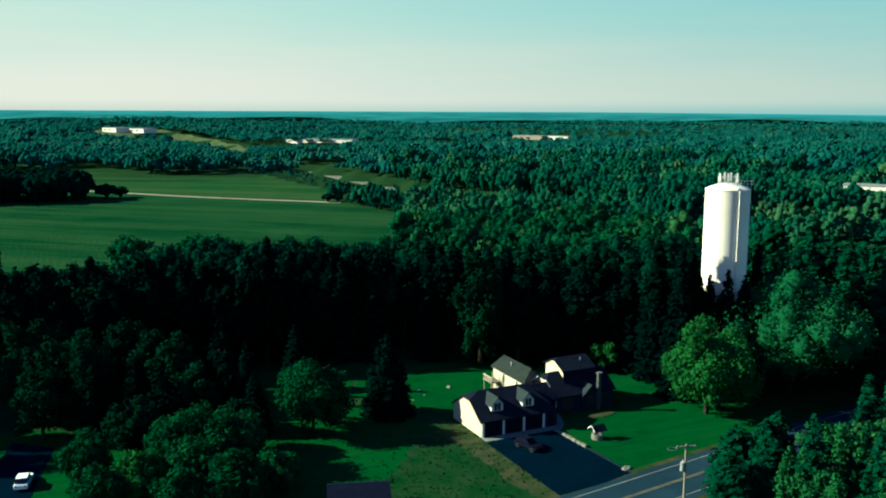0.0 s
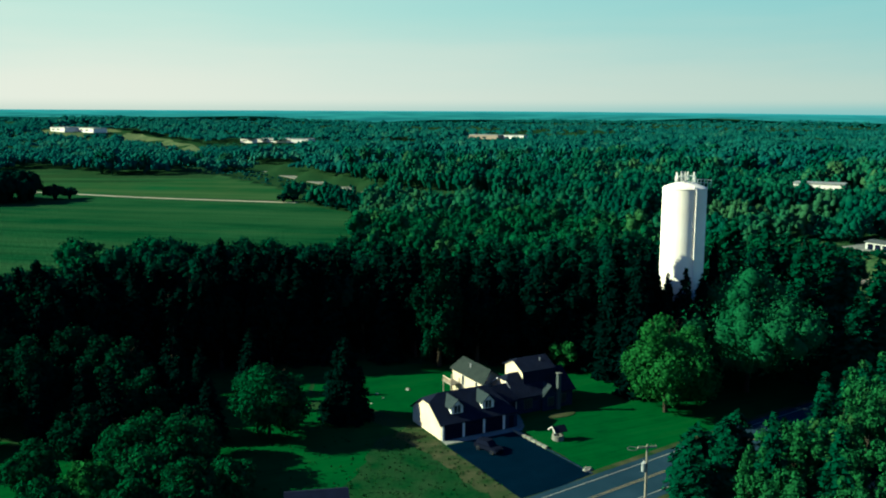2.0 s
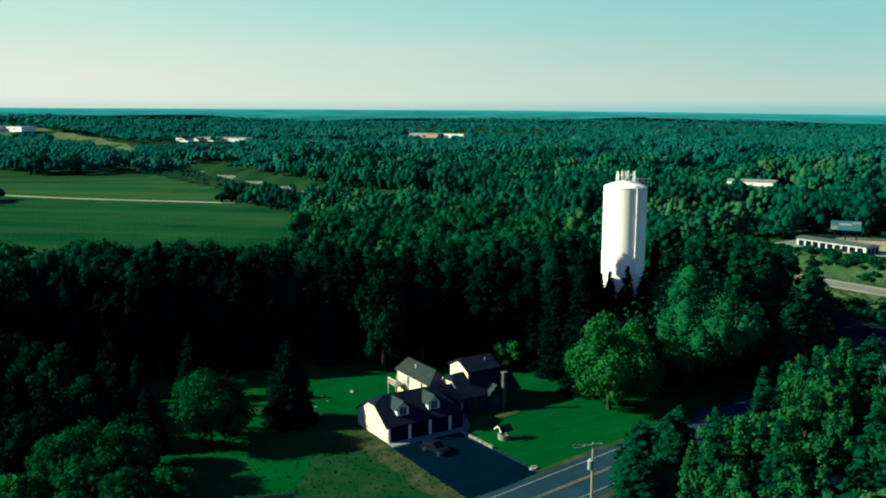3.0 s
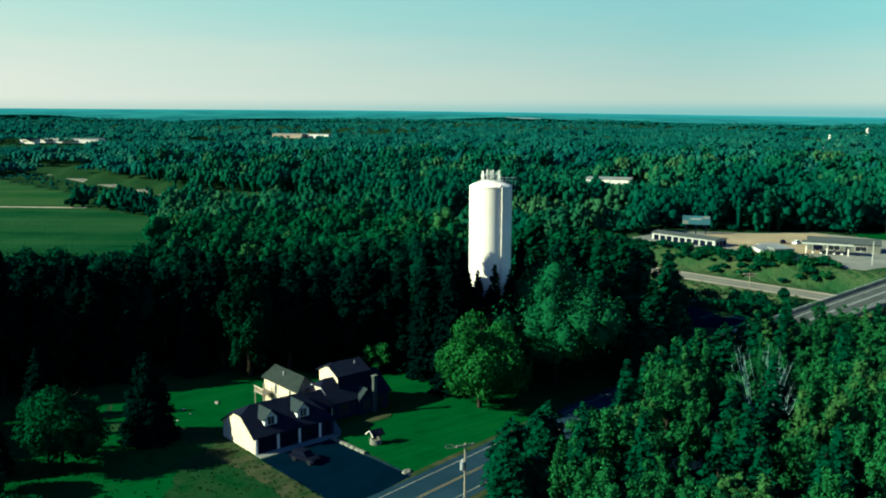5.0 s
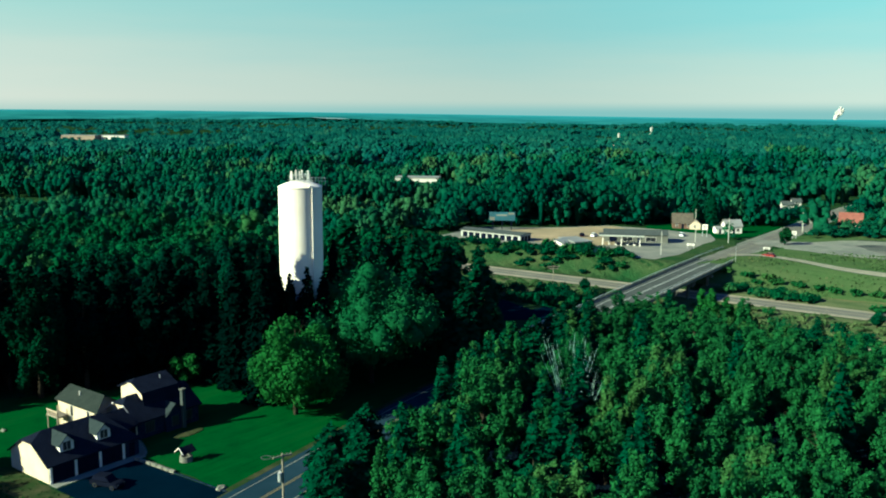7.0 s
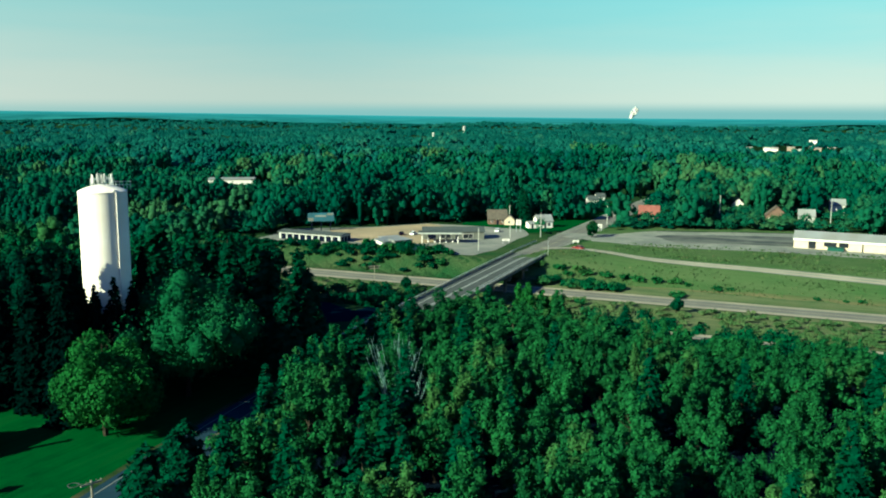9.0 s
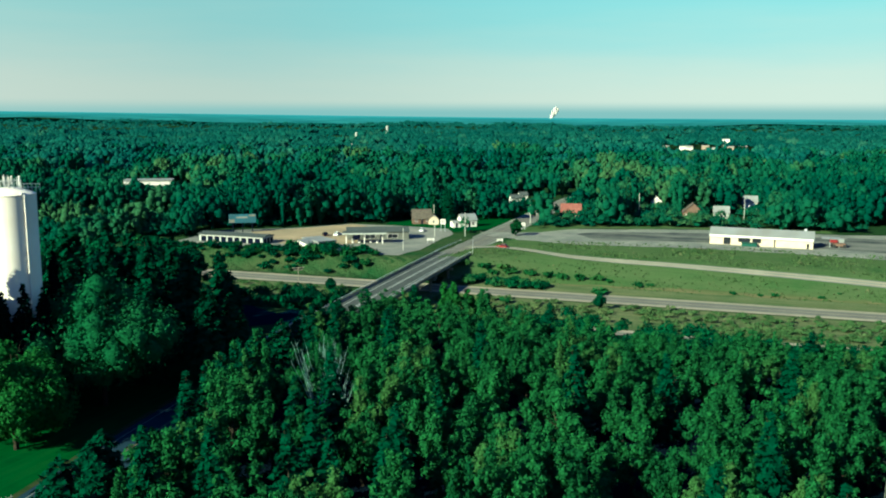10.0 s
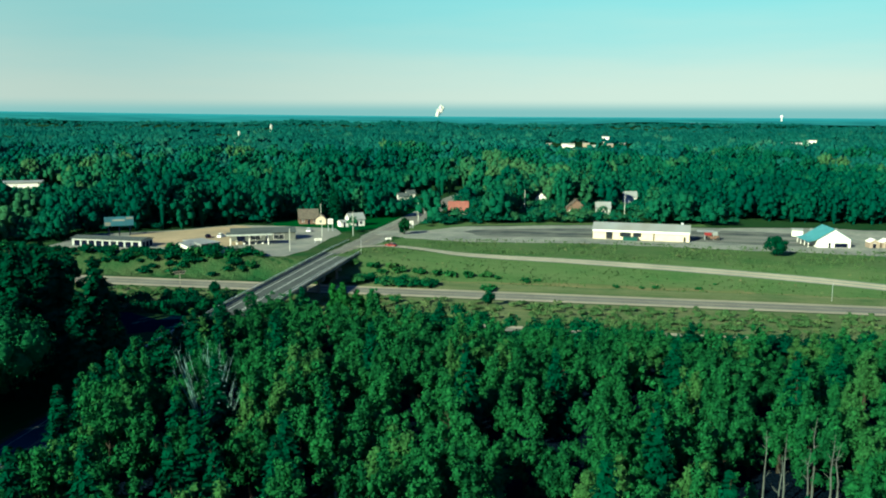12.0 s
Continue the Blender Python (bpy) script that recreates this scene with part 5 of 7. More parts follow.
# buildings that stand in openings of the woods: place, half width and the clear depth on their open side
OPENINGS = [(282, 273, 9, 34), (363.9, 236.4, 2, 30), (380.2, 191.0, 2, 30), (275, 295, 8, 30), (370, 317, 9, 40), (343, 260, 6, 40), (385, 218, 5, 44), (396, 208, 4, 46), (428, 211, 4, 60), (404, 250, 4, 60), (473, 176, 3, 50), (399, 334, 7, 40),
            (272, 552, 24, 130), (1000, 545, 52, 220), (1240, 375, 36, 150), (1356, 370, 30, 130), (960, 640, 20, 90), (870, 1090, 40, 120), (1058, 1205, 8, 60), (-500, 1400, 46, 130), (-196, 1256, 60, 120), (195, 1690, 62, 260), (224, 580, 22, 40)]


def in_opening(x, y, before=False):
    r, a = np.hypot(x, y), np.arctan2(x, y)
    hit = np.zeros(np.shape(x), bool)
    for ox, oy, half, depth in OPENINGS:
        ro, ao = math.hypot(ox, oy), math.atan2(ox, oy)
        near, far = (ro - depth, ro - 9) if before else (ro - 9, ro + 14)
        hit |= (np.abs(a - ao) * ro < half + 6.0) & (r > near) & (r < far)
    return hit


def open_to_trees(xy):
    x, y = xy[:, 0], xy[:, 1]
    keep = np.ones(len(xy), bool)
    for poly in CLEAR:
        keep &= ~inside(x, y, poly)
    for poly in (GAS_LOT, BACK_LOT, YARDS, BARN_YARD):
        for ox, oy in ((5, 0), (-5, 0), (0, 5), (0, -5)):
            keep &= ~inside(x + ox, y + oy, poly)
    keep &= (off_line(x, y, ROAD) > 10) & (off_line(x, y, FARM_TRACK) > 14)
    dx, dy = x - HW_O[0], y - HW_O[1]
    s, a = HW_N[0] * dx + HW_N[1] * dy, HW_D[0] * dx + HW_D[1] * dy
    lo = np.where(a < -200, -17.0, np.where(a < -52, -13.0, -62.0))
    keep &= ~((a > 62) & (s < 0) & (x > 60))
    keep &= ~in_opening(x, y)
    keep &= ~((s > lo) & (s < np.where(a > 70, 60.0, np.where(a < -200, 15.0, np.where(a < -60, 11.0, 24.0)))) & (a > -640))
    return xy[keep]


near_xy = open_to_trees(scatter(21, 120, 330, 6.0))
gone = np.array(placed + [np.array(p[:2]) for p in TANK_TREES])
near_xy = near_xy[np.array([np.min(np.hypot(*(gone - p).T)) > 3.8 for p in near_xy])]
g = np.random.default_rng(31)
# the dark old wood in front, its sunlit tops put into the leaf colour, and the lighter young growth that follows it
# towards the highway
deep = np.hypot(near_xy[:, 0], near_xy[:, 1]) + 9 * np.sin(near_xy[:, 0] / 17) + 7 * np.sin(near_xy[:, 1] / 11 + near_xy[:, 0] / 29) < np.where(near_xy[:, 0] > 60, 205, 222)
old_xy, young_xy = near_xy[deep], near_xy[~deep]
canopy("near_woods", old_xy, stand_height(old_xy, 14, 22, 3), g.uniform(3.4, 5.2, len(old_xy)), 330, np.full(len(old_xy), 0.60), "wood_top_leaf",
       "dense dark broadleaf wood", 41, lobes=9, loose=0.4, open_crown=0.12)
canopy("lighter_woods", young_xy, stand_height(young_xy, 11, 20, 3), g.uniform(2.9, 4.9, len(young_xy)), 320, np.full(len(young_xy), 0.52), "side_leaf",
       "mixed green wood with slender crowns", 40, lobes=10, loose=0.45, open_crown=0.14, heap=(0.22, 0.40))
AZ0, AZ1 = -32.0, 84.0
mid_xy = thinned(open_to_trees(scatter(22, 330, 480, 6.9, AZ0, AZ1)), 71, 0.9)
canopy("middle_woods", mid_xy, stand_height(mid_xy, 9, 20, 4), g.uniform(3.4, 6.4, len(mid_xy)), 190, np.full(len(mid_xy), 0.60), "far_leaf", "unbroken green woods beyond the highway", 42, lobes=18, low=-0.85, loose=0.5, open_crown=0.26, heap=(0.18, 0.36), crown=1.6)
under_xy = open_to_trees(scatter(29, 318, 490, 5.4, AZ0, AZ1))
canopy("understorey", under_xy, g.uniform(2.5, 7.5, len(under_xy)), g.uniform(2.2, 3.8, len(under_xy)), 60, np.full(len(under_xy), 0.55), "far_leaf", "bushes and saplings filling the foot of the woods", 53, lobes=4, shape="cap", loose=0.5, open_crown=0.3, heap=(0.4, 0.65), low=-0.2, core=False)
back_xy = thinned(open_to_trees(scatter(28, 480, 700, 7.6, AZ0, AZ1)), 74, 0.88)
canopy("farther_woods", back_xy, stand_height(back_xy, 8, 20, 4), g.uniform(3.8, 7.0, len(back_xy)), 36, np.full(len(back_xy), 0.8), "far_leaf", "green woods behind the first trees", 51, lobes=6, low=-0.2, loose=0.5, open_crown=0.12, heap=(0.22, 0.42))
gv = np.random.default_rng(83)
middle = scatter(84, 465, 900, 60.0, AZ0, AZ1)
grove = np.concatenate([c + gv.normal(size=(int(gv.integers(2, 8)), 2)) * (14.0, 8.0) for c in middle])
grove = open_to_trees(grove)
grove_h = stand_height(grove, 19, 25, 7)
grove, grove_h = grove[grove_h > 17], 0.92 * grove_h[grove_h > 17]
canopy("tall_groves", grove, grove_h, gv.uniform(4.0, 7.2, len(grove)), 70, np.full(len(grove), 0.8), "far_leaf", "clumps of taller trees rising from the woods", 85, lobes=16, loose=0.5, open_crown=0.12, heap=(0.18, 0.36))
half_xy = thinned(open_to_trees(scatter(25, 700, 1060, 8.8, AZ0, AZ1)), 72, 0.86)
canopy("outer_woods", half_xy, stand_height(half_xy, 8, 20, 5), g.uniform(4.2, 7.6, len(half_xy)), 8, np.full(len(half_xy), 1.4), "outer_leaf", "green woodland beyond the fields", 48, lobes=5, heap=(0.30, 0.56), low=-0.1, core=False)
far_xy = thinned(open_to_trees(scatter(23, 1060, 1700, 13.0, AZ0, AZ1)), 73, 0.88)
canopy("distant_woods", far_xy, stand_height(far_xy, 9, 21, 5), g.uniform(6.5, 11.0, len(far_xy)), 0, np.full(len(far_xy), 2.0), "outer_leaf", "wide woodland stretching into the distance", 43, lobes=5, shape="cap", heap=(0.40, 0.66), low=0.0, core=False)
hor_xy = scatter(24, 1700, 3100, 29.0, AZ0, AZ1)
keep = np.ones(len(hor_xy), bool)
for poly in CLEAR[-4:-1]:
    keep &= ~inside(hor_xy[:, 0], hor_xy[:, 1], poly)
hor_xy = hor_xy[keep & ~in_opening(hor_xy[:, 0], hor_xy[:, 1]) & (g.uniform(size=len(hor_xy)) < 0.93)]
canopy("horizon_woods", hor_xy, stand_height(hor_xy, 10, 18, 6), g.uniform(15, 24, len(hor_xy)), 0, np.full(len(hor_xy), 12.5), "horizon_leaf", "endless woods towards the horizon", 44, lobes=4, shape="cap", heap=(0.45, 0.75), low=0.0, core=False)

scrub_xy = open_to_trees(scatter(33, 340, 1250, 5.4, AZ0, AZ1))
scrub_xy = scrub_xy[in_opening(scrub_xy[:, 0], scrub_xy[:, 1], True)]
canopy("opening_scrub", scrub_xy, g.uniform(1.8, 4.6, len(scrub_xy)), g.uniform(2.2, 3.6, len(scrub_xy)), 24, np.full(len(scrub_xy), 0.6), "far_leaf", "low scrub before the houses among the woods", 52, lobes=3, shape="cap", loose=0.45, open_crown=0.3, heap=(0.45, 0.7), core=False)

# a dark copse in the fields
cg = np.random.default_rng(61)
copse = np.stack([cg.uniform(-335, -205, 150), cg.uniform(470, 532, 150)], 1)
copse = copse[((copse[:, 0] + 270) / 64) ** 2 + ((copse[:, 1] - 500) / 30) ** 2 < 1]
lone = np.array([(-199.0, 513.0), (-193.0, 519.0), (-66.0, 497.0), (-61.0, 500.0), (-52.0, 492.0), (-44.0, 480.0), (-36.0, 470.0)])
copse_h = np.concatenate([cg.uniform(14, 19, len(copse)), np.array((9.0, 7.0, 5.0, 4.0, 4.5, 4.0, 4.5))])
copse = np.concatenate([copse, lone])
canopy("field_copse", copse, copse_h, cg.uniform(5, 8, len(copse)), 130, np.full(len(copse), 0.8), "forest_leaf", "dark clump of trees standing in the fields", 62, lobes=16)


# ---- house ----
HOUSE = Matrix.Translation((6.1, 129.8, 0)) @ Matrix.Rotation(math.atan2(0.425, 0.905), 4, "Z")


def slab_roof(bm, corners, thick=0.18):
    """A roof plane of some thickness from its corners."""
    return prism(bm, corners, (0, 0, -thick))


def window(parent, x0, x1, z0, z1, y, name="window", out=-1, axis="x", frame_mat="white_paint", bars=1):
    """A framed pane in a wall. axis x: in a wall along x at y; axis y: in a wall along y, where y names its x."""
    def b(a0, a1, d0, d1, c0, c1):
        return boxed(a0, a1, min(d0, d1), max(d0, d1), c0, c1) if axis == "x" else boxed(min(d0, d1), max(d0, d1), a0, a1, c0, c1)
    fr = part(name, b(x0 - 0.08, x1 + 0.08, y + out * 0.02, y + out * 0.07, z0 - 0.08, z1 + 0.08), frame_mat, parent)
    n = bars + 1
    w = (x1 - x0) / n
    for k in range(n):
        part("pane", b(x0 + k * w + 0.04, x0 + (k + 1) * w - 0.04, y + out * 0.06, y + out * 0.09, z0, z1), "glass", fr)
    return fr


house = thing("house", HOUSE, "cream-sided family house with dark shingle roofs and a triple garage", "house")
# garage wing: gables to the sides, hip-clipped
GW, GD, GE, GR = 13.8, 10.0, 2.7, 6.0
pts = [(0, 0.0, 0), (0, GD, 0), (0, GD, GE), (0, 6.4, 5.05), (0, 3.6, 5.05), (0, 0, GE)]
part("garage_wall", prism(bmesh.new(), pts, (10.4, 0, 0)), "siding", house)
part("garage_end_wall", boxed(10.4, GW, 0, GD, 0, GE - 0.2), "siding", house)
bm = bmesh.new()
o = 0.35
slab_roof(bm, [(-o, -o, GE - 0.12), (GW + 0.2, -o, GE - 0.12), (11.0, 5.0, GR), (2.0, 5.0, GR), (-o, 3.6, 5.08)])
slab_roof(bm, [(-o, GD + o, GE - 0.12), (GW + 0.2, GD + o, GE - 0.12), (11.0, 5.0, GR), (2.0, 5.0, GR), (-o, 6.4, 5.08)])
slab_roof(bm, [(-o, 3.6, 5.08), (2.0, 5.0, GR), (-o, 6.4, 5.08)])
slab_roof(bm, [(GW + 0.2, -o, GE - 0.12), (11.0, 5.0, GR), (GW + 0.2, GD + o, GE - 0.12)])
part("garage_roof", bm, "roof_dark", house)
part("front_facing", boxed(0.05, GW, -0.12, -0.01, 0, GE - 0.15), "stone", house)
for k, u in enumerate((0.55, 4.25, 7.95)):
    d = part("garage_door", boxed(u, u + 2.9, -0.19, -0.13, 0.02, 2.3), "door", house)
    for j in range(4):
        part("door_panel", boxed(u + 0.06, u + 2.84, -0.215, -0.192, 0.06 + j * 0.56, 0.56 + j * 0.56, bevel=0.01), "door", d)
for u in (0.18, 3.82, 7.52, 11.2):
    part("white_post", boxed(u - 0.14, u + 0.2, -0.26, -0.125, 0, 2.45), "white_paint", house)
part("side_entry_door", boxed(12.2, 13.1, -0.18, -0.125, 0.02, 2.1), "door", house)
for u in (2.35, 8.0):
    bm = bmesh.new()
    w, f, e, r = 2.1, 1.15, 4.75, 5.75
    prism(bm, [(u, f, 3.2), (u + w, f, 3.2), (u + w, f, e), (u + w / 2, f, r), (u, f, e)], (0, 3.2, 0))
    dm = part("dormer", bm, "white_paint", house)
    bm = bmesh.new()
    slab_roof(bm, [(u - 0.3, f - 0.3, e - 0.26), (u + w / 2, f - 0.3, r + 0.1), (u + w / 2, 4.8, r + 0.1), (u - 0.3, 4.0, e - 0.26)], 0.12)
    slab_roof(bm, [(u + w + 0.3, f - 0.3, e - 0.26), (u + w / 2, f - 0.3, r + 0.1), (u + w / 2, 4.8, r + 0.1), (u + w + 0.3, 4.0, e - 0.26)], 0.12)
    part("dormer_roof", bm, "dormer_shingle", dm)
    window(dm, u + 0.45, u + w - 0.45, 3.65, 4.85, f, "dormer_window")
# rear wing, ridge running back
part("rear_wall", prism(bmesh.new(), [(13.3, 12.4, 0), (18.2, 12.4, 0), (18.2, 12.4, 4.5), (15.75, 12.4, 6.0), (13.3, 12.4, 4.5)], (0, 8.4, 0)), "siding", house)
bm = bmesh.new()
slab_roof(bm, [(12.95, 9.2, 4.42), (15.75, 11.4, 6.14), (15.75, 21.2, 6.14), (12.95, 21.2, 4.42)])
slab_roof(bm, [(18.5, 11.4, 4.42), (15.75, 11.4, 6.14), (15.75, 21.2, 6.14), (18.5, 21.2, 4.42)])
part("rear_roof", bm, "roof_grey", house)
part("rear_side_wall", boxed(13.3, 13.5, 9.4, 12.4, 0, 4.4), "siding", house)
for v in (16.4, 11.7):
    window(house, v, v + 0.8, 2.3, 4.0, 13.3, "side_window", -1, "y", "white_paint", 0)
part("vent_pipe", rod(bmesh.new(), (14.6, 16.5, 5.0), (14.6, 16.5, 6.1), 0.09), "white_paint", house)
# main block: clipped gable to the side, taller block behind
gable = [(4.6, 0), (13.1, 0), (13.1, 3.1), (9.95, 5.15), (7.45, 5.15), (4.6, 3.1)]
part("main_wall", prism(bmesh.new(), [(16.75, v, z) for v, z in gable], (11.4, 0, 0)), "stone", house)
part("gable_wall", prism(bmesh.new(), [(16.6, v, z) for v, z in gable], (0.145, 0, 0)), "siding", house)
window(house, 7.2, 7.9, 4.0, 4.9, 16.6, "gable_window", -1, "y", "white_paint", 0)
bm = bmesh.new()
slab_roof(bm, [(16.3, 4.1, 2.95), (28.6, 4.1, 2.95), (28.6, 8.7, 6.05), (17.8, 8.7, 6.05), (16.3, 7.45, 5.21)])
slab_roof(bm, [(16.3, 13.4, 2.95), (28.6, 13.4, 2.95), (28.6, 8.7, 6.05), (17.8, 8.7, 6.05), (16.3, 9.95, 5.22)])
slab_roof(bm, [(16.3, 7.45, 5.21), (17.8, 8.7, 6.05), (16.3, 9.95, 5.22)])
part("main_roof", bm, "roof_dark", house)
for v0, z0, v1, z1 in ((4.05, 2.95, 7.45, 5.23), (13.45, 2.95, 9.95, 5.23)):
    part("rake_board", prism(bmesh.new(), [(16.29, v0, z0), (16.29, v0, z0 - 0.26), (16.29, v1, z1 - 0.26), (16.29, v1, z1)], (-0.1, 0, 0)), "white_paint", house)
upper = [(7.3, 4.0), (12.9, 4.0), (12.9, 6.45), (10.8, 7.55), (9.6, 7.55), (7.3, 6.45)]
part("upper_wall", prism(bmesh.new(), [(19.6, v, z) for v, z in upper], (6.2, 0, 0)), "siding", house)
bm = bmesh.new()
slab_roof(bm, [(19.3, 6.95, 6.38), (26.2, 6.95, 6.38), (26.2, 10.2, 8.0), (20.4, 10.2, 8.0), (19.3, 9.55, 7.68)])
slab_roof(bm, [(19.3, 13.45, 6.38), (26.2, 13.45, 6.38), (26.2, 10.2, 8.0), (20.4, 10.2, 8.0), (19.3, 10.85, 7.68)])
slab_roof(bm, [(19.3, 9.55, 7.68), (20.4, 10.2, 8.0), (19.3, 10.85, 7.68)])
slab_roof(bm, [(19.3, 6.95, 6.38), (26.2, 6.95, 6.38), (26.2, 6.3, 4.35), (19.3, 6.3, 4.35)])
part("upper_roof", bm, "roof_dark", house)
part("vent_pipe", rod(bmesh.new(), (24.2, 9.0, 6.9), (24.2, 9.0, 7.9), 0.09), "steel", house)
# front gable bay with chimney
part("bay_wall", prism(bmesh.new(), [(21.6, 4.0, 0), (24.8, 4.0, 0), (24.8, 4.0, 2.7), (23.2, 4.0, 4.15), (21.6, 4.0, 2.7)], (0, 1.2, 0)), "stone", house)
bm = bmesh.new()
slab_roof(bm, [(21.25, 3.7, 2.5), (23.2, 3.7, 4.4), (23.2, 7.45, 4.45), (21.25, 4.3, 2.9)], 0.12)
slab_roof(bm, [(25.15, 3.7, 2.5), (23.2, 3.7, 4.4), (23.2, 7.45, 4.45), (25.15, 4.3, 2.9)], 0.12)
part("bay_roof", bm, "dormer_shingle", house)
ch = part("chimney", boxed(24.35, 24.95, 3.5, 4.1, 0, 6.3, bevel=0.03), "dormer_roof", house)
part("chimney_cap", boxed(24.2, 25.1, 3.4, 4.2, 6.3, 6.45), "concrete", ch)
# front window frames greyed to carry the wall's shade
window(house, 22.6, 23.8, 0.8, 2.3, 4.0, "bay_window", -1, "x", "dormer_roof", 1)
window(house, 18.2, 19.8, 0.8, 2.4, 4.6, "front_window", -1, "x", "dormer_roof", 2)
window(house, 25.0, 26.8, 0.8, 2.3, 4.6, "front_window", -1, "x", "dormer_roof", 1)
part("front_door", boxed(16.0, 16.95, 4.75, 4.85, 0.05, 2.1), "door", house)
part("entry_wall", boxed(13.9, 16.5, 4.85, 8.3, 0, 2.5), "stone", house)
part("entry_roof", slab_roof(bmesh.new(), [(13.7, 4.2, 2.55), (16.45, 4.2, 2.55), (16.45, 8.6, 3.2), (13.7, 8.6, 3.2)]), "roof_dark", house)
bm = bmesh.new()
slab_roof(bm, [(10.6, 2.4, 2.75), (16.4, 3.9, 2.9), (16.4, 7.2, 5.0), (11.0, 6.2, 5.0)])
slab_roof(bm, [(10.6, 10.2, 2.9), (16.4, 10.6, 2.9), (16.4, 7.2, 5.0), (11.0, 6.2, 5.0)])
part("link_roof", bm, "roof_dark", house)
# deck at the back
deck_ob = thing("wooden_deck", HOUSE, "small raised wooden deck with cream railing behind the house", "deck")
part("platform", boxed(11.2, 13.2, 17.6, 20.8, 2.2, 2.4), "pole_wood", deck_ob)
for u, v in ((11.35, 17.8), (11.35, 20.6), (13.0, 17.8), (13.0, 20.6)):
    part("deck_post", boxed(u - 0.08, u + 0.08, v - 0.08, v + 0.08, 0, 3.3), "pole_wood", deck_ob)
part("railing", boxed(11.25, 11.33, 17.6, 20.8, 3.15, 3.28), "siding", deck_ob)
for k in range(16):
    v = 17.8 + k * 0.187
    part("baluster", boxed(11.27, 11.31, v - 0.02, v + 0.02, 2.4, 3.15), "siding", deck_ob)

apron = thing("garage_apron", HOUSE, "pale concrete apron before the garage doors", "pavement")
apron["kind"] = "structure"
for k in range(5):
    part("concrete_slab", boxed(-0.1 + k * 2.78, 2.66 + k * 2.78, -1.9, -0.28, -0.05, 0.085, bevel=0.01), "apron_concrete", apron)
walkp = thing("garden_path", HOUSE, "pale curved concrete path to the front door", "path")
walkp["kind"] = "structure"
for k in range(8):
    f = k / 7
    u, v = 13.6 + 2.6 * f, -0.9 + 5.0 * f ** 1.4
    part("path_slab", boxed(u - 0.7, u + 0.7, v - 0.36, v + 0.36, -0.03, 0.09, bevel=0.02), "apron_concrete", walkp)
wall_m = thing("driveway_wall", Matrix(), "row of low pale stone blocks beside the driveway", "retaining wall")
for k in range(7):
    f = k / 6
    a = Vector((18.0, 133.2, 0)).lerp(Vector((21.6, 126.4, 0)), f)
    bmk = boxed(-0.55, 0.55, -0.22, 0.22, -0.05, 0.42 - 0.03 * (k % 3), bevel=0.05)
    bmesh.ops.transform(bmk, matrix=Matrix.Translation(a) @ Matrix.Rotation(radians(-62), 4, "Z"), verts=bmk.verts)
    part("stone_block", bmk, "stone_white", wall_m)
edge = thing("driveway_edge", Matrix(), "thin dark stone edging along the driveway", "edging")
for k in range(8):
    a = Vector((21.9, 125.9, 0)).lerp(Vector((26.5, 117.0, 0)), k / 7)
    bmk = boxed(-0.62, 0.62, -0.09, 0.09, -0.03, 0.12)
    bmesh.ops.transform(bmk, matrix=Matrix.Translation(a) @ Matrix.Rotation(radians(-62.7), 4, "Z"), verts=bmk.verts)
    part("edging_stone", bmk, "stone", edge)

# garden things
well = thing("wishing_well", at(24.2, 129.6, 25), "stone wishing well with a small gabled wooden roof on the lawn", "wishing well")
part("stone_ring", spun(bmesh.new(), [(0.95, 0.0), (0.92, 0.85), (0.72, 0.88), (0.72, 0.5), (0.0, 0.5)], 18), "stone_white", well)
for x in (-0.78, 0.78):
    part("post", boxed(x - 0.07, x + 0.07, -0.07, 0.07, 0.5, 1.95), "pole_wood", well)
bm = bmesh.new()
slab_roof(bm, [(-1.15, -0.95, 1.55), (1.15, -0.95, 1.55), (1.15, 0, 2.35), (-1.15, 0, 2.35)], 0.08)
slab_roof(bm, [(-1.15, 0.95, 1.55), (1.15, 0.95, 1.55), (1.15, 0, 2.35), (-1.15, 0, 2.35)], 0.08)
part("well_roof", bm, "roof_dark", well)
for sgn in (-1, 1):
    part("barge_board", prism(bmesh.new(), [(-1.18, 0.98 * sgn, 1.46), (-1.18, 0.98 * sgn, 1.62), (-1.18, 0, 2.42), (-1.18, 0, 2.26)], (-0.06, 0, 0)), "white_paint", well)
part("crank", rod(bmesh.new(), (-0.9, 0, 1.35), (0.95, 0, 1.35), 0.06, 0.06, 8), "pole_wood", well)
for k, (x, y, s) in enumerate(((-4.4, 153.0, 0.35), (-3.2, 150.5, 0.3), (1.2, 155.2, 0.5), (-5.2, 147.8, 0.3), (26.3, 117.9, 0.7))):
    rk = np.random.default_rng(700 + k)
    bm = bmesh.new()
    bmesh.ops.create_icosphere(bm, subdivisions=2, radius=s)
    for v in bm.verts:
        v.co = Vector((v.co.x * 1.2, v.co.y * 0.8, v.co.z * 0.6)) * (1 + 0.16 * rk.normal())
    ob = part("boulder", bm, "stone_white", None)
    ob.matrix_basis = at(x, y, k * 50)
    tagged(ob, "pale rough boulder lying in the grass", "boulder", "boulders on the lawn")
ob = part("garden_bed", spun(bmesh.new(), [(1.9, 0.0), (1.8, 0.12), (1.2, 0.16), (0.0, 0.18)], 20), "dry_edge", None)
ob.matrix_basis = at(26.8, 140.6, 25) @ Matrix.Diagonal((1.5, 0.6, 1, 1))
tagged(ob, "long tan planting bed on the lawn", "garden bed")
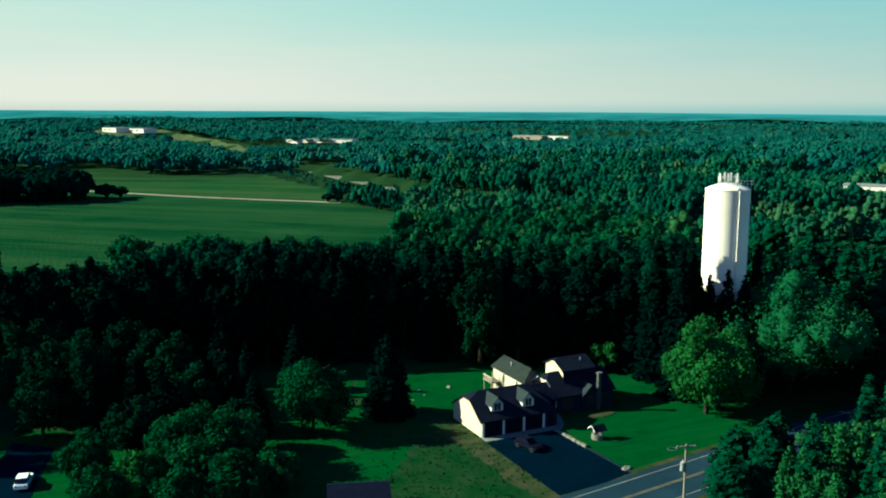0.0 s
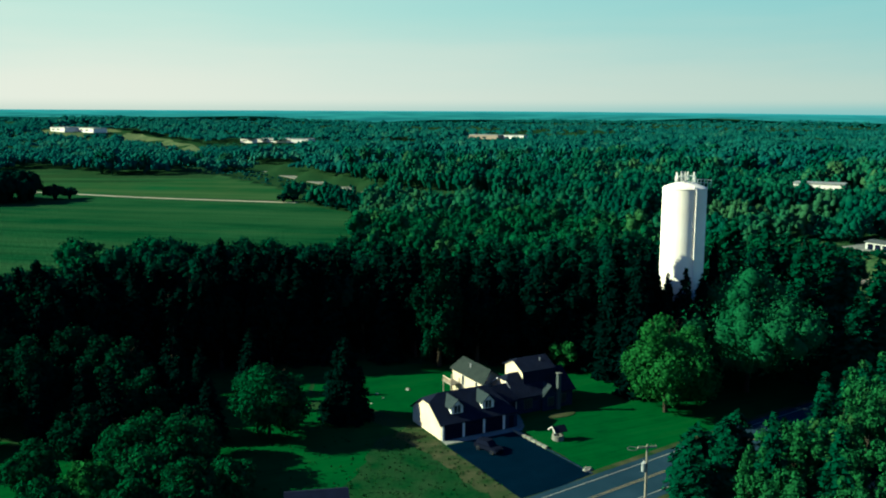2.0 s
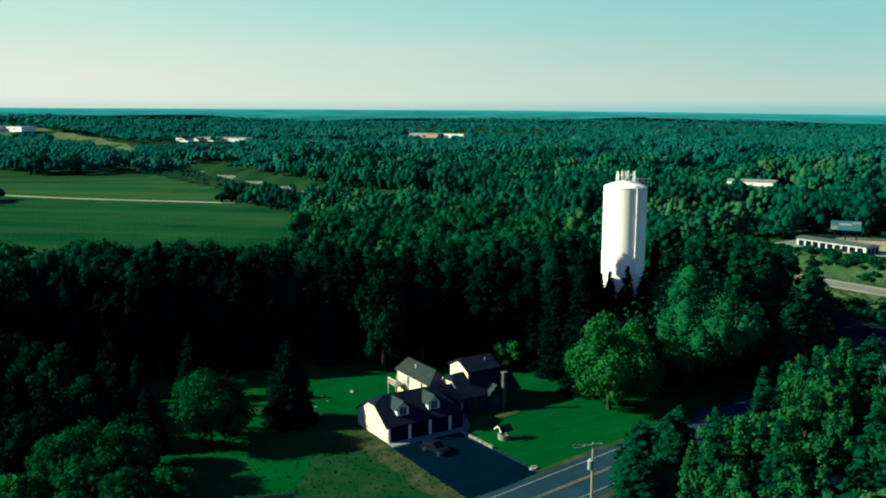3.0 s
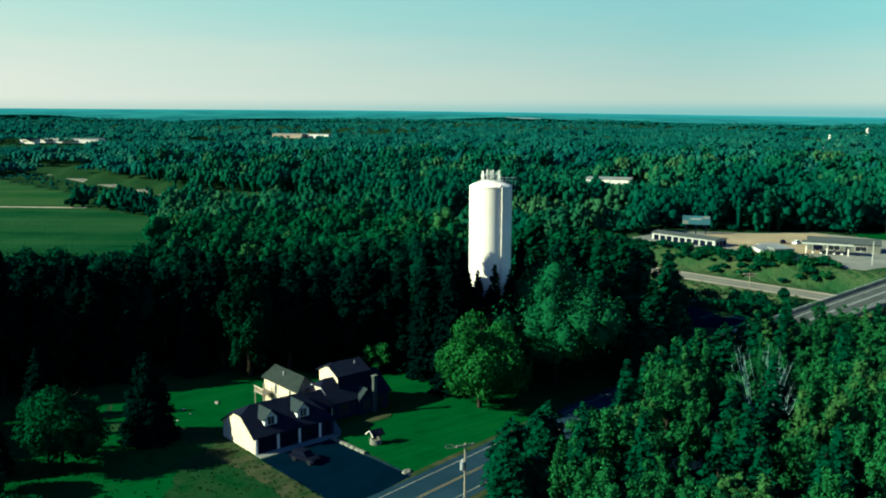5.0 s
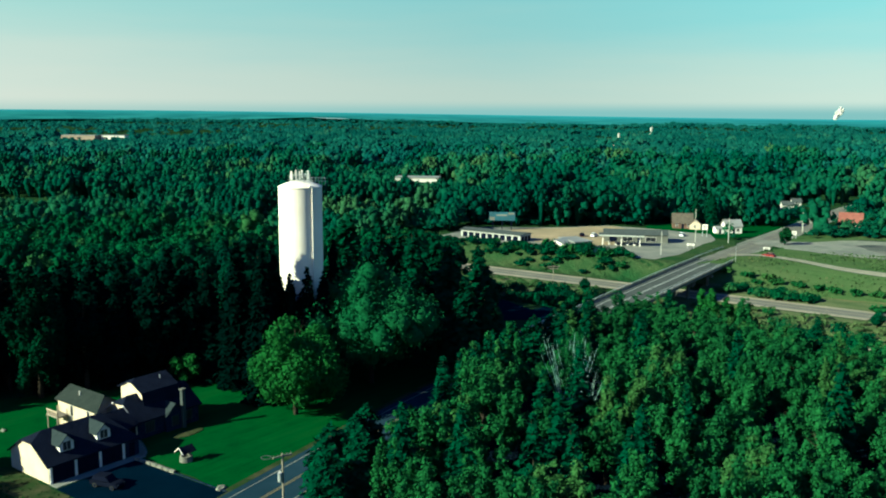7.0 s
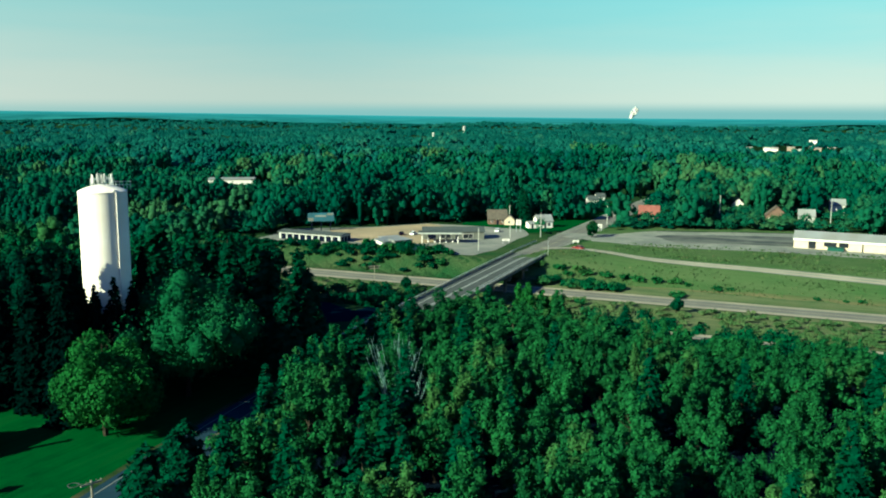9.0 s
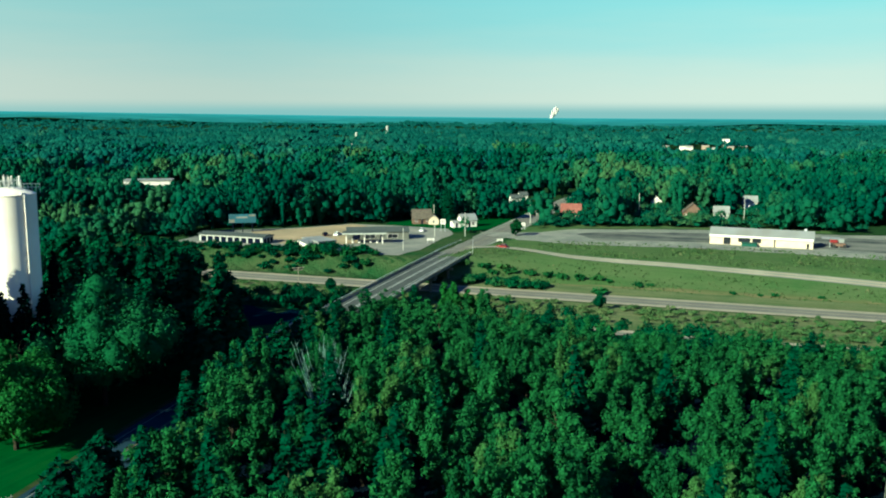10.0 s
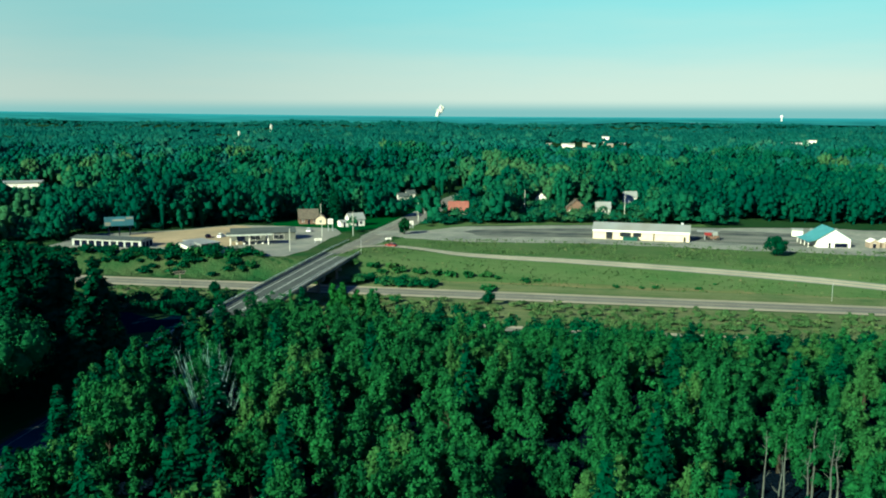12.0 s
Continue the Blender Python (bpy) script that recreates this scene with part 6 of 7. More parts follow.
ob = part("stone_ring", spun(bmesh.new(), [(0.80, 0.0), (0.80, 0.10), (0.66, 0.10), (0.66, 0.0)], 18), "dormer_roof", None)
ob.matrix_basis = at(34.8, 125.4)
tagged(ob, "low ring of pale stones in the lawn", "fire ring")


# ---- vehicles ----
def car(m, paint, label, van=0.0):
    ob = thing("car", m, label, "car")
    L, W = 4.6, 1.8
    bm = bmesh.new()
    prof = [(-2.3, 0.35), (2.3, 0.35), (2.3, 0.75), (1.9, 0.92), (1.0, 0.98), (-2.1, 1.0), (-2.3, 0.8)]
    prism(bm, [(x, -W / 2, z) for x, z in prof], (0, W, 0))
    bmesh.ops.bevel(bm, geom=bm.edges[:], offset=0.07, segments=2, affect="EDGES")
    part("body", bm, paint, ob)
    bm = bmesh.new()
    top = [(-1.9 - 0.2 * van, 0.98), (1.05, 0.98), (0.35, 1.48 + 0.2 * van), (-1.45 - 0.5 * van, 1.5 + 0.22 * van)]
    prism(bm, [(x, -0.78, z) for x, z in top], (0, 1.56, 0))
    bmesh.ops.bevel(bm, geom=bm.edges[:], offset=0.08, segments=2, affect="EDGES")
    part("cabin", bm, "door" if paint == "car_dark" else "glass", ob)
    part("car_roof", boxed(-1.4 - 0.4 * van, 0.3, -0.7, 0.7, 1.46 + 0.2 * van, 1.54 + 0.22 * van, bevel=0.03), paint, ob)
    for x in (-1.4, 1.42):
        for y in (-0.82, 0.82):
            bm = rod(bmesh.new(), (x, y - 0.11, 0.33), (x, y + 0.11, 0.33), 0.33, 0.33, 16)
            w = part("wheel", bm, "rubber", ob)
            s = 1 if y > 0 else -1
            part("rim", rod(bmesh.new(), (x, y + s * 0.10, 0.33), (x, y + s * 0.125, 0.33), 0.2, 0.2, 12), "door" if paint == "car_dark" else "steel", w)
    for y in (-0.62, 0.62):
        part("headlight", boxed(2.24, 2.32, y - 0.17, y + 0.17, 0.62, 0.76, bevel=0.02), "glass" if paint == "car_dark" else "white_paint", ob)
        part("tail_light", boxed(-2.33, -2.25, y - 0.15, y + 0.15, 0.66, 0.82, bevel=0.02), "car_red", ob)
    return ob


car(at(13.0, 125.6, -48), "car_dark", "dark glossy car parked on the driveway", 0.6)
car(at(-56.8, 111.8, 105), "car_white", "white car parked on the dark drive", 0.5)
car(at(248.0, 222.5, 100), "car_red", "red car waiting at the end of the ramp")


# ---- water tank ----
tank = thing("water_tower", Matrix.Translation((51.2, 156.1, 0)), "tall white cylindrical standpipe water tank with antennas on its dome", "water tower")
TR = 3.90
prof = [(TR + 0.15, 0.0), (TR + 0.15, 0.4), (TR, 0.45)]
prof += [(TR, z) for z in (0.6, 3.0, 9.0, 15.0, 21.0, 27.0, 33.0, 36.0, 36.6, 36.75)]
prof += [(TR + 0.05, 36.8), (TR + 0.05, 36.92), (TR - 0.08, 37.0)]
for q in (0.9, 0.75, 0.6, 0.45, 0.3, 0.15, 0.0):
    prof.append((TR * q, 37.0 + 1.05 * (1 - q ** 1.7)))
bm = spun(bmesh.new(), prof, 96)
shell = part("tank_shell", bm, "tower_paint", tank)
for f in shell.data.polygons:
    f.use_smooth = f.center.z < 36.7 or f.center.z > 37.02
pa = radians(-78)
part("ladder_pipe", rod(bmesh.new(), ((TR + 0.18) * math.cos(pa), (TR + 0.18) * math.sin(pa), 0.2), ((TR + 0.18) * math.cos(pa), (TR + 0.18) * math.sin(pa), 36.9), 0.13, 0.13, 10), "white_paint", tank)
part("hatch", boxed((TR - 0.3) * math.cos(pa) - 0.35, (TR - 0.3) * math.cos(pa) + 0.35, (TR - 0.3) * math.sin(pa) - 0.35, (TR - 0.3) * math.sin(pa) + 0.35, 36.7, 37.3, bevel=0.05), "white_paint", tank)
rail = part("platform_rail", spun(bmesh.new(), [(1.75, 38.95), (1.83, 38.95), (1.83, 39.03), (1.75, 39.03), (1.75, 38.95)], 24), "steel", tank)
for k in range(16):
    a = k * 2 * math.pi / 16
    part("rail_post", rod(bmesh.new(), (1.79 * math.cos(a), 1.79 * math.sin(a), 37.7), (1.79 * math.cos(a), 1.79 * math.sin(a), 39.0), 0.04, 0.04, 6), "steel", tank)
ra = np.random.default_rng(77)
for k in range(14):
    a = k * 2 * math.pi / 14 + ra.uniform(-0.15, 0.15)
    r1 = 1.6 + ra.uniform(-0.2, 0.2)
    x, y, z = r1 * math.cos(a), r1 * math.sin(a), 38.2
    mast = part("antenna_mast", rod(bmesh.new(), (x, y, 37.5), (x, y, z + ra.uniform(1.0, 1.9)), 0.04, 0.04, 6), "steel", tank)
    if k % 2 == 0:
        c = boxed(-0.07, 0.07, -0.14, 0.14, 0.0, 1.4, bevel=0.02)
        bmesh.ops.transform(c, matrix=Matrix.Translation((x * 1.08, y * 1.08, 38.3)) @ Matrix.Rotation(a, 4, "Z"), verts=c.verts)
        part("panel_antenna", c, "white_paint", mast)
for dz in (0.0, 0.55):
    c = bmesh.new()
    rod(c, (1.4, -1.9, 38.0 + dz), (4.1, -2.1, 37.9 + dz), 0.05, 0.05, 6)
    part("side_rail", c, "steel", tank)
for k in range(5):
    x = 1.6 + 0.6 * k
    part("rail_post", rod(bmesh.new(), (x, -1.95 - 0.03 * k, 37.0), (x, -1.95 - 0.03 * k, 38.55), 0.04, 0.04, 6), "steel", tank)


# ---- poles ----
def utility_pole(x, y, h, label, arms=((0.5, 1.3),), turn=0.0, can=False, z=None, r=0.12):
    ob = thing("utility_pole", Matrix.Translation((x, y, ground_z(x, y) if z is None else z)) @ Matrix.Rotation(radians(turn), 4, "Z"), label, "utility pole", "utility poles")
    part("pole", rod(bmesh.new(), (0, 0, -0.4), (0, 0, h), r * 1.15, r * 0.8, 10), "pale_pole" if r > 0.15 else "pole_wood", ob)
    for dz, w in arms:
        arm = part("crossarm", boxed(-w, w, -0.09, 0.09, h - dz - 0.1, h - dz + 0.1, bevel=0.02), "pole_wood", ob)
        for s in (-0.9, -0.45, 0.45, 0.9):
            part("insulator", rod(bmesh.new(), (s * w, 0, h - dz + 0.1), (s * w, 0, h - dz + 0.32), 0.04, 0.03, 8), "dark_wall", arm)
    if can:
        c = part("transformer", rod(bmesh.new(), (-0.42, -0.1, h - 3.4), (-0.42, -0.1, h - 2.3), 0.27, 0.27, 14), "steel", ob)
        part("bushing", rod(bmesh.new(), (-0.42, -0.1, h - 2.3), (-0.42, -0.1, h - 2.0), 0.06, 0.05, 8), "white_paint", c)
    return ob


utility_pole(30.3, 103.0, 9.6, "weathered wooden pole with crossarm and transformer by the road", ((0.35, 1.25),), 8, True, r=0.15)
utility_pole(104.0, 176.5, 9.0, "tall slim wooden pole at the wood's edge", (), 0, r=0.13)
utility_pole(159.4, 229.7, 8.6, "wooden pole with wide crossarm beside the highway", ((0.3, 2.0), (1.0, 1.5)), -20)
for x, y, h, arms, tn in ((249.9, 260.9, 9.0, ((0.4, 1.3),), 10), (260.2, 253.5, 10.0, ((0.4, 0.6),), 30), (313.4, 262.5, 11.0, ((0.5, 1.2),), 30), (318, 266, 10.5, ((0.5, 1.2),), 30),
                          (96.5, 165.0, 10.5, (), 0), (363.9, 236.4, 13.0, (), 0), (380.2, 191.0, 14.0, ((0.4, 1.3),), 40), (216.0, 243.0, 8.5, (), 0), (344, 283, 9.5, ((0.4, 1.0),), 30), (281, 293, 9, ((0.4, 1.0),), 30)):
    utility_pole(x, y, h, "slender pale utility pole beside the road", arms, tn, r=0.155)
for x, y, h in ((330, 62, 7.0), (228, 219.2, 5.5), (277, 73, 6)):
    t = thing("thin_post", at(x, y), "thin pale metal post", "post")
    part("pole", rod(bmesh.new(), (0, 0, -0.3), (0, 0, h), 0.07, 0.05, 8), "steel", t)


# ---- far-side buildings ----
def shed(name, m, L, W, eave, ridge, wall, roof, label, category, openings=(), over=0.4, ridge_along="x", kinds=("door", "glass")):
    """A gabled building from its front left corner: x along the front, y to the back. openings: (x0, x1, z0, z1, 'door' or 'window') on the front."""
    ob = thing(name, m, label, category)
    bm = bmesh.new()
    if ridge_along == "x":
        prism(bm, [(0, 0, -0.3), (0, W, -0.3), (0, W, eave), (0, W / 2, ridge), (0, 0, eave)], (L, 0, 0))
        part("wall", bm, wall, ob)
        k = (ridge - eave) / (W / 2) * over
        rf = bmesh.new()
        slab_roof(rf, [(-over, -over, eave - k + 0.14), (L + over, -over, eave - k + 0.14), (L + over, W / 2, ridge + 0.14), (-over, W / 2, ridge + 0.14)], 0.14)
        slab_roof(rf, [(-over, W + over, eave - k + 0.14), (L + over, W + over, eave - k + 0.14), (L + over, W / 2, ridge + 0.14), (-over, W / 2, ridge + 0.14)], 0.14)
    else:
        prism(bm, [(0, 0, -0.3), (L, 0, -0.3), (L, 0, eave), (L / 2, 0, ridge), (0, 0, eave)], (0, W, 0))
        part("wall", bm, wall, ob)
        k = (ridge - eave) / (L / 2) * over
        rf = bmesh.new()
        slab_roof(rf, [(-over, -over, eave - k + 0.14), (L / 2, -over, ridge + 0.14), (L / 2, W + over, ridge + 0.14), (-over, W + over, eave - k + 0.14)], 0.14)
        slab_roof(rf, [(L + over, -over, eave - k + 0.14), (L / 2, -over, ridge + 0.14), (L / 2, W + over, ridge + 0.14), (L + over, W + over, eave - k + 0.14)], 0.14)
    part("roof", rf, roof, ob)
    for x0, x1, z0, z1, sort in openings:
        if sort == "door":
            fr = part("door", boxed(x0, x1, -0.06, -0.01, z0, z1), kinds[0], ob)
            part("door_frame", boxed(x0 - 0.12, x1 + 0.12, -0.04, -0.012, z1 + 0.01, z1 + 0.16), "white_paint", fr)
        else:
            window(ob, x0, x1, z0, z1, 0.0)
    return ob


def front(a, b):
    """The pose at a front left corner, with x towards the front right one."""
    return Matrix.Translation((a[0], a[1], 0)) @ Matrix.Rotation(math.atan2(b[1] - a[1], b[0] - a[0]), 4, "Z")


wh = shed("warehouse", front((315, 173.2), (329, 138.6)), 37.4, 11.0, 3.8, 6.2, "siding", "roof_metal", "long low cream warehouse with grey metal roof", "warehouse",
          [(5.2, 7.8, 0.3, 3.0, "door"), (10.6, 15.0, 1.4, 3.2, "door"), (15.8, 19.0, 1.4, 3.2, "door"), (23.6, 24.1, 0, 3.3, "door"), (35.2, 36.0, 0, 2.2, "door")], kinds=("glass", "glass"))
part("parapet", boxed(-0.1, 37.5, -0.5, -0.3, 3.2, 3.9), "white_paint", wh)
part("roof_vent", boxed(34, 35, 6.5, 7.5, 5.2, 6.9, bevel=0.05), "steel", wh)
dm = front((315, 173.2), (329, 138.6)) @ Matrix.Translation((12.0, -2.4, 0))
dump = thing("dumpster", dm, "green steel dumpster standing by the warehouse", "dumpster")
part("bin", prism(bmesh.new(), [(0, 0, 0.15), (0, 1.8, 0.15), (0, 1.9, 1.5), (0, -0.15, 1.3)], (5.6, 0, 0)), "green_paint", dump)
part("lid", boxed(-0.05, 5.65, -0.2, 1.95, 1.5, 1.58), "green_paint", dump)
mach = thing("farm_machine", Matrix.Translation((341, 133.5, 0)) @ Matrix.Rotation(radians(-60), 4, "Z"), "red farm machine with grey cab parked by the warehouse", "machine")
part("body", boxed(-2.2, 2.2, -1.0, 1.0, 0.7, 1.9, bevel=0.12), "brick", mach)
part("cab", boxed(-0.4, 1.6, -1.0, 1.0, 2.1, 3.6, bevel=0.1), "roof_metal", mach)
part("hopper", boxed(-3.4, -0.8, -1.1, 1.1, 2.1, 3.2, bevel=0.1), "car_red", mach)
for x in (-2.0, 1.8):
    for y in (-1.3, 1.3):
        part("wheel", rod(bmesh.new(), (x, y - 0.2, 0.75), (x, y + 0.2, 0.75), 0.75, 0.75, 16), "rubber", mach)
awn = thing("carport", Matrix.Translation((338, 139, 0)) @ Matrix.Rotation(radians(-68), 4, "Z"), "dark open lean-to at the warehouse end", "shelter")
part("shelter_roof", boxed(0, 6.5, 0, 5.5, 3.3, 3.5), "roof_metal", awn)
for x, y in ((6.3, 0.2), (6.3, 5.3), (3.0, 0.2), (3.0, 5.3)):
    part("support", boxed(x - 0.1, x + 0.1, y - 0.1, y + 0.1, 0, 3.3), "steel", awn)

shed("teal_roofed_barn", front((346.5, 95.6), (354.0, 83.6)), 12.2, 14.0, 3.4, 7.2, "white_paint", "roof_teal", "white barn with bright teal sheet roof", "barn",
          [(4.2, 5.0, 0, 2.1, "door"), (6.4, 11.2, 0.3, 1.9, "door")], 0.5, "y")
tp = thing("barn_porch", front((346.5, 95.6), (354.0, 83.6)), "teal-roofed open lean-to beside the barn", "porch")
part("porch_roof", slab_roof(bmesh.new(), [(-3.4, -0.4, 2.45), (-0.42, -0.4, 3.25), (-0.42, 14.2, 3.25), (-3.4, 14.2, 2.45)]), "roof_teal", tp)
for v in (0.2, 4.7, 9.2, 13.6):
    part("porch_post", boxed(-3.2, -3.0, v, v + 0.2, 0, 2.25), "white_paint", tp)
for k, (x, y) in enumerate(((357.5, 79.6), (360.0, 75.6), (362.5, 71.6))):
    shed("storage_hut", front((x, y), (x + 2.0, y - 3.3)), 3.6, 4.5, 2.3, 3.4, "sign_tan", "white_paint", "small tan storage hut for sale", "hut", [(1.2, 2.3, 0, 1.9, "door")], 0.15, "y")
for k, (x, y) in enumerate(((372, 112), (376, 106), (381, 101))):
    shed("white_hut", front((x, y), (x + 1.2, y - 4.0)), 4.2, 3.5, 2.6, 3.3, "white_paint", "roof_metal", "small white hut behind the barn", "hut", (), 0.15)

mot = shed("storage_row", front((174.9, 317.4), (187.0, 291.3)), 28.8, 8.0, 2.9, 3.5, "pale_wall", "dormer_roof", "long low row of storage garages with dark doors", "storage building",
           [(1.0 + 3.05 * k, 3.3 + 3.05 * k, 0.05, 2.3, "door") for k in range(9)], 0.5)
for k in range(3):
    part("end_door", boxed(28.8, 28.86, 0.9 + 2.4 * k, 2.7 + 2.4 * k, 0.05, 2.2), "door", mot)
shed("repair_shed", front((186.5, 274.2), (189.3, 264.6)), 10.0, 6.4, 2.6, 4.0, "white_paint", "roof_metal", "low pale workshop with lit sheet roof", "workshop", [(2.0, 4.4, 0, 2.1, "door"), (6.0, 8.0, 0.8, 2.0, "window")], 0.4, "y")
annex = thing("workshop_annex", front((193.0, 263.8), (200.2, 262.6)), "flat-roofed grey annex beside the workshop", "workshop")
part("wall", boxed(0, 7.3, 0, 13.0, -0.2, 3.3), "dark_wall", annex)
part("roof", boxed(-0.3, 7.6, -0.3, 13.3, 3.3, 3.6), "roof_metal", annex)
for k in range(3):
    part("shutter", boxed(7.3, 7.36, 0.9 + 4.0 * k, 3.9 + 4.0 * k, 0.05, 2.7), "door", annex)
shed("gas_station", front((218.0, 278.0), (237.5, 263.0)), 24.5, 10.0, 3.3, 4.7, "concrete", "dormer_roof", "old service station with worn grey roof", "service station",
           [(2, 5, 0, 2.4, "door"), (7, 11, 0.7, 2.4, "window"), (13, 14.2, 0, 2.2, "door"), (16, 20, 0.7, 2.4, "window")])
can = thing("fuel_canopy", front((209.0, 270.0), (224.0, 258.0)), "worn green-edged canopy over the fuel pumps", "canopy")
part("canopy_roof", boxed(0, 17, 0, 7, 4.0, 4.5, bevel=0.05), "dormer_roof", can)
part("canopy_edge", boxed(-0.1, 17.1, -0.1, -0.02, 3.95, 4.55), "pale_wall", can)
for x in (1.5, 8.5, 15.5):
    for y in (1.5, 7.5):
        part("column", boxed(x - 0.2, x + 0.2, y - 0.2, y + 0.2, 0, 4.0), "white_paint", can)
for k, x in enumerate((4.0, 6.5, 11.0, 13.5)):
    t = thing("fuel_pump", front((209.0, 270.0), (224.0, 258.0)) @ Matrix.Translation((x, 4.0, 0)), "white fuel pump under the canopy", "fuel pump", "fuel pumps")
    part("case", boxed(-0.4, 0.4, -0.3, 0.3, 0.05, 1.7, bevel=0.05), "white_paint", t)
    part("display", boxed(-0.28, 0.28, -0.32, -0.302, 1.0, 1.5), "glass", t)
for k, (x, y, tn) in enumerate(((224, 292, 30), (229, 288, 20), (219.5, 294.5, 60), (258, 277, 40))):
    car(at(x, y, tn), ("car_white", "car_dark", "car_dark", "car_white")[k], ("white car parked at the station", "dark car parked at the station", "dark pickup-like car at the station", "white car by the road")[k], 0.4)

bb = thing("billboard", Matrix.Translation((200.5, 326.5, 0)) @ Matrix.Rotation(radians(-33), 4, "Z"), "large blue billboard on dark posts", "billboard")
panel = part("panel", boxed(-5.6, 5.6, -0.2, 0.2, 4.2, 7.9, bevel=0.03), "billboard_blue", bb)
part("picture_block", boxed(2.6, 5.3, -0.24, -0.205, 6.9, 7.7), "stone_white", panel)
part("picture_block", boxed(-5.4, -3.2, -0.24, -0.205, 4.4, 5.8), "stone_white", panel)
part("text_bar", boxed(-2.6, 2.2, -0.24, -0.205, 6.2, 6.9), "line_white", panel)
for x in (-4, 0, 4):
    part("post", boxed(x - 0.2, x + 0.2, 0.2, 0.6, -0.3, 8.0), "door", bb)

H = (("brown_roofed_house", (272.5, 298.2), (281.5, 290.7), 8.6, 8.0, 2.6, 6.4, "brick", "roof_brown", "brown house with brown shingle roof", "x"),
     ("white_cottage", (281.0, 275.0), (288.0, 271.6), 7.0, 6.0, 3.2, 5.6, "white_paint", "roof_metal", "small white cottage by the road", "x"),
     ("white_house", (367.5, 320.0), (375.0, 314.0), 5.8, 6.0, 4.2, 6.0, "white_paint", "dormer_roof", "white two-storey house among trees", "x"),
     ("red_roofed_house", (339.5, 264.5), (345.1, 257.1), 9.4, 8.0, 3.2, 7.0, "brick", "roof_red", "house with a faded red roof among trees", "x"),
     ("brick_house", (382.0, 223.0), (387.6, 214.0), 9.4, 8.0, 3.4, 7.6, "brick", "roof_brown", "brown brick house behind the trees", "y"),
     ("pale_house", (392.0, 212.0), (396.2, 205.2), 7.0, 6.0, 3.4, 6.2, "pale_wall", "roof_metal", "small house with a pale roof behind the trees", "x"),
     ("white_farmhouse", (401.5, 253.0), (405.5, 247.0), 5.6, 6.0, 5.2, 8.0, "white_paint", "roof_grey", "white farmhouse rising above the trees", "y"),
     ("white_roadside_house", (426.0, 213.5), (430.0, 207.0), 6.6, 7.0, 6.2, 9.0, "white_paint", "roof_metal", "tall white house beside a pole", "x"),
     ("grey_house", (470.0, 180.0), (474.0, 172.0), 7.0, 6.0, 3.0, 5.2, "pale_wall", "roof_grey", "low grey house half hidden by trees", "x"),
     ("far_white_house", (395.0, 337.0), (403.0, 331.0), 4.8, 5.0, 3.0, 4.8, "white_paint", "dormer_roof", "white house far along the road", "x"))
for name, a, b, L, W, e, r, wl, rf, label, al in H:
    shed(name, front(a, b), L, W, e, r, wl, rf, label, "house", [(1.2, 2.2, 0.9, 2.2, "window"), (L / 2 - 0.5, L / 2 + 0.5, 0, 2.1, "door"), (L - 2.4, L - 1.2, 0.9, 2.2, "window")], 0.4, al)


shed("cottage_porch", front((277.2, 276.8), (280.6, 275.2)), 3.4, 4.0, 2.1, 2.9, "white_paint", "roof_metal", "low white porch beside the cottage", "porch", [(1.2, 2.1, 0, 1.9, "door")], 0.25)
shed("gabled_wing", front((276.8, 292.2), (280.2, 288.6)), 4.6, 5.0, 2.5, 4.6, "siding", "roof_brown", "small lit gable wing before the tan house", "house", [(1.7, 2.7, 0.8, 2.0, "window")], 0.3, "y")


def sign(m, w, h, z, label, face="white_paint", legs=2):
    ob = thing("road_sign", m, label, "sign")
    pn = part("panel", boxed(-w / 2, w / 2, -0.08, 0.08, z, z + h, bevel=0.02), face, ob)
    part("text_bar", boxed(-w * 0.35, w * 0.35, -0.11, -0.085, z + h * 0.55, z + h * 0.75), "dark_wall", pn)
    part("text_bar", boxed(-w * 0.25, w * 0.25, -0.11, -0.085, z + h * 0.2, z + h * 0.4), "dark_wall", pn)
    for x in ((-w * 0.4, w * 0.4) if legs == 2 else (0,)):
        part("post", boxed(x - 0.09, x + 0.09, 0.08, 0.26, -0.2, z + h * 0.9), "steel", ob)


sign(Matrix.Translation((264.2, 270.4, 0)) @ Matrix.Rotation(radians(-45), 4, "Z"), 2.2, 2.2, 3.2, "square white roadside sign with dark bars on posts")
sign(Matrix.Translation((236.5, 249.5, 0)) @ Matrix.Rotation(radians(-45), 4, "Z"), 2.8, 0.8, 1.2, "low white sign at the lot's edge")
sign(Matrix.Translation((294.0, 250.5, 0)) @ Matrix.Rotation(radians(-45), 4, "Z"), 1.8, 1.6, 1.6, "small white sign beside the road")
sign(Matrix.Translation((258.0, 232.5, 0)) @ Matrix.Rotation(radians(-45), 4, "Z"), 2.4, 0.7, 0.7, "low white sign at the ramp's end")

# shrubs on the banks
shrub_models = [broad_tree("shrub", 800 + k, 2.7, 2.5, 0.05, 26, 330, 0.5, "leaf_mixed", at(232 + 3 * k, 182 - 5 * k), "dense green shrub on the highway bank", category="shrub", group="shrubs along the highway", stems=3) for k in range(3)]
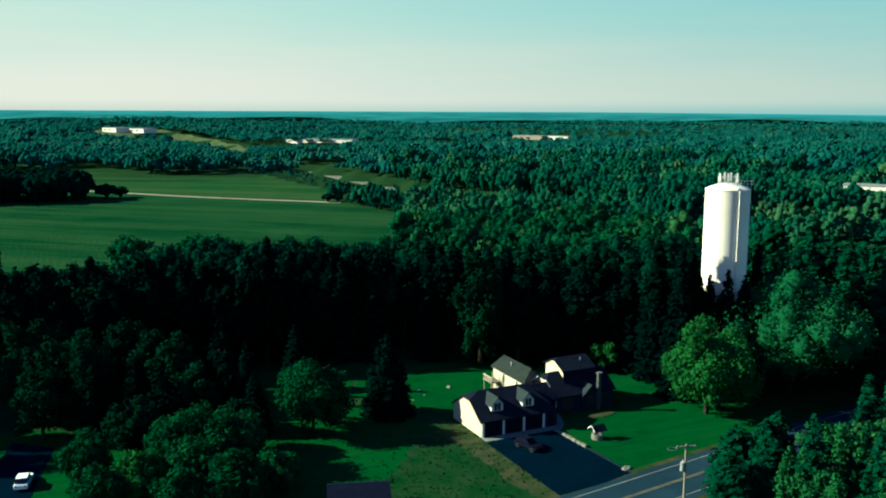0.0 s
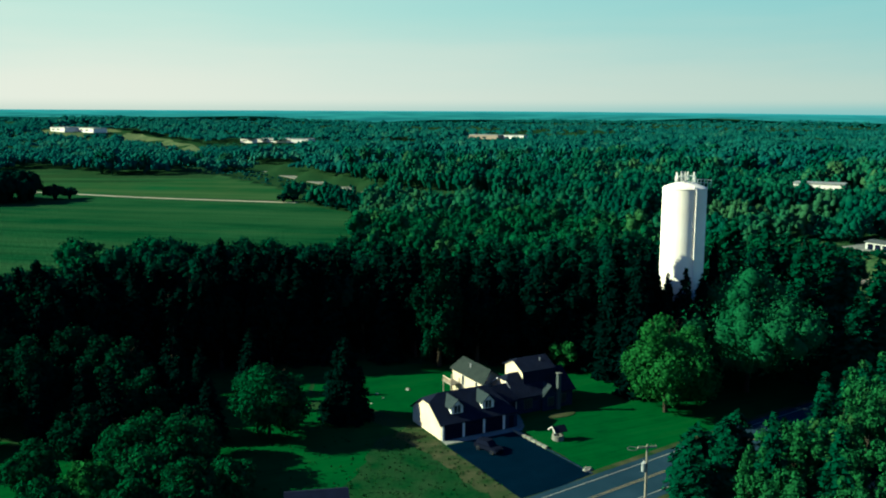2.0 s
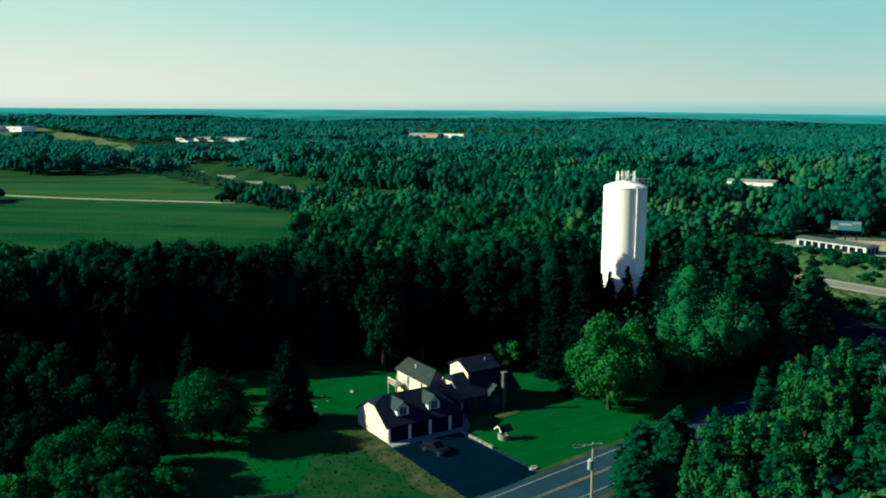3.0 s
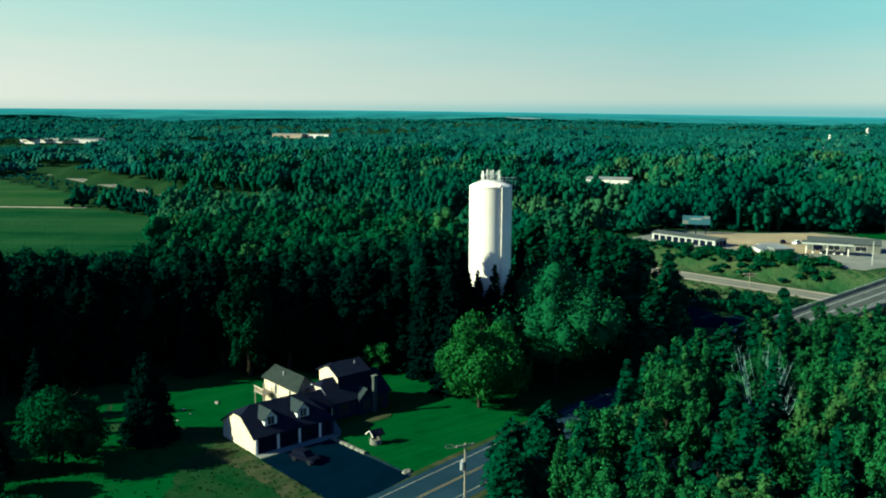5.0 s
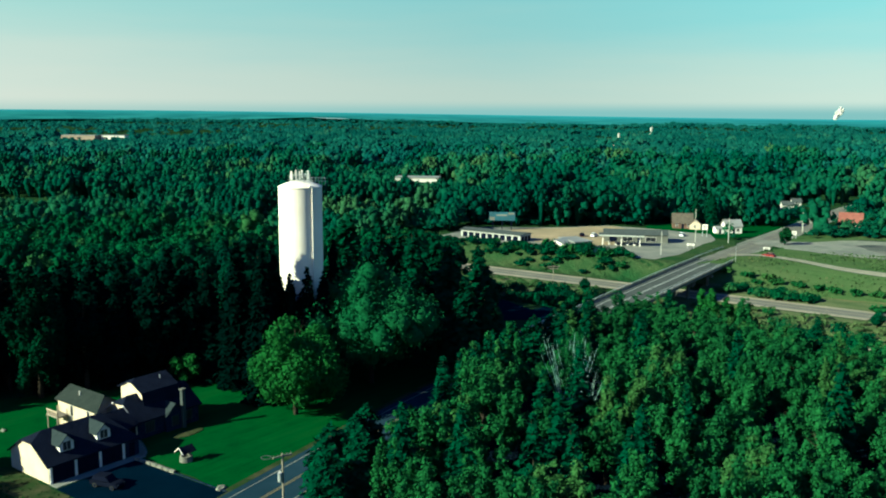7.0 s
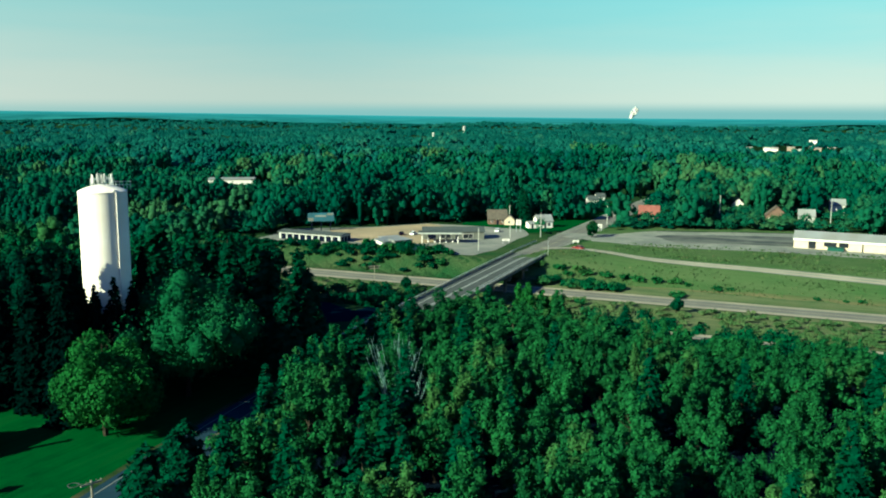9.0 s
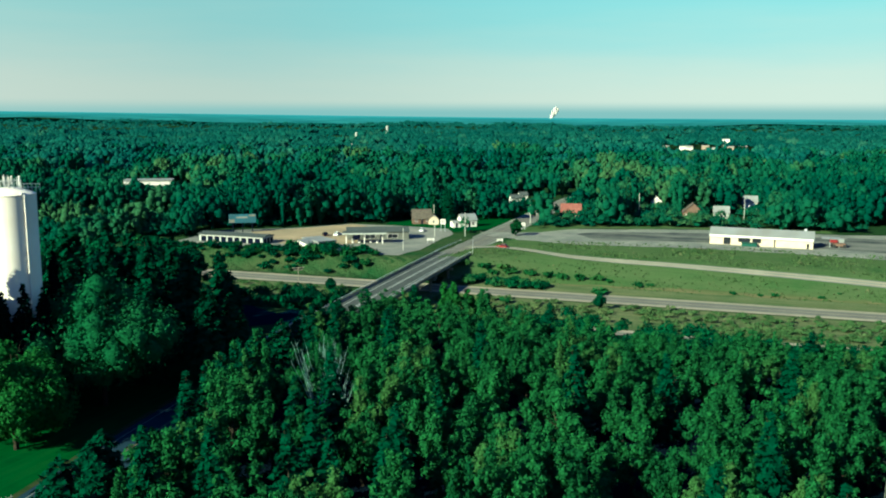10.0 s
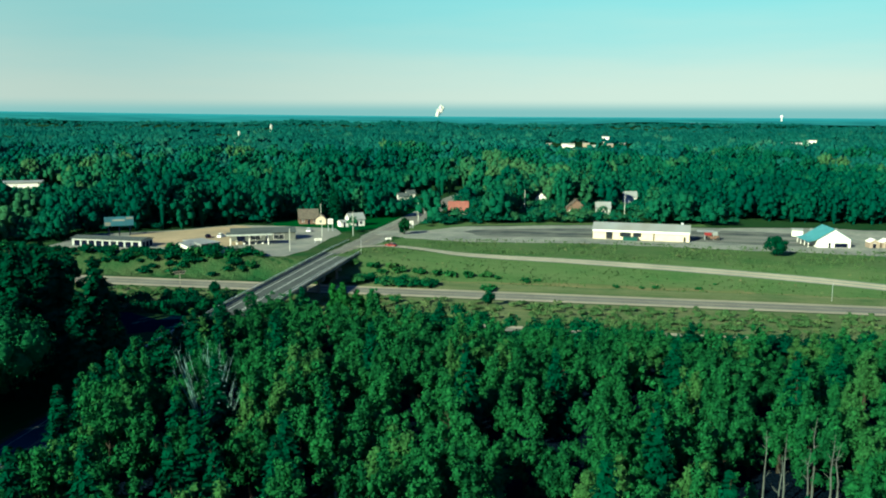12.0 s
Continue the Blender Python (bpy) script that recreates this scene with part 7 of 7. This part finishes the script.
SHRUBS = [(218, 214, 1.3), (222, 208, 1.2), (214.5, 217, 1.1), (225, 199, 1.3), (228.5, 193, 1.2), (231, 187, 1.1), (221, 203, 1.0), (226, 203, 1.2), (241.8, 159, 0.9), (244, 156, 0.7), (253.5, 132.3, 0.6), (259.4, 121.5, 0.7),
          (257, 125, 0.5), (272.4, 107.1, 0.35), (226, 163, 1.3), (194.7, 183.6, 1.2), (196, 176, 1.0), (266, 110, 0.6), (239, 168, 0.7)]
for k, (x, y, s) in enumerate(SHRUBS):
    plant(shrub_models[k % 3], x, y, 57 * k, s, 0.72)
gb = np.random.default_rng(9)
for k in range(36):
    f = gb.uniform()
    a, s = -90 + 152 * f, 12 + 11 * gb.uniform() ** 0.45
    p = hw_point(a, s)
    if off_line(p[0], p[1], ROAD) < 9:
        continue
    plant(shrub_models[k % 3], p[0], p[1], 31 * k, gb.uniform(0.7, 1.7) * (1.0 if a > 14 else 0.6), gb.uniform(0.7, 1.2))
mt_xy = np.array([hw_point(a, s) for a, s in zip(66 + 50 * gb.uniform(size=80) ** 1.2, gb.uniform(7.5, 15, 80))])
mt_xy = mt_xy[off_line(mt_xy[:, 0], mt_xy[:, 1], ROAD) > 8.5]
canopy("meadow_thicket", mt_xy, g.uniform(0.8, 3.0, len(mt_xy)), g.uniform(1.2, 3.0, len(mt_xy)), 110, np.full(len(mt_xy), 0.5), "side_leaf", "low bushes at the foot of the meadow", 50, lobes=3, shape="cap", loose=0.45, open_crown=0.3, heap=(0.45, 0.7), core=False)
bb_xy = np.array([hw_point(a, s) for a, s in zip(gb.uniform(-100, 50, 240), 10 + 14 * gb.uniform(size=240) ** 0.6)])
bb_xy = bb_xy[off_line(bb_xy[:, 0], bb_xy[:, 1], ROAD) > 10]
bb_a = HW_D[0] * (bb_xy[:, 0] - HW_O[0]) + HW_D[1] * (bb_xy[:, 1] - HW_O[1])
canopy("bank_thicket", bb_xy, np.where(bb_a < 14, 0.5, 0.75) * g.uniform(1.4, 5.0, len(bb_xy)), g.uniform(1.4, 3.6, len(bb_xy)), 110, np.full(len(bb_xy), 0.6), "side_leaf", "bushes overgrowing the bank below the station lot", 49, lobes=3, shape="cap", loose=0.45, open_crown=0.3, heap=(0.45, 0.7), core=False)
low = np.array([p for p in scatter(27, 130, 260, 4.2, 25, 84) if inside(p[0], p[1], LOW_EDGE)])
canopy("edge_thicket", low, g.uniform(2.0, 6.0, len(low)), g.uniform(1.6, 3.0, len(low)), 120, np.full(len(low), 0.55), "side_leaf", "tangled thicket of bushes at the wood's edge", 45, lobes=3, shape="cap", loose=0.45, open_crown=0.3, heap=(0.45, 0.7), core=False)
tk = np.array([hw_point(a, s) for a, s in zip(gb.uniform(-75, 62, 120), gb.uniform(-62, -30, 120))])
tk = tk[(off_line(tk[:, 0], tk[:, 1], ROAD) > 9)]
canopy("verge_thicket", tk, g.uniform(1.8, 6.0, len(tk)), g.uniform(1.8, 3.2, len(tk)), 170, np.full(len(tk), 0.6), "side_leaf", "bushy thicket below the highway", 47, lobes=3, shape="cap", loose=0.45, open_crown=0.3, heap=(0.45, 0.7), core=False)
low = np.array([hw_point(a, s) for a, s in zip(gb.uniform(-90, 330, 1300), gb.uniform(-37, -8.5, 1300))])
low = low[off_line(low[:, 0], low[:, 1], ROAD) > 9]
canopy("weed_clumps", low, g.uniform(0.5, 1.7, len(low)), g.uniform(0.7, 2.0, len(low)), 44, np.full(len(low), 0.38), "weed_leaf", "tall weeds and low bushes along the highway", 46, lobes=3, shape="cap", loose=0.45, open_crown=0.3, heap=(0.45, 0.7), core=False)

# rank grass and seed heads over the meadows
gm = np.random.default_rng(67)
seed_heads = np.stack([gm.uniform(205, 350, 30000), gm.uniform(-20, 235, 30000)], 1)
seed_heads = seed_heads[inside(seed_heads[:, 0], seed_heads[:, 1], MEADOW) & (np.sin(seed_heads[:, 0] / 9 + seed_heads[:, 1] / 23) * np.sin(seed_heads[:, 1] / 7 - seed_heads[:, 0] / 31) + 0.5 * gm.normal(size=len(seed_heads)) > 0.15) & (off_line(seed_heads[:, 0], seed_heads[:, 1], RAMP) > 4)]
MP = np.stack([seed_heads[:, 0], seed_heads[:, 1], height(seed_heads[:, 0], seed_heads[:, 1]) + 0.35], 1)
MN = np.stack([gm.normal(size=len(MP)), gm.normal(size=len(MP)), np.full(len(MP), 0.4)], 1)
tagged(link("meadow_tufts", np_mesh("meadow_tufts", *cards(MP, MN, np.full(len(MP), 0.55), gm, 1.4, 0.3)), "meadow_blades"), "rank tufts and seed heads in the meadow", "grass", kind="stuff")

# tufts in the rough grass beside the driveway
gt = np.random.default_rng(12)
tuft = np.stack([gt.uniform(-60, 16, 7000), gt.uniform(88, 176, 7000)], 1)
rough = inside(tuft[:, 0], tuft[:, 1], FIELD_DRY)
side = inside(tuft[:, 0], tuft[:, 1], SIDE_LAWN) & (gt.uniform(size=len(tuft)) < 0.35)
tuft = tuft[rough | side]
TP = np.stack([tuft[:, 0], tuft[:, 1], np.full(len(tuft), 0.14)], 1)
TN = np.stack([gt.normal(size=len(tuft)), gt.normal(size=len(tuft)), np.full(len(tuft), 0.5)], 1)
tagged(link("grass_tufts", np_mesh("grass_tufts", *cards(TP, TN, np.full(len(tuft), 0.24), gt, 1.4, 0.3)), "tuft_grass"), "coarse tufts of uncut grass", "grass", kind="stuff")

# ---- far away ----
def hall(name, x, y, L, W, h, turn, wall, label):
    z = ground_z(x, y)
    ob = thing(name, Matrix.Translation((x, y, z)) @ Matrix.Rotation(radians(turn), 4, "Z"), label, "building")
    part("wall", boxed(0, L, 0, W, -1, h), wall, ob)
    part("roof", boxed(-0.5, L + 0.5, -0.5, W + 0.5, h, h + 0.7), "roof_metal", ob)
    for k in range(int(L / 18)):
        part("window_band", boxed(4 + 14 * k, 12 + 14 * k, -0.2, -0.05, h * 0.35, h * 0.65), "glass", ob)


FAR_HALLS = (
    ("factory_hall", -560, 1440, 40, 30, 6, -38, "white_paint", "wide white hall at the edge of a clearing"),
    ("factory_hall", -512, 1430, 40, 24, 6, -38, "white_paint", "low grey-white hall at the edge of a clearing"),
    ("long_hall", -232, 1310, 110, 20, 4.6, -24, "white_paint", "very long low white hall among woods"),
    ("low_hall", -232, 1290, 22, 12, 5, -30, "white_paint", "small white hall among woods"),
    ("distant_hall", 134, 1715, 66, 26, 9, -35, "sign_tan", "long tan hall among far woods"),
    ("distant_hall", 200, 1690, 44, 20, 8, -35, "white_paint", "long white hall among far woods"),
    ("school_hall", 1229, 385, 46, 18, 9, -70, "white_paint", "long white building among woods"),
    ("school_hall", 1246, 340, 11, 14, 15, -70, "white_paint", "white block above woods"),
    ("roadside_hall", 256, 556, 30, 14, 6, -34, "white_paint", "low pale hall in a clearing"),
    ("hill_hall", 845, 1085, 44, 16, 9, -35, "white_paint", "white building below a silo"),
)
TOWN_BLOCKS = (
    ("town_block", 985, 600, 12, 10, 6, -50, "sign_tan", "tan town building among trees"),
    ("town_block", 1000, 579, 16, 9, 6, -50, "white_paint", "white town building among trees"),
    ("town_block", 1012, 556, 9, 9, 7, -60, "sign_tan", "narrow tan town building among trees"),
    ("town_block", 1042, 544, 9, 9, 15, -60, "white_paint", "tall white town building among trees"),
    ("town_block", 1006, 545, 13, 9, 5, -60, "pale_wall", "low pale town building among trees"),
    ("town_block", 1012, 524, 10, 9, 7, -60, "sign_tan", "tan town building behind trees"),
    ("town_block", 1016, 508, 9, 8, 8, -60, "brick", "small brick town building behind trees"),
    ("town_block", 992, 566, 8, 8, 5, -55, "white_paint", "small white town building among trees"),
    ("town_block", 955, 690, 12, 9, 6, -50, "pale_wall", "pale town building at the trees' edge"),
)
for name, x, y, L, W, h, tn, wl, label in FAR_HALLS + TOWN_BLOCKS:
    hall(name, x, y, L, W, h, tn, wl, label)
for name, x, y, r, h, label in (("silo", 895, 1095, 1.9, 20, "white silo above far trees"), ("silo", 1058, 1205, 2.5, 23, "pale concrete silo above far trees")):
    z = ground_z(x, y)
    t = thing(name, Matrix.Translation((x, y, z)), label, "silo")
    part("shaft", spun(bmesh.new(), [(r, 0), (r, h), (r * 0.7, h + 1.2), (0, h + 1.8)], 20), "pale_wall", t)
tx, ty = 3700, 1100
t = thing("distant_water_tower", Matrix.Translation((tx, ty, ground_z(tx, ty) - 6)), "white water tower on a stem at the horizon", "water tower")
part("stem", rod(bmesh.new(), (0, 0, 0), (0, 0, 46), 2.2, 1.8, 16), "white_paint", t)
part("bowl", spun(bmesh.new(), [(0, 42), (3.5, 43), (6, 47), (5, 52), (0, 54)], 20), "white_paint", t)
patch("distant_clearing", KNOLL, 0.3, "pale_grass", "pale grassy clearing among far woods", "clearing", 25, 6)
patch("middle_clearing", [(215, 596), (232, 566), (300, 536), (316, 544), (312, 560), (262, 580)], 0.3, "meadow", "grassy clearing in the woods", "clearing", 12, 3)
px, py = 3850, 3010
pl = thing("steam_plume", Matrix.Translation((px, py, ground_z(px, py))) @ Matrix.Diagonal((0.42, 0.42, 0.66, 1)), "small white steam plume above the horizon", "steam plume")
bm = bmesh.new()
rp = np.random.default_rng(90)
for k in range(70):
    f = k / 69
    w = 5 + 9 * f
    c = Vector((30 * f * 2.0 + rp.normal() * w, -60 * f + rp.normal() * w, 44 + 86 * f + rp.normal() * w * 0.6))
    made_v = bmesh.ops.create_icosphere(bm, subdivisions=2, radius=rp.uniform(9, 17))["verts"]
    for v in made_v:
        v.co = v.co * (1 + 0.12 * rp.normal()) + c
plume = part("plume", bm, "steam", pl)

# black shed shape added in place of a dark shadow on the grass
shed("shadow_stand_in_shed", Matrix.Translation((-13.8, 101.2, 0)) @ Matrix.Rotation(radians(8), 4, "Z"), 7.2, 6.0, 2.3, 3.5, "door", "door", "black shed shape standing in for a shadow on the grass", "shed", [(3, 4, 0, 2, "door")])
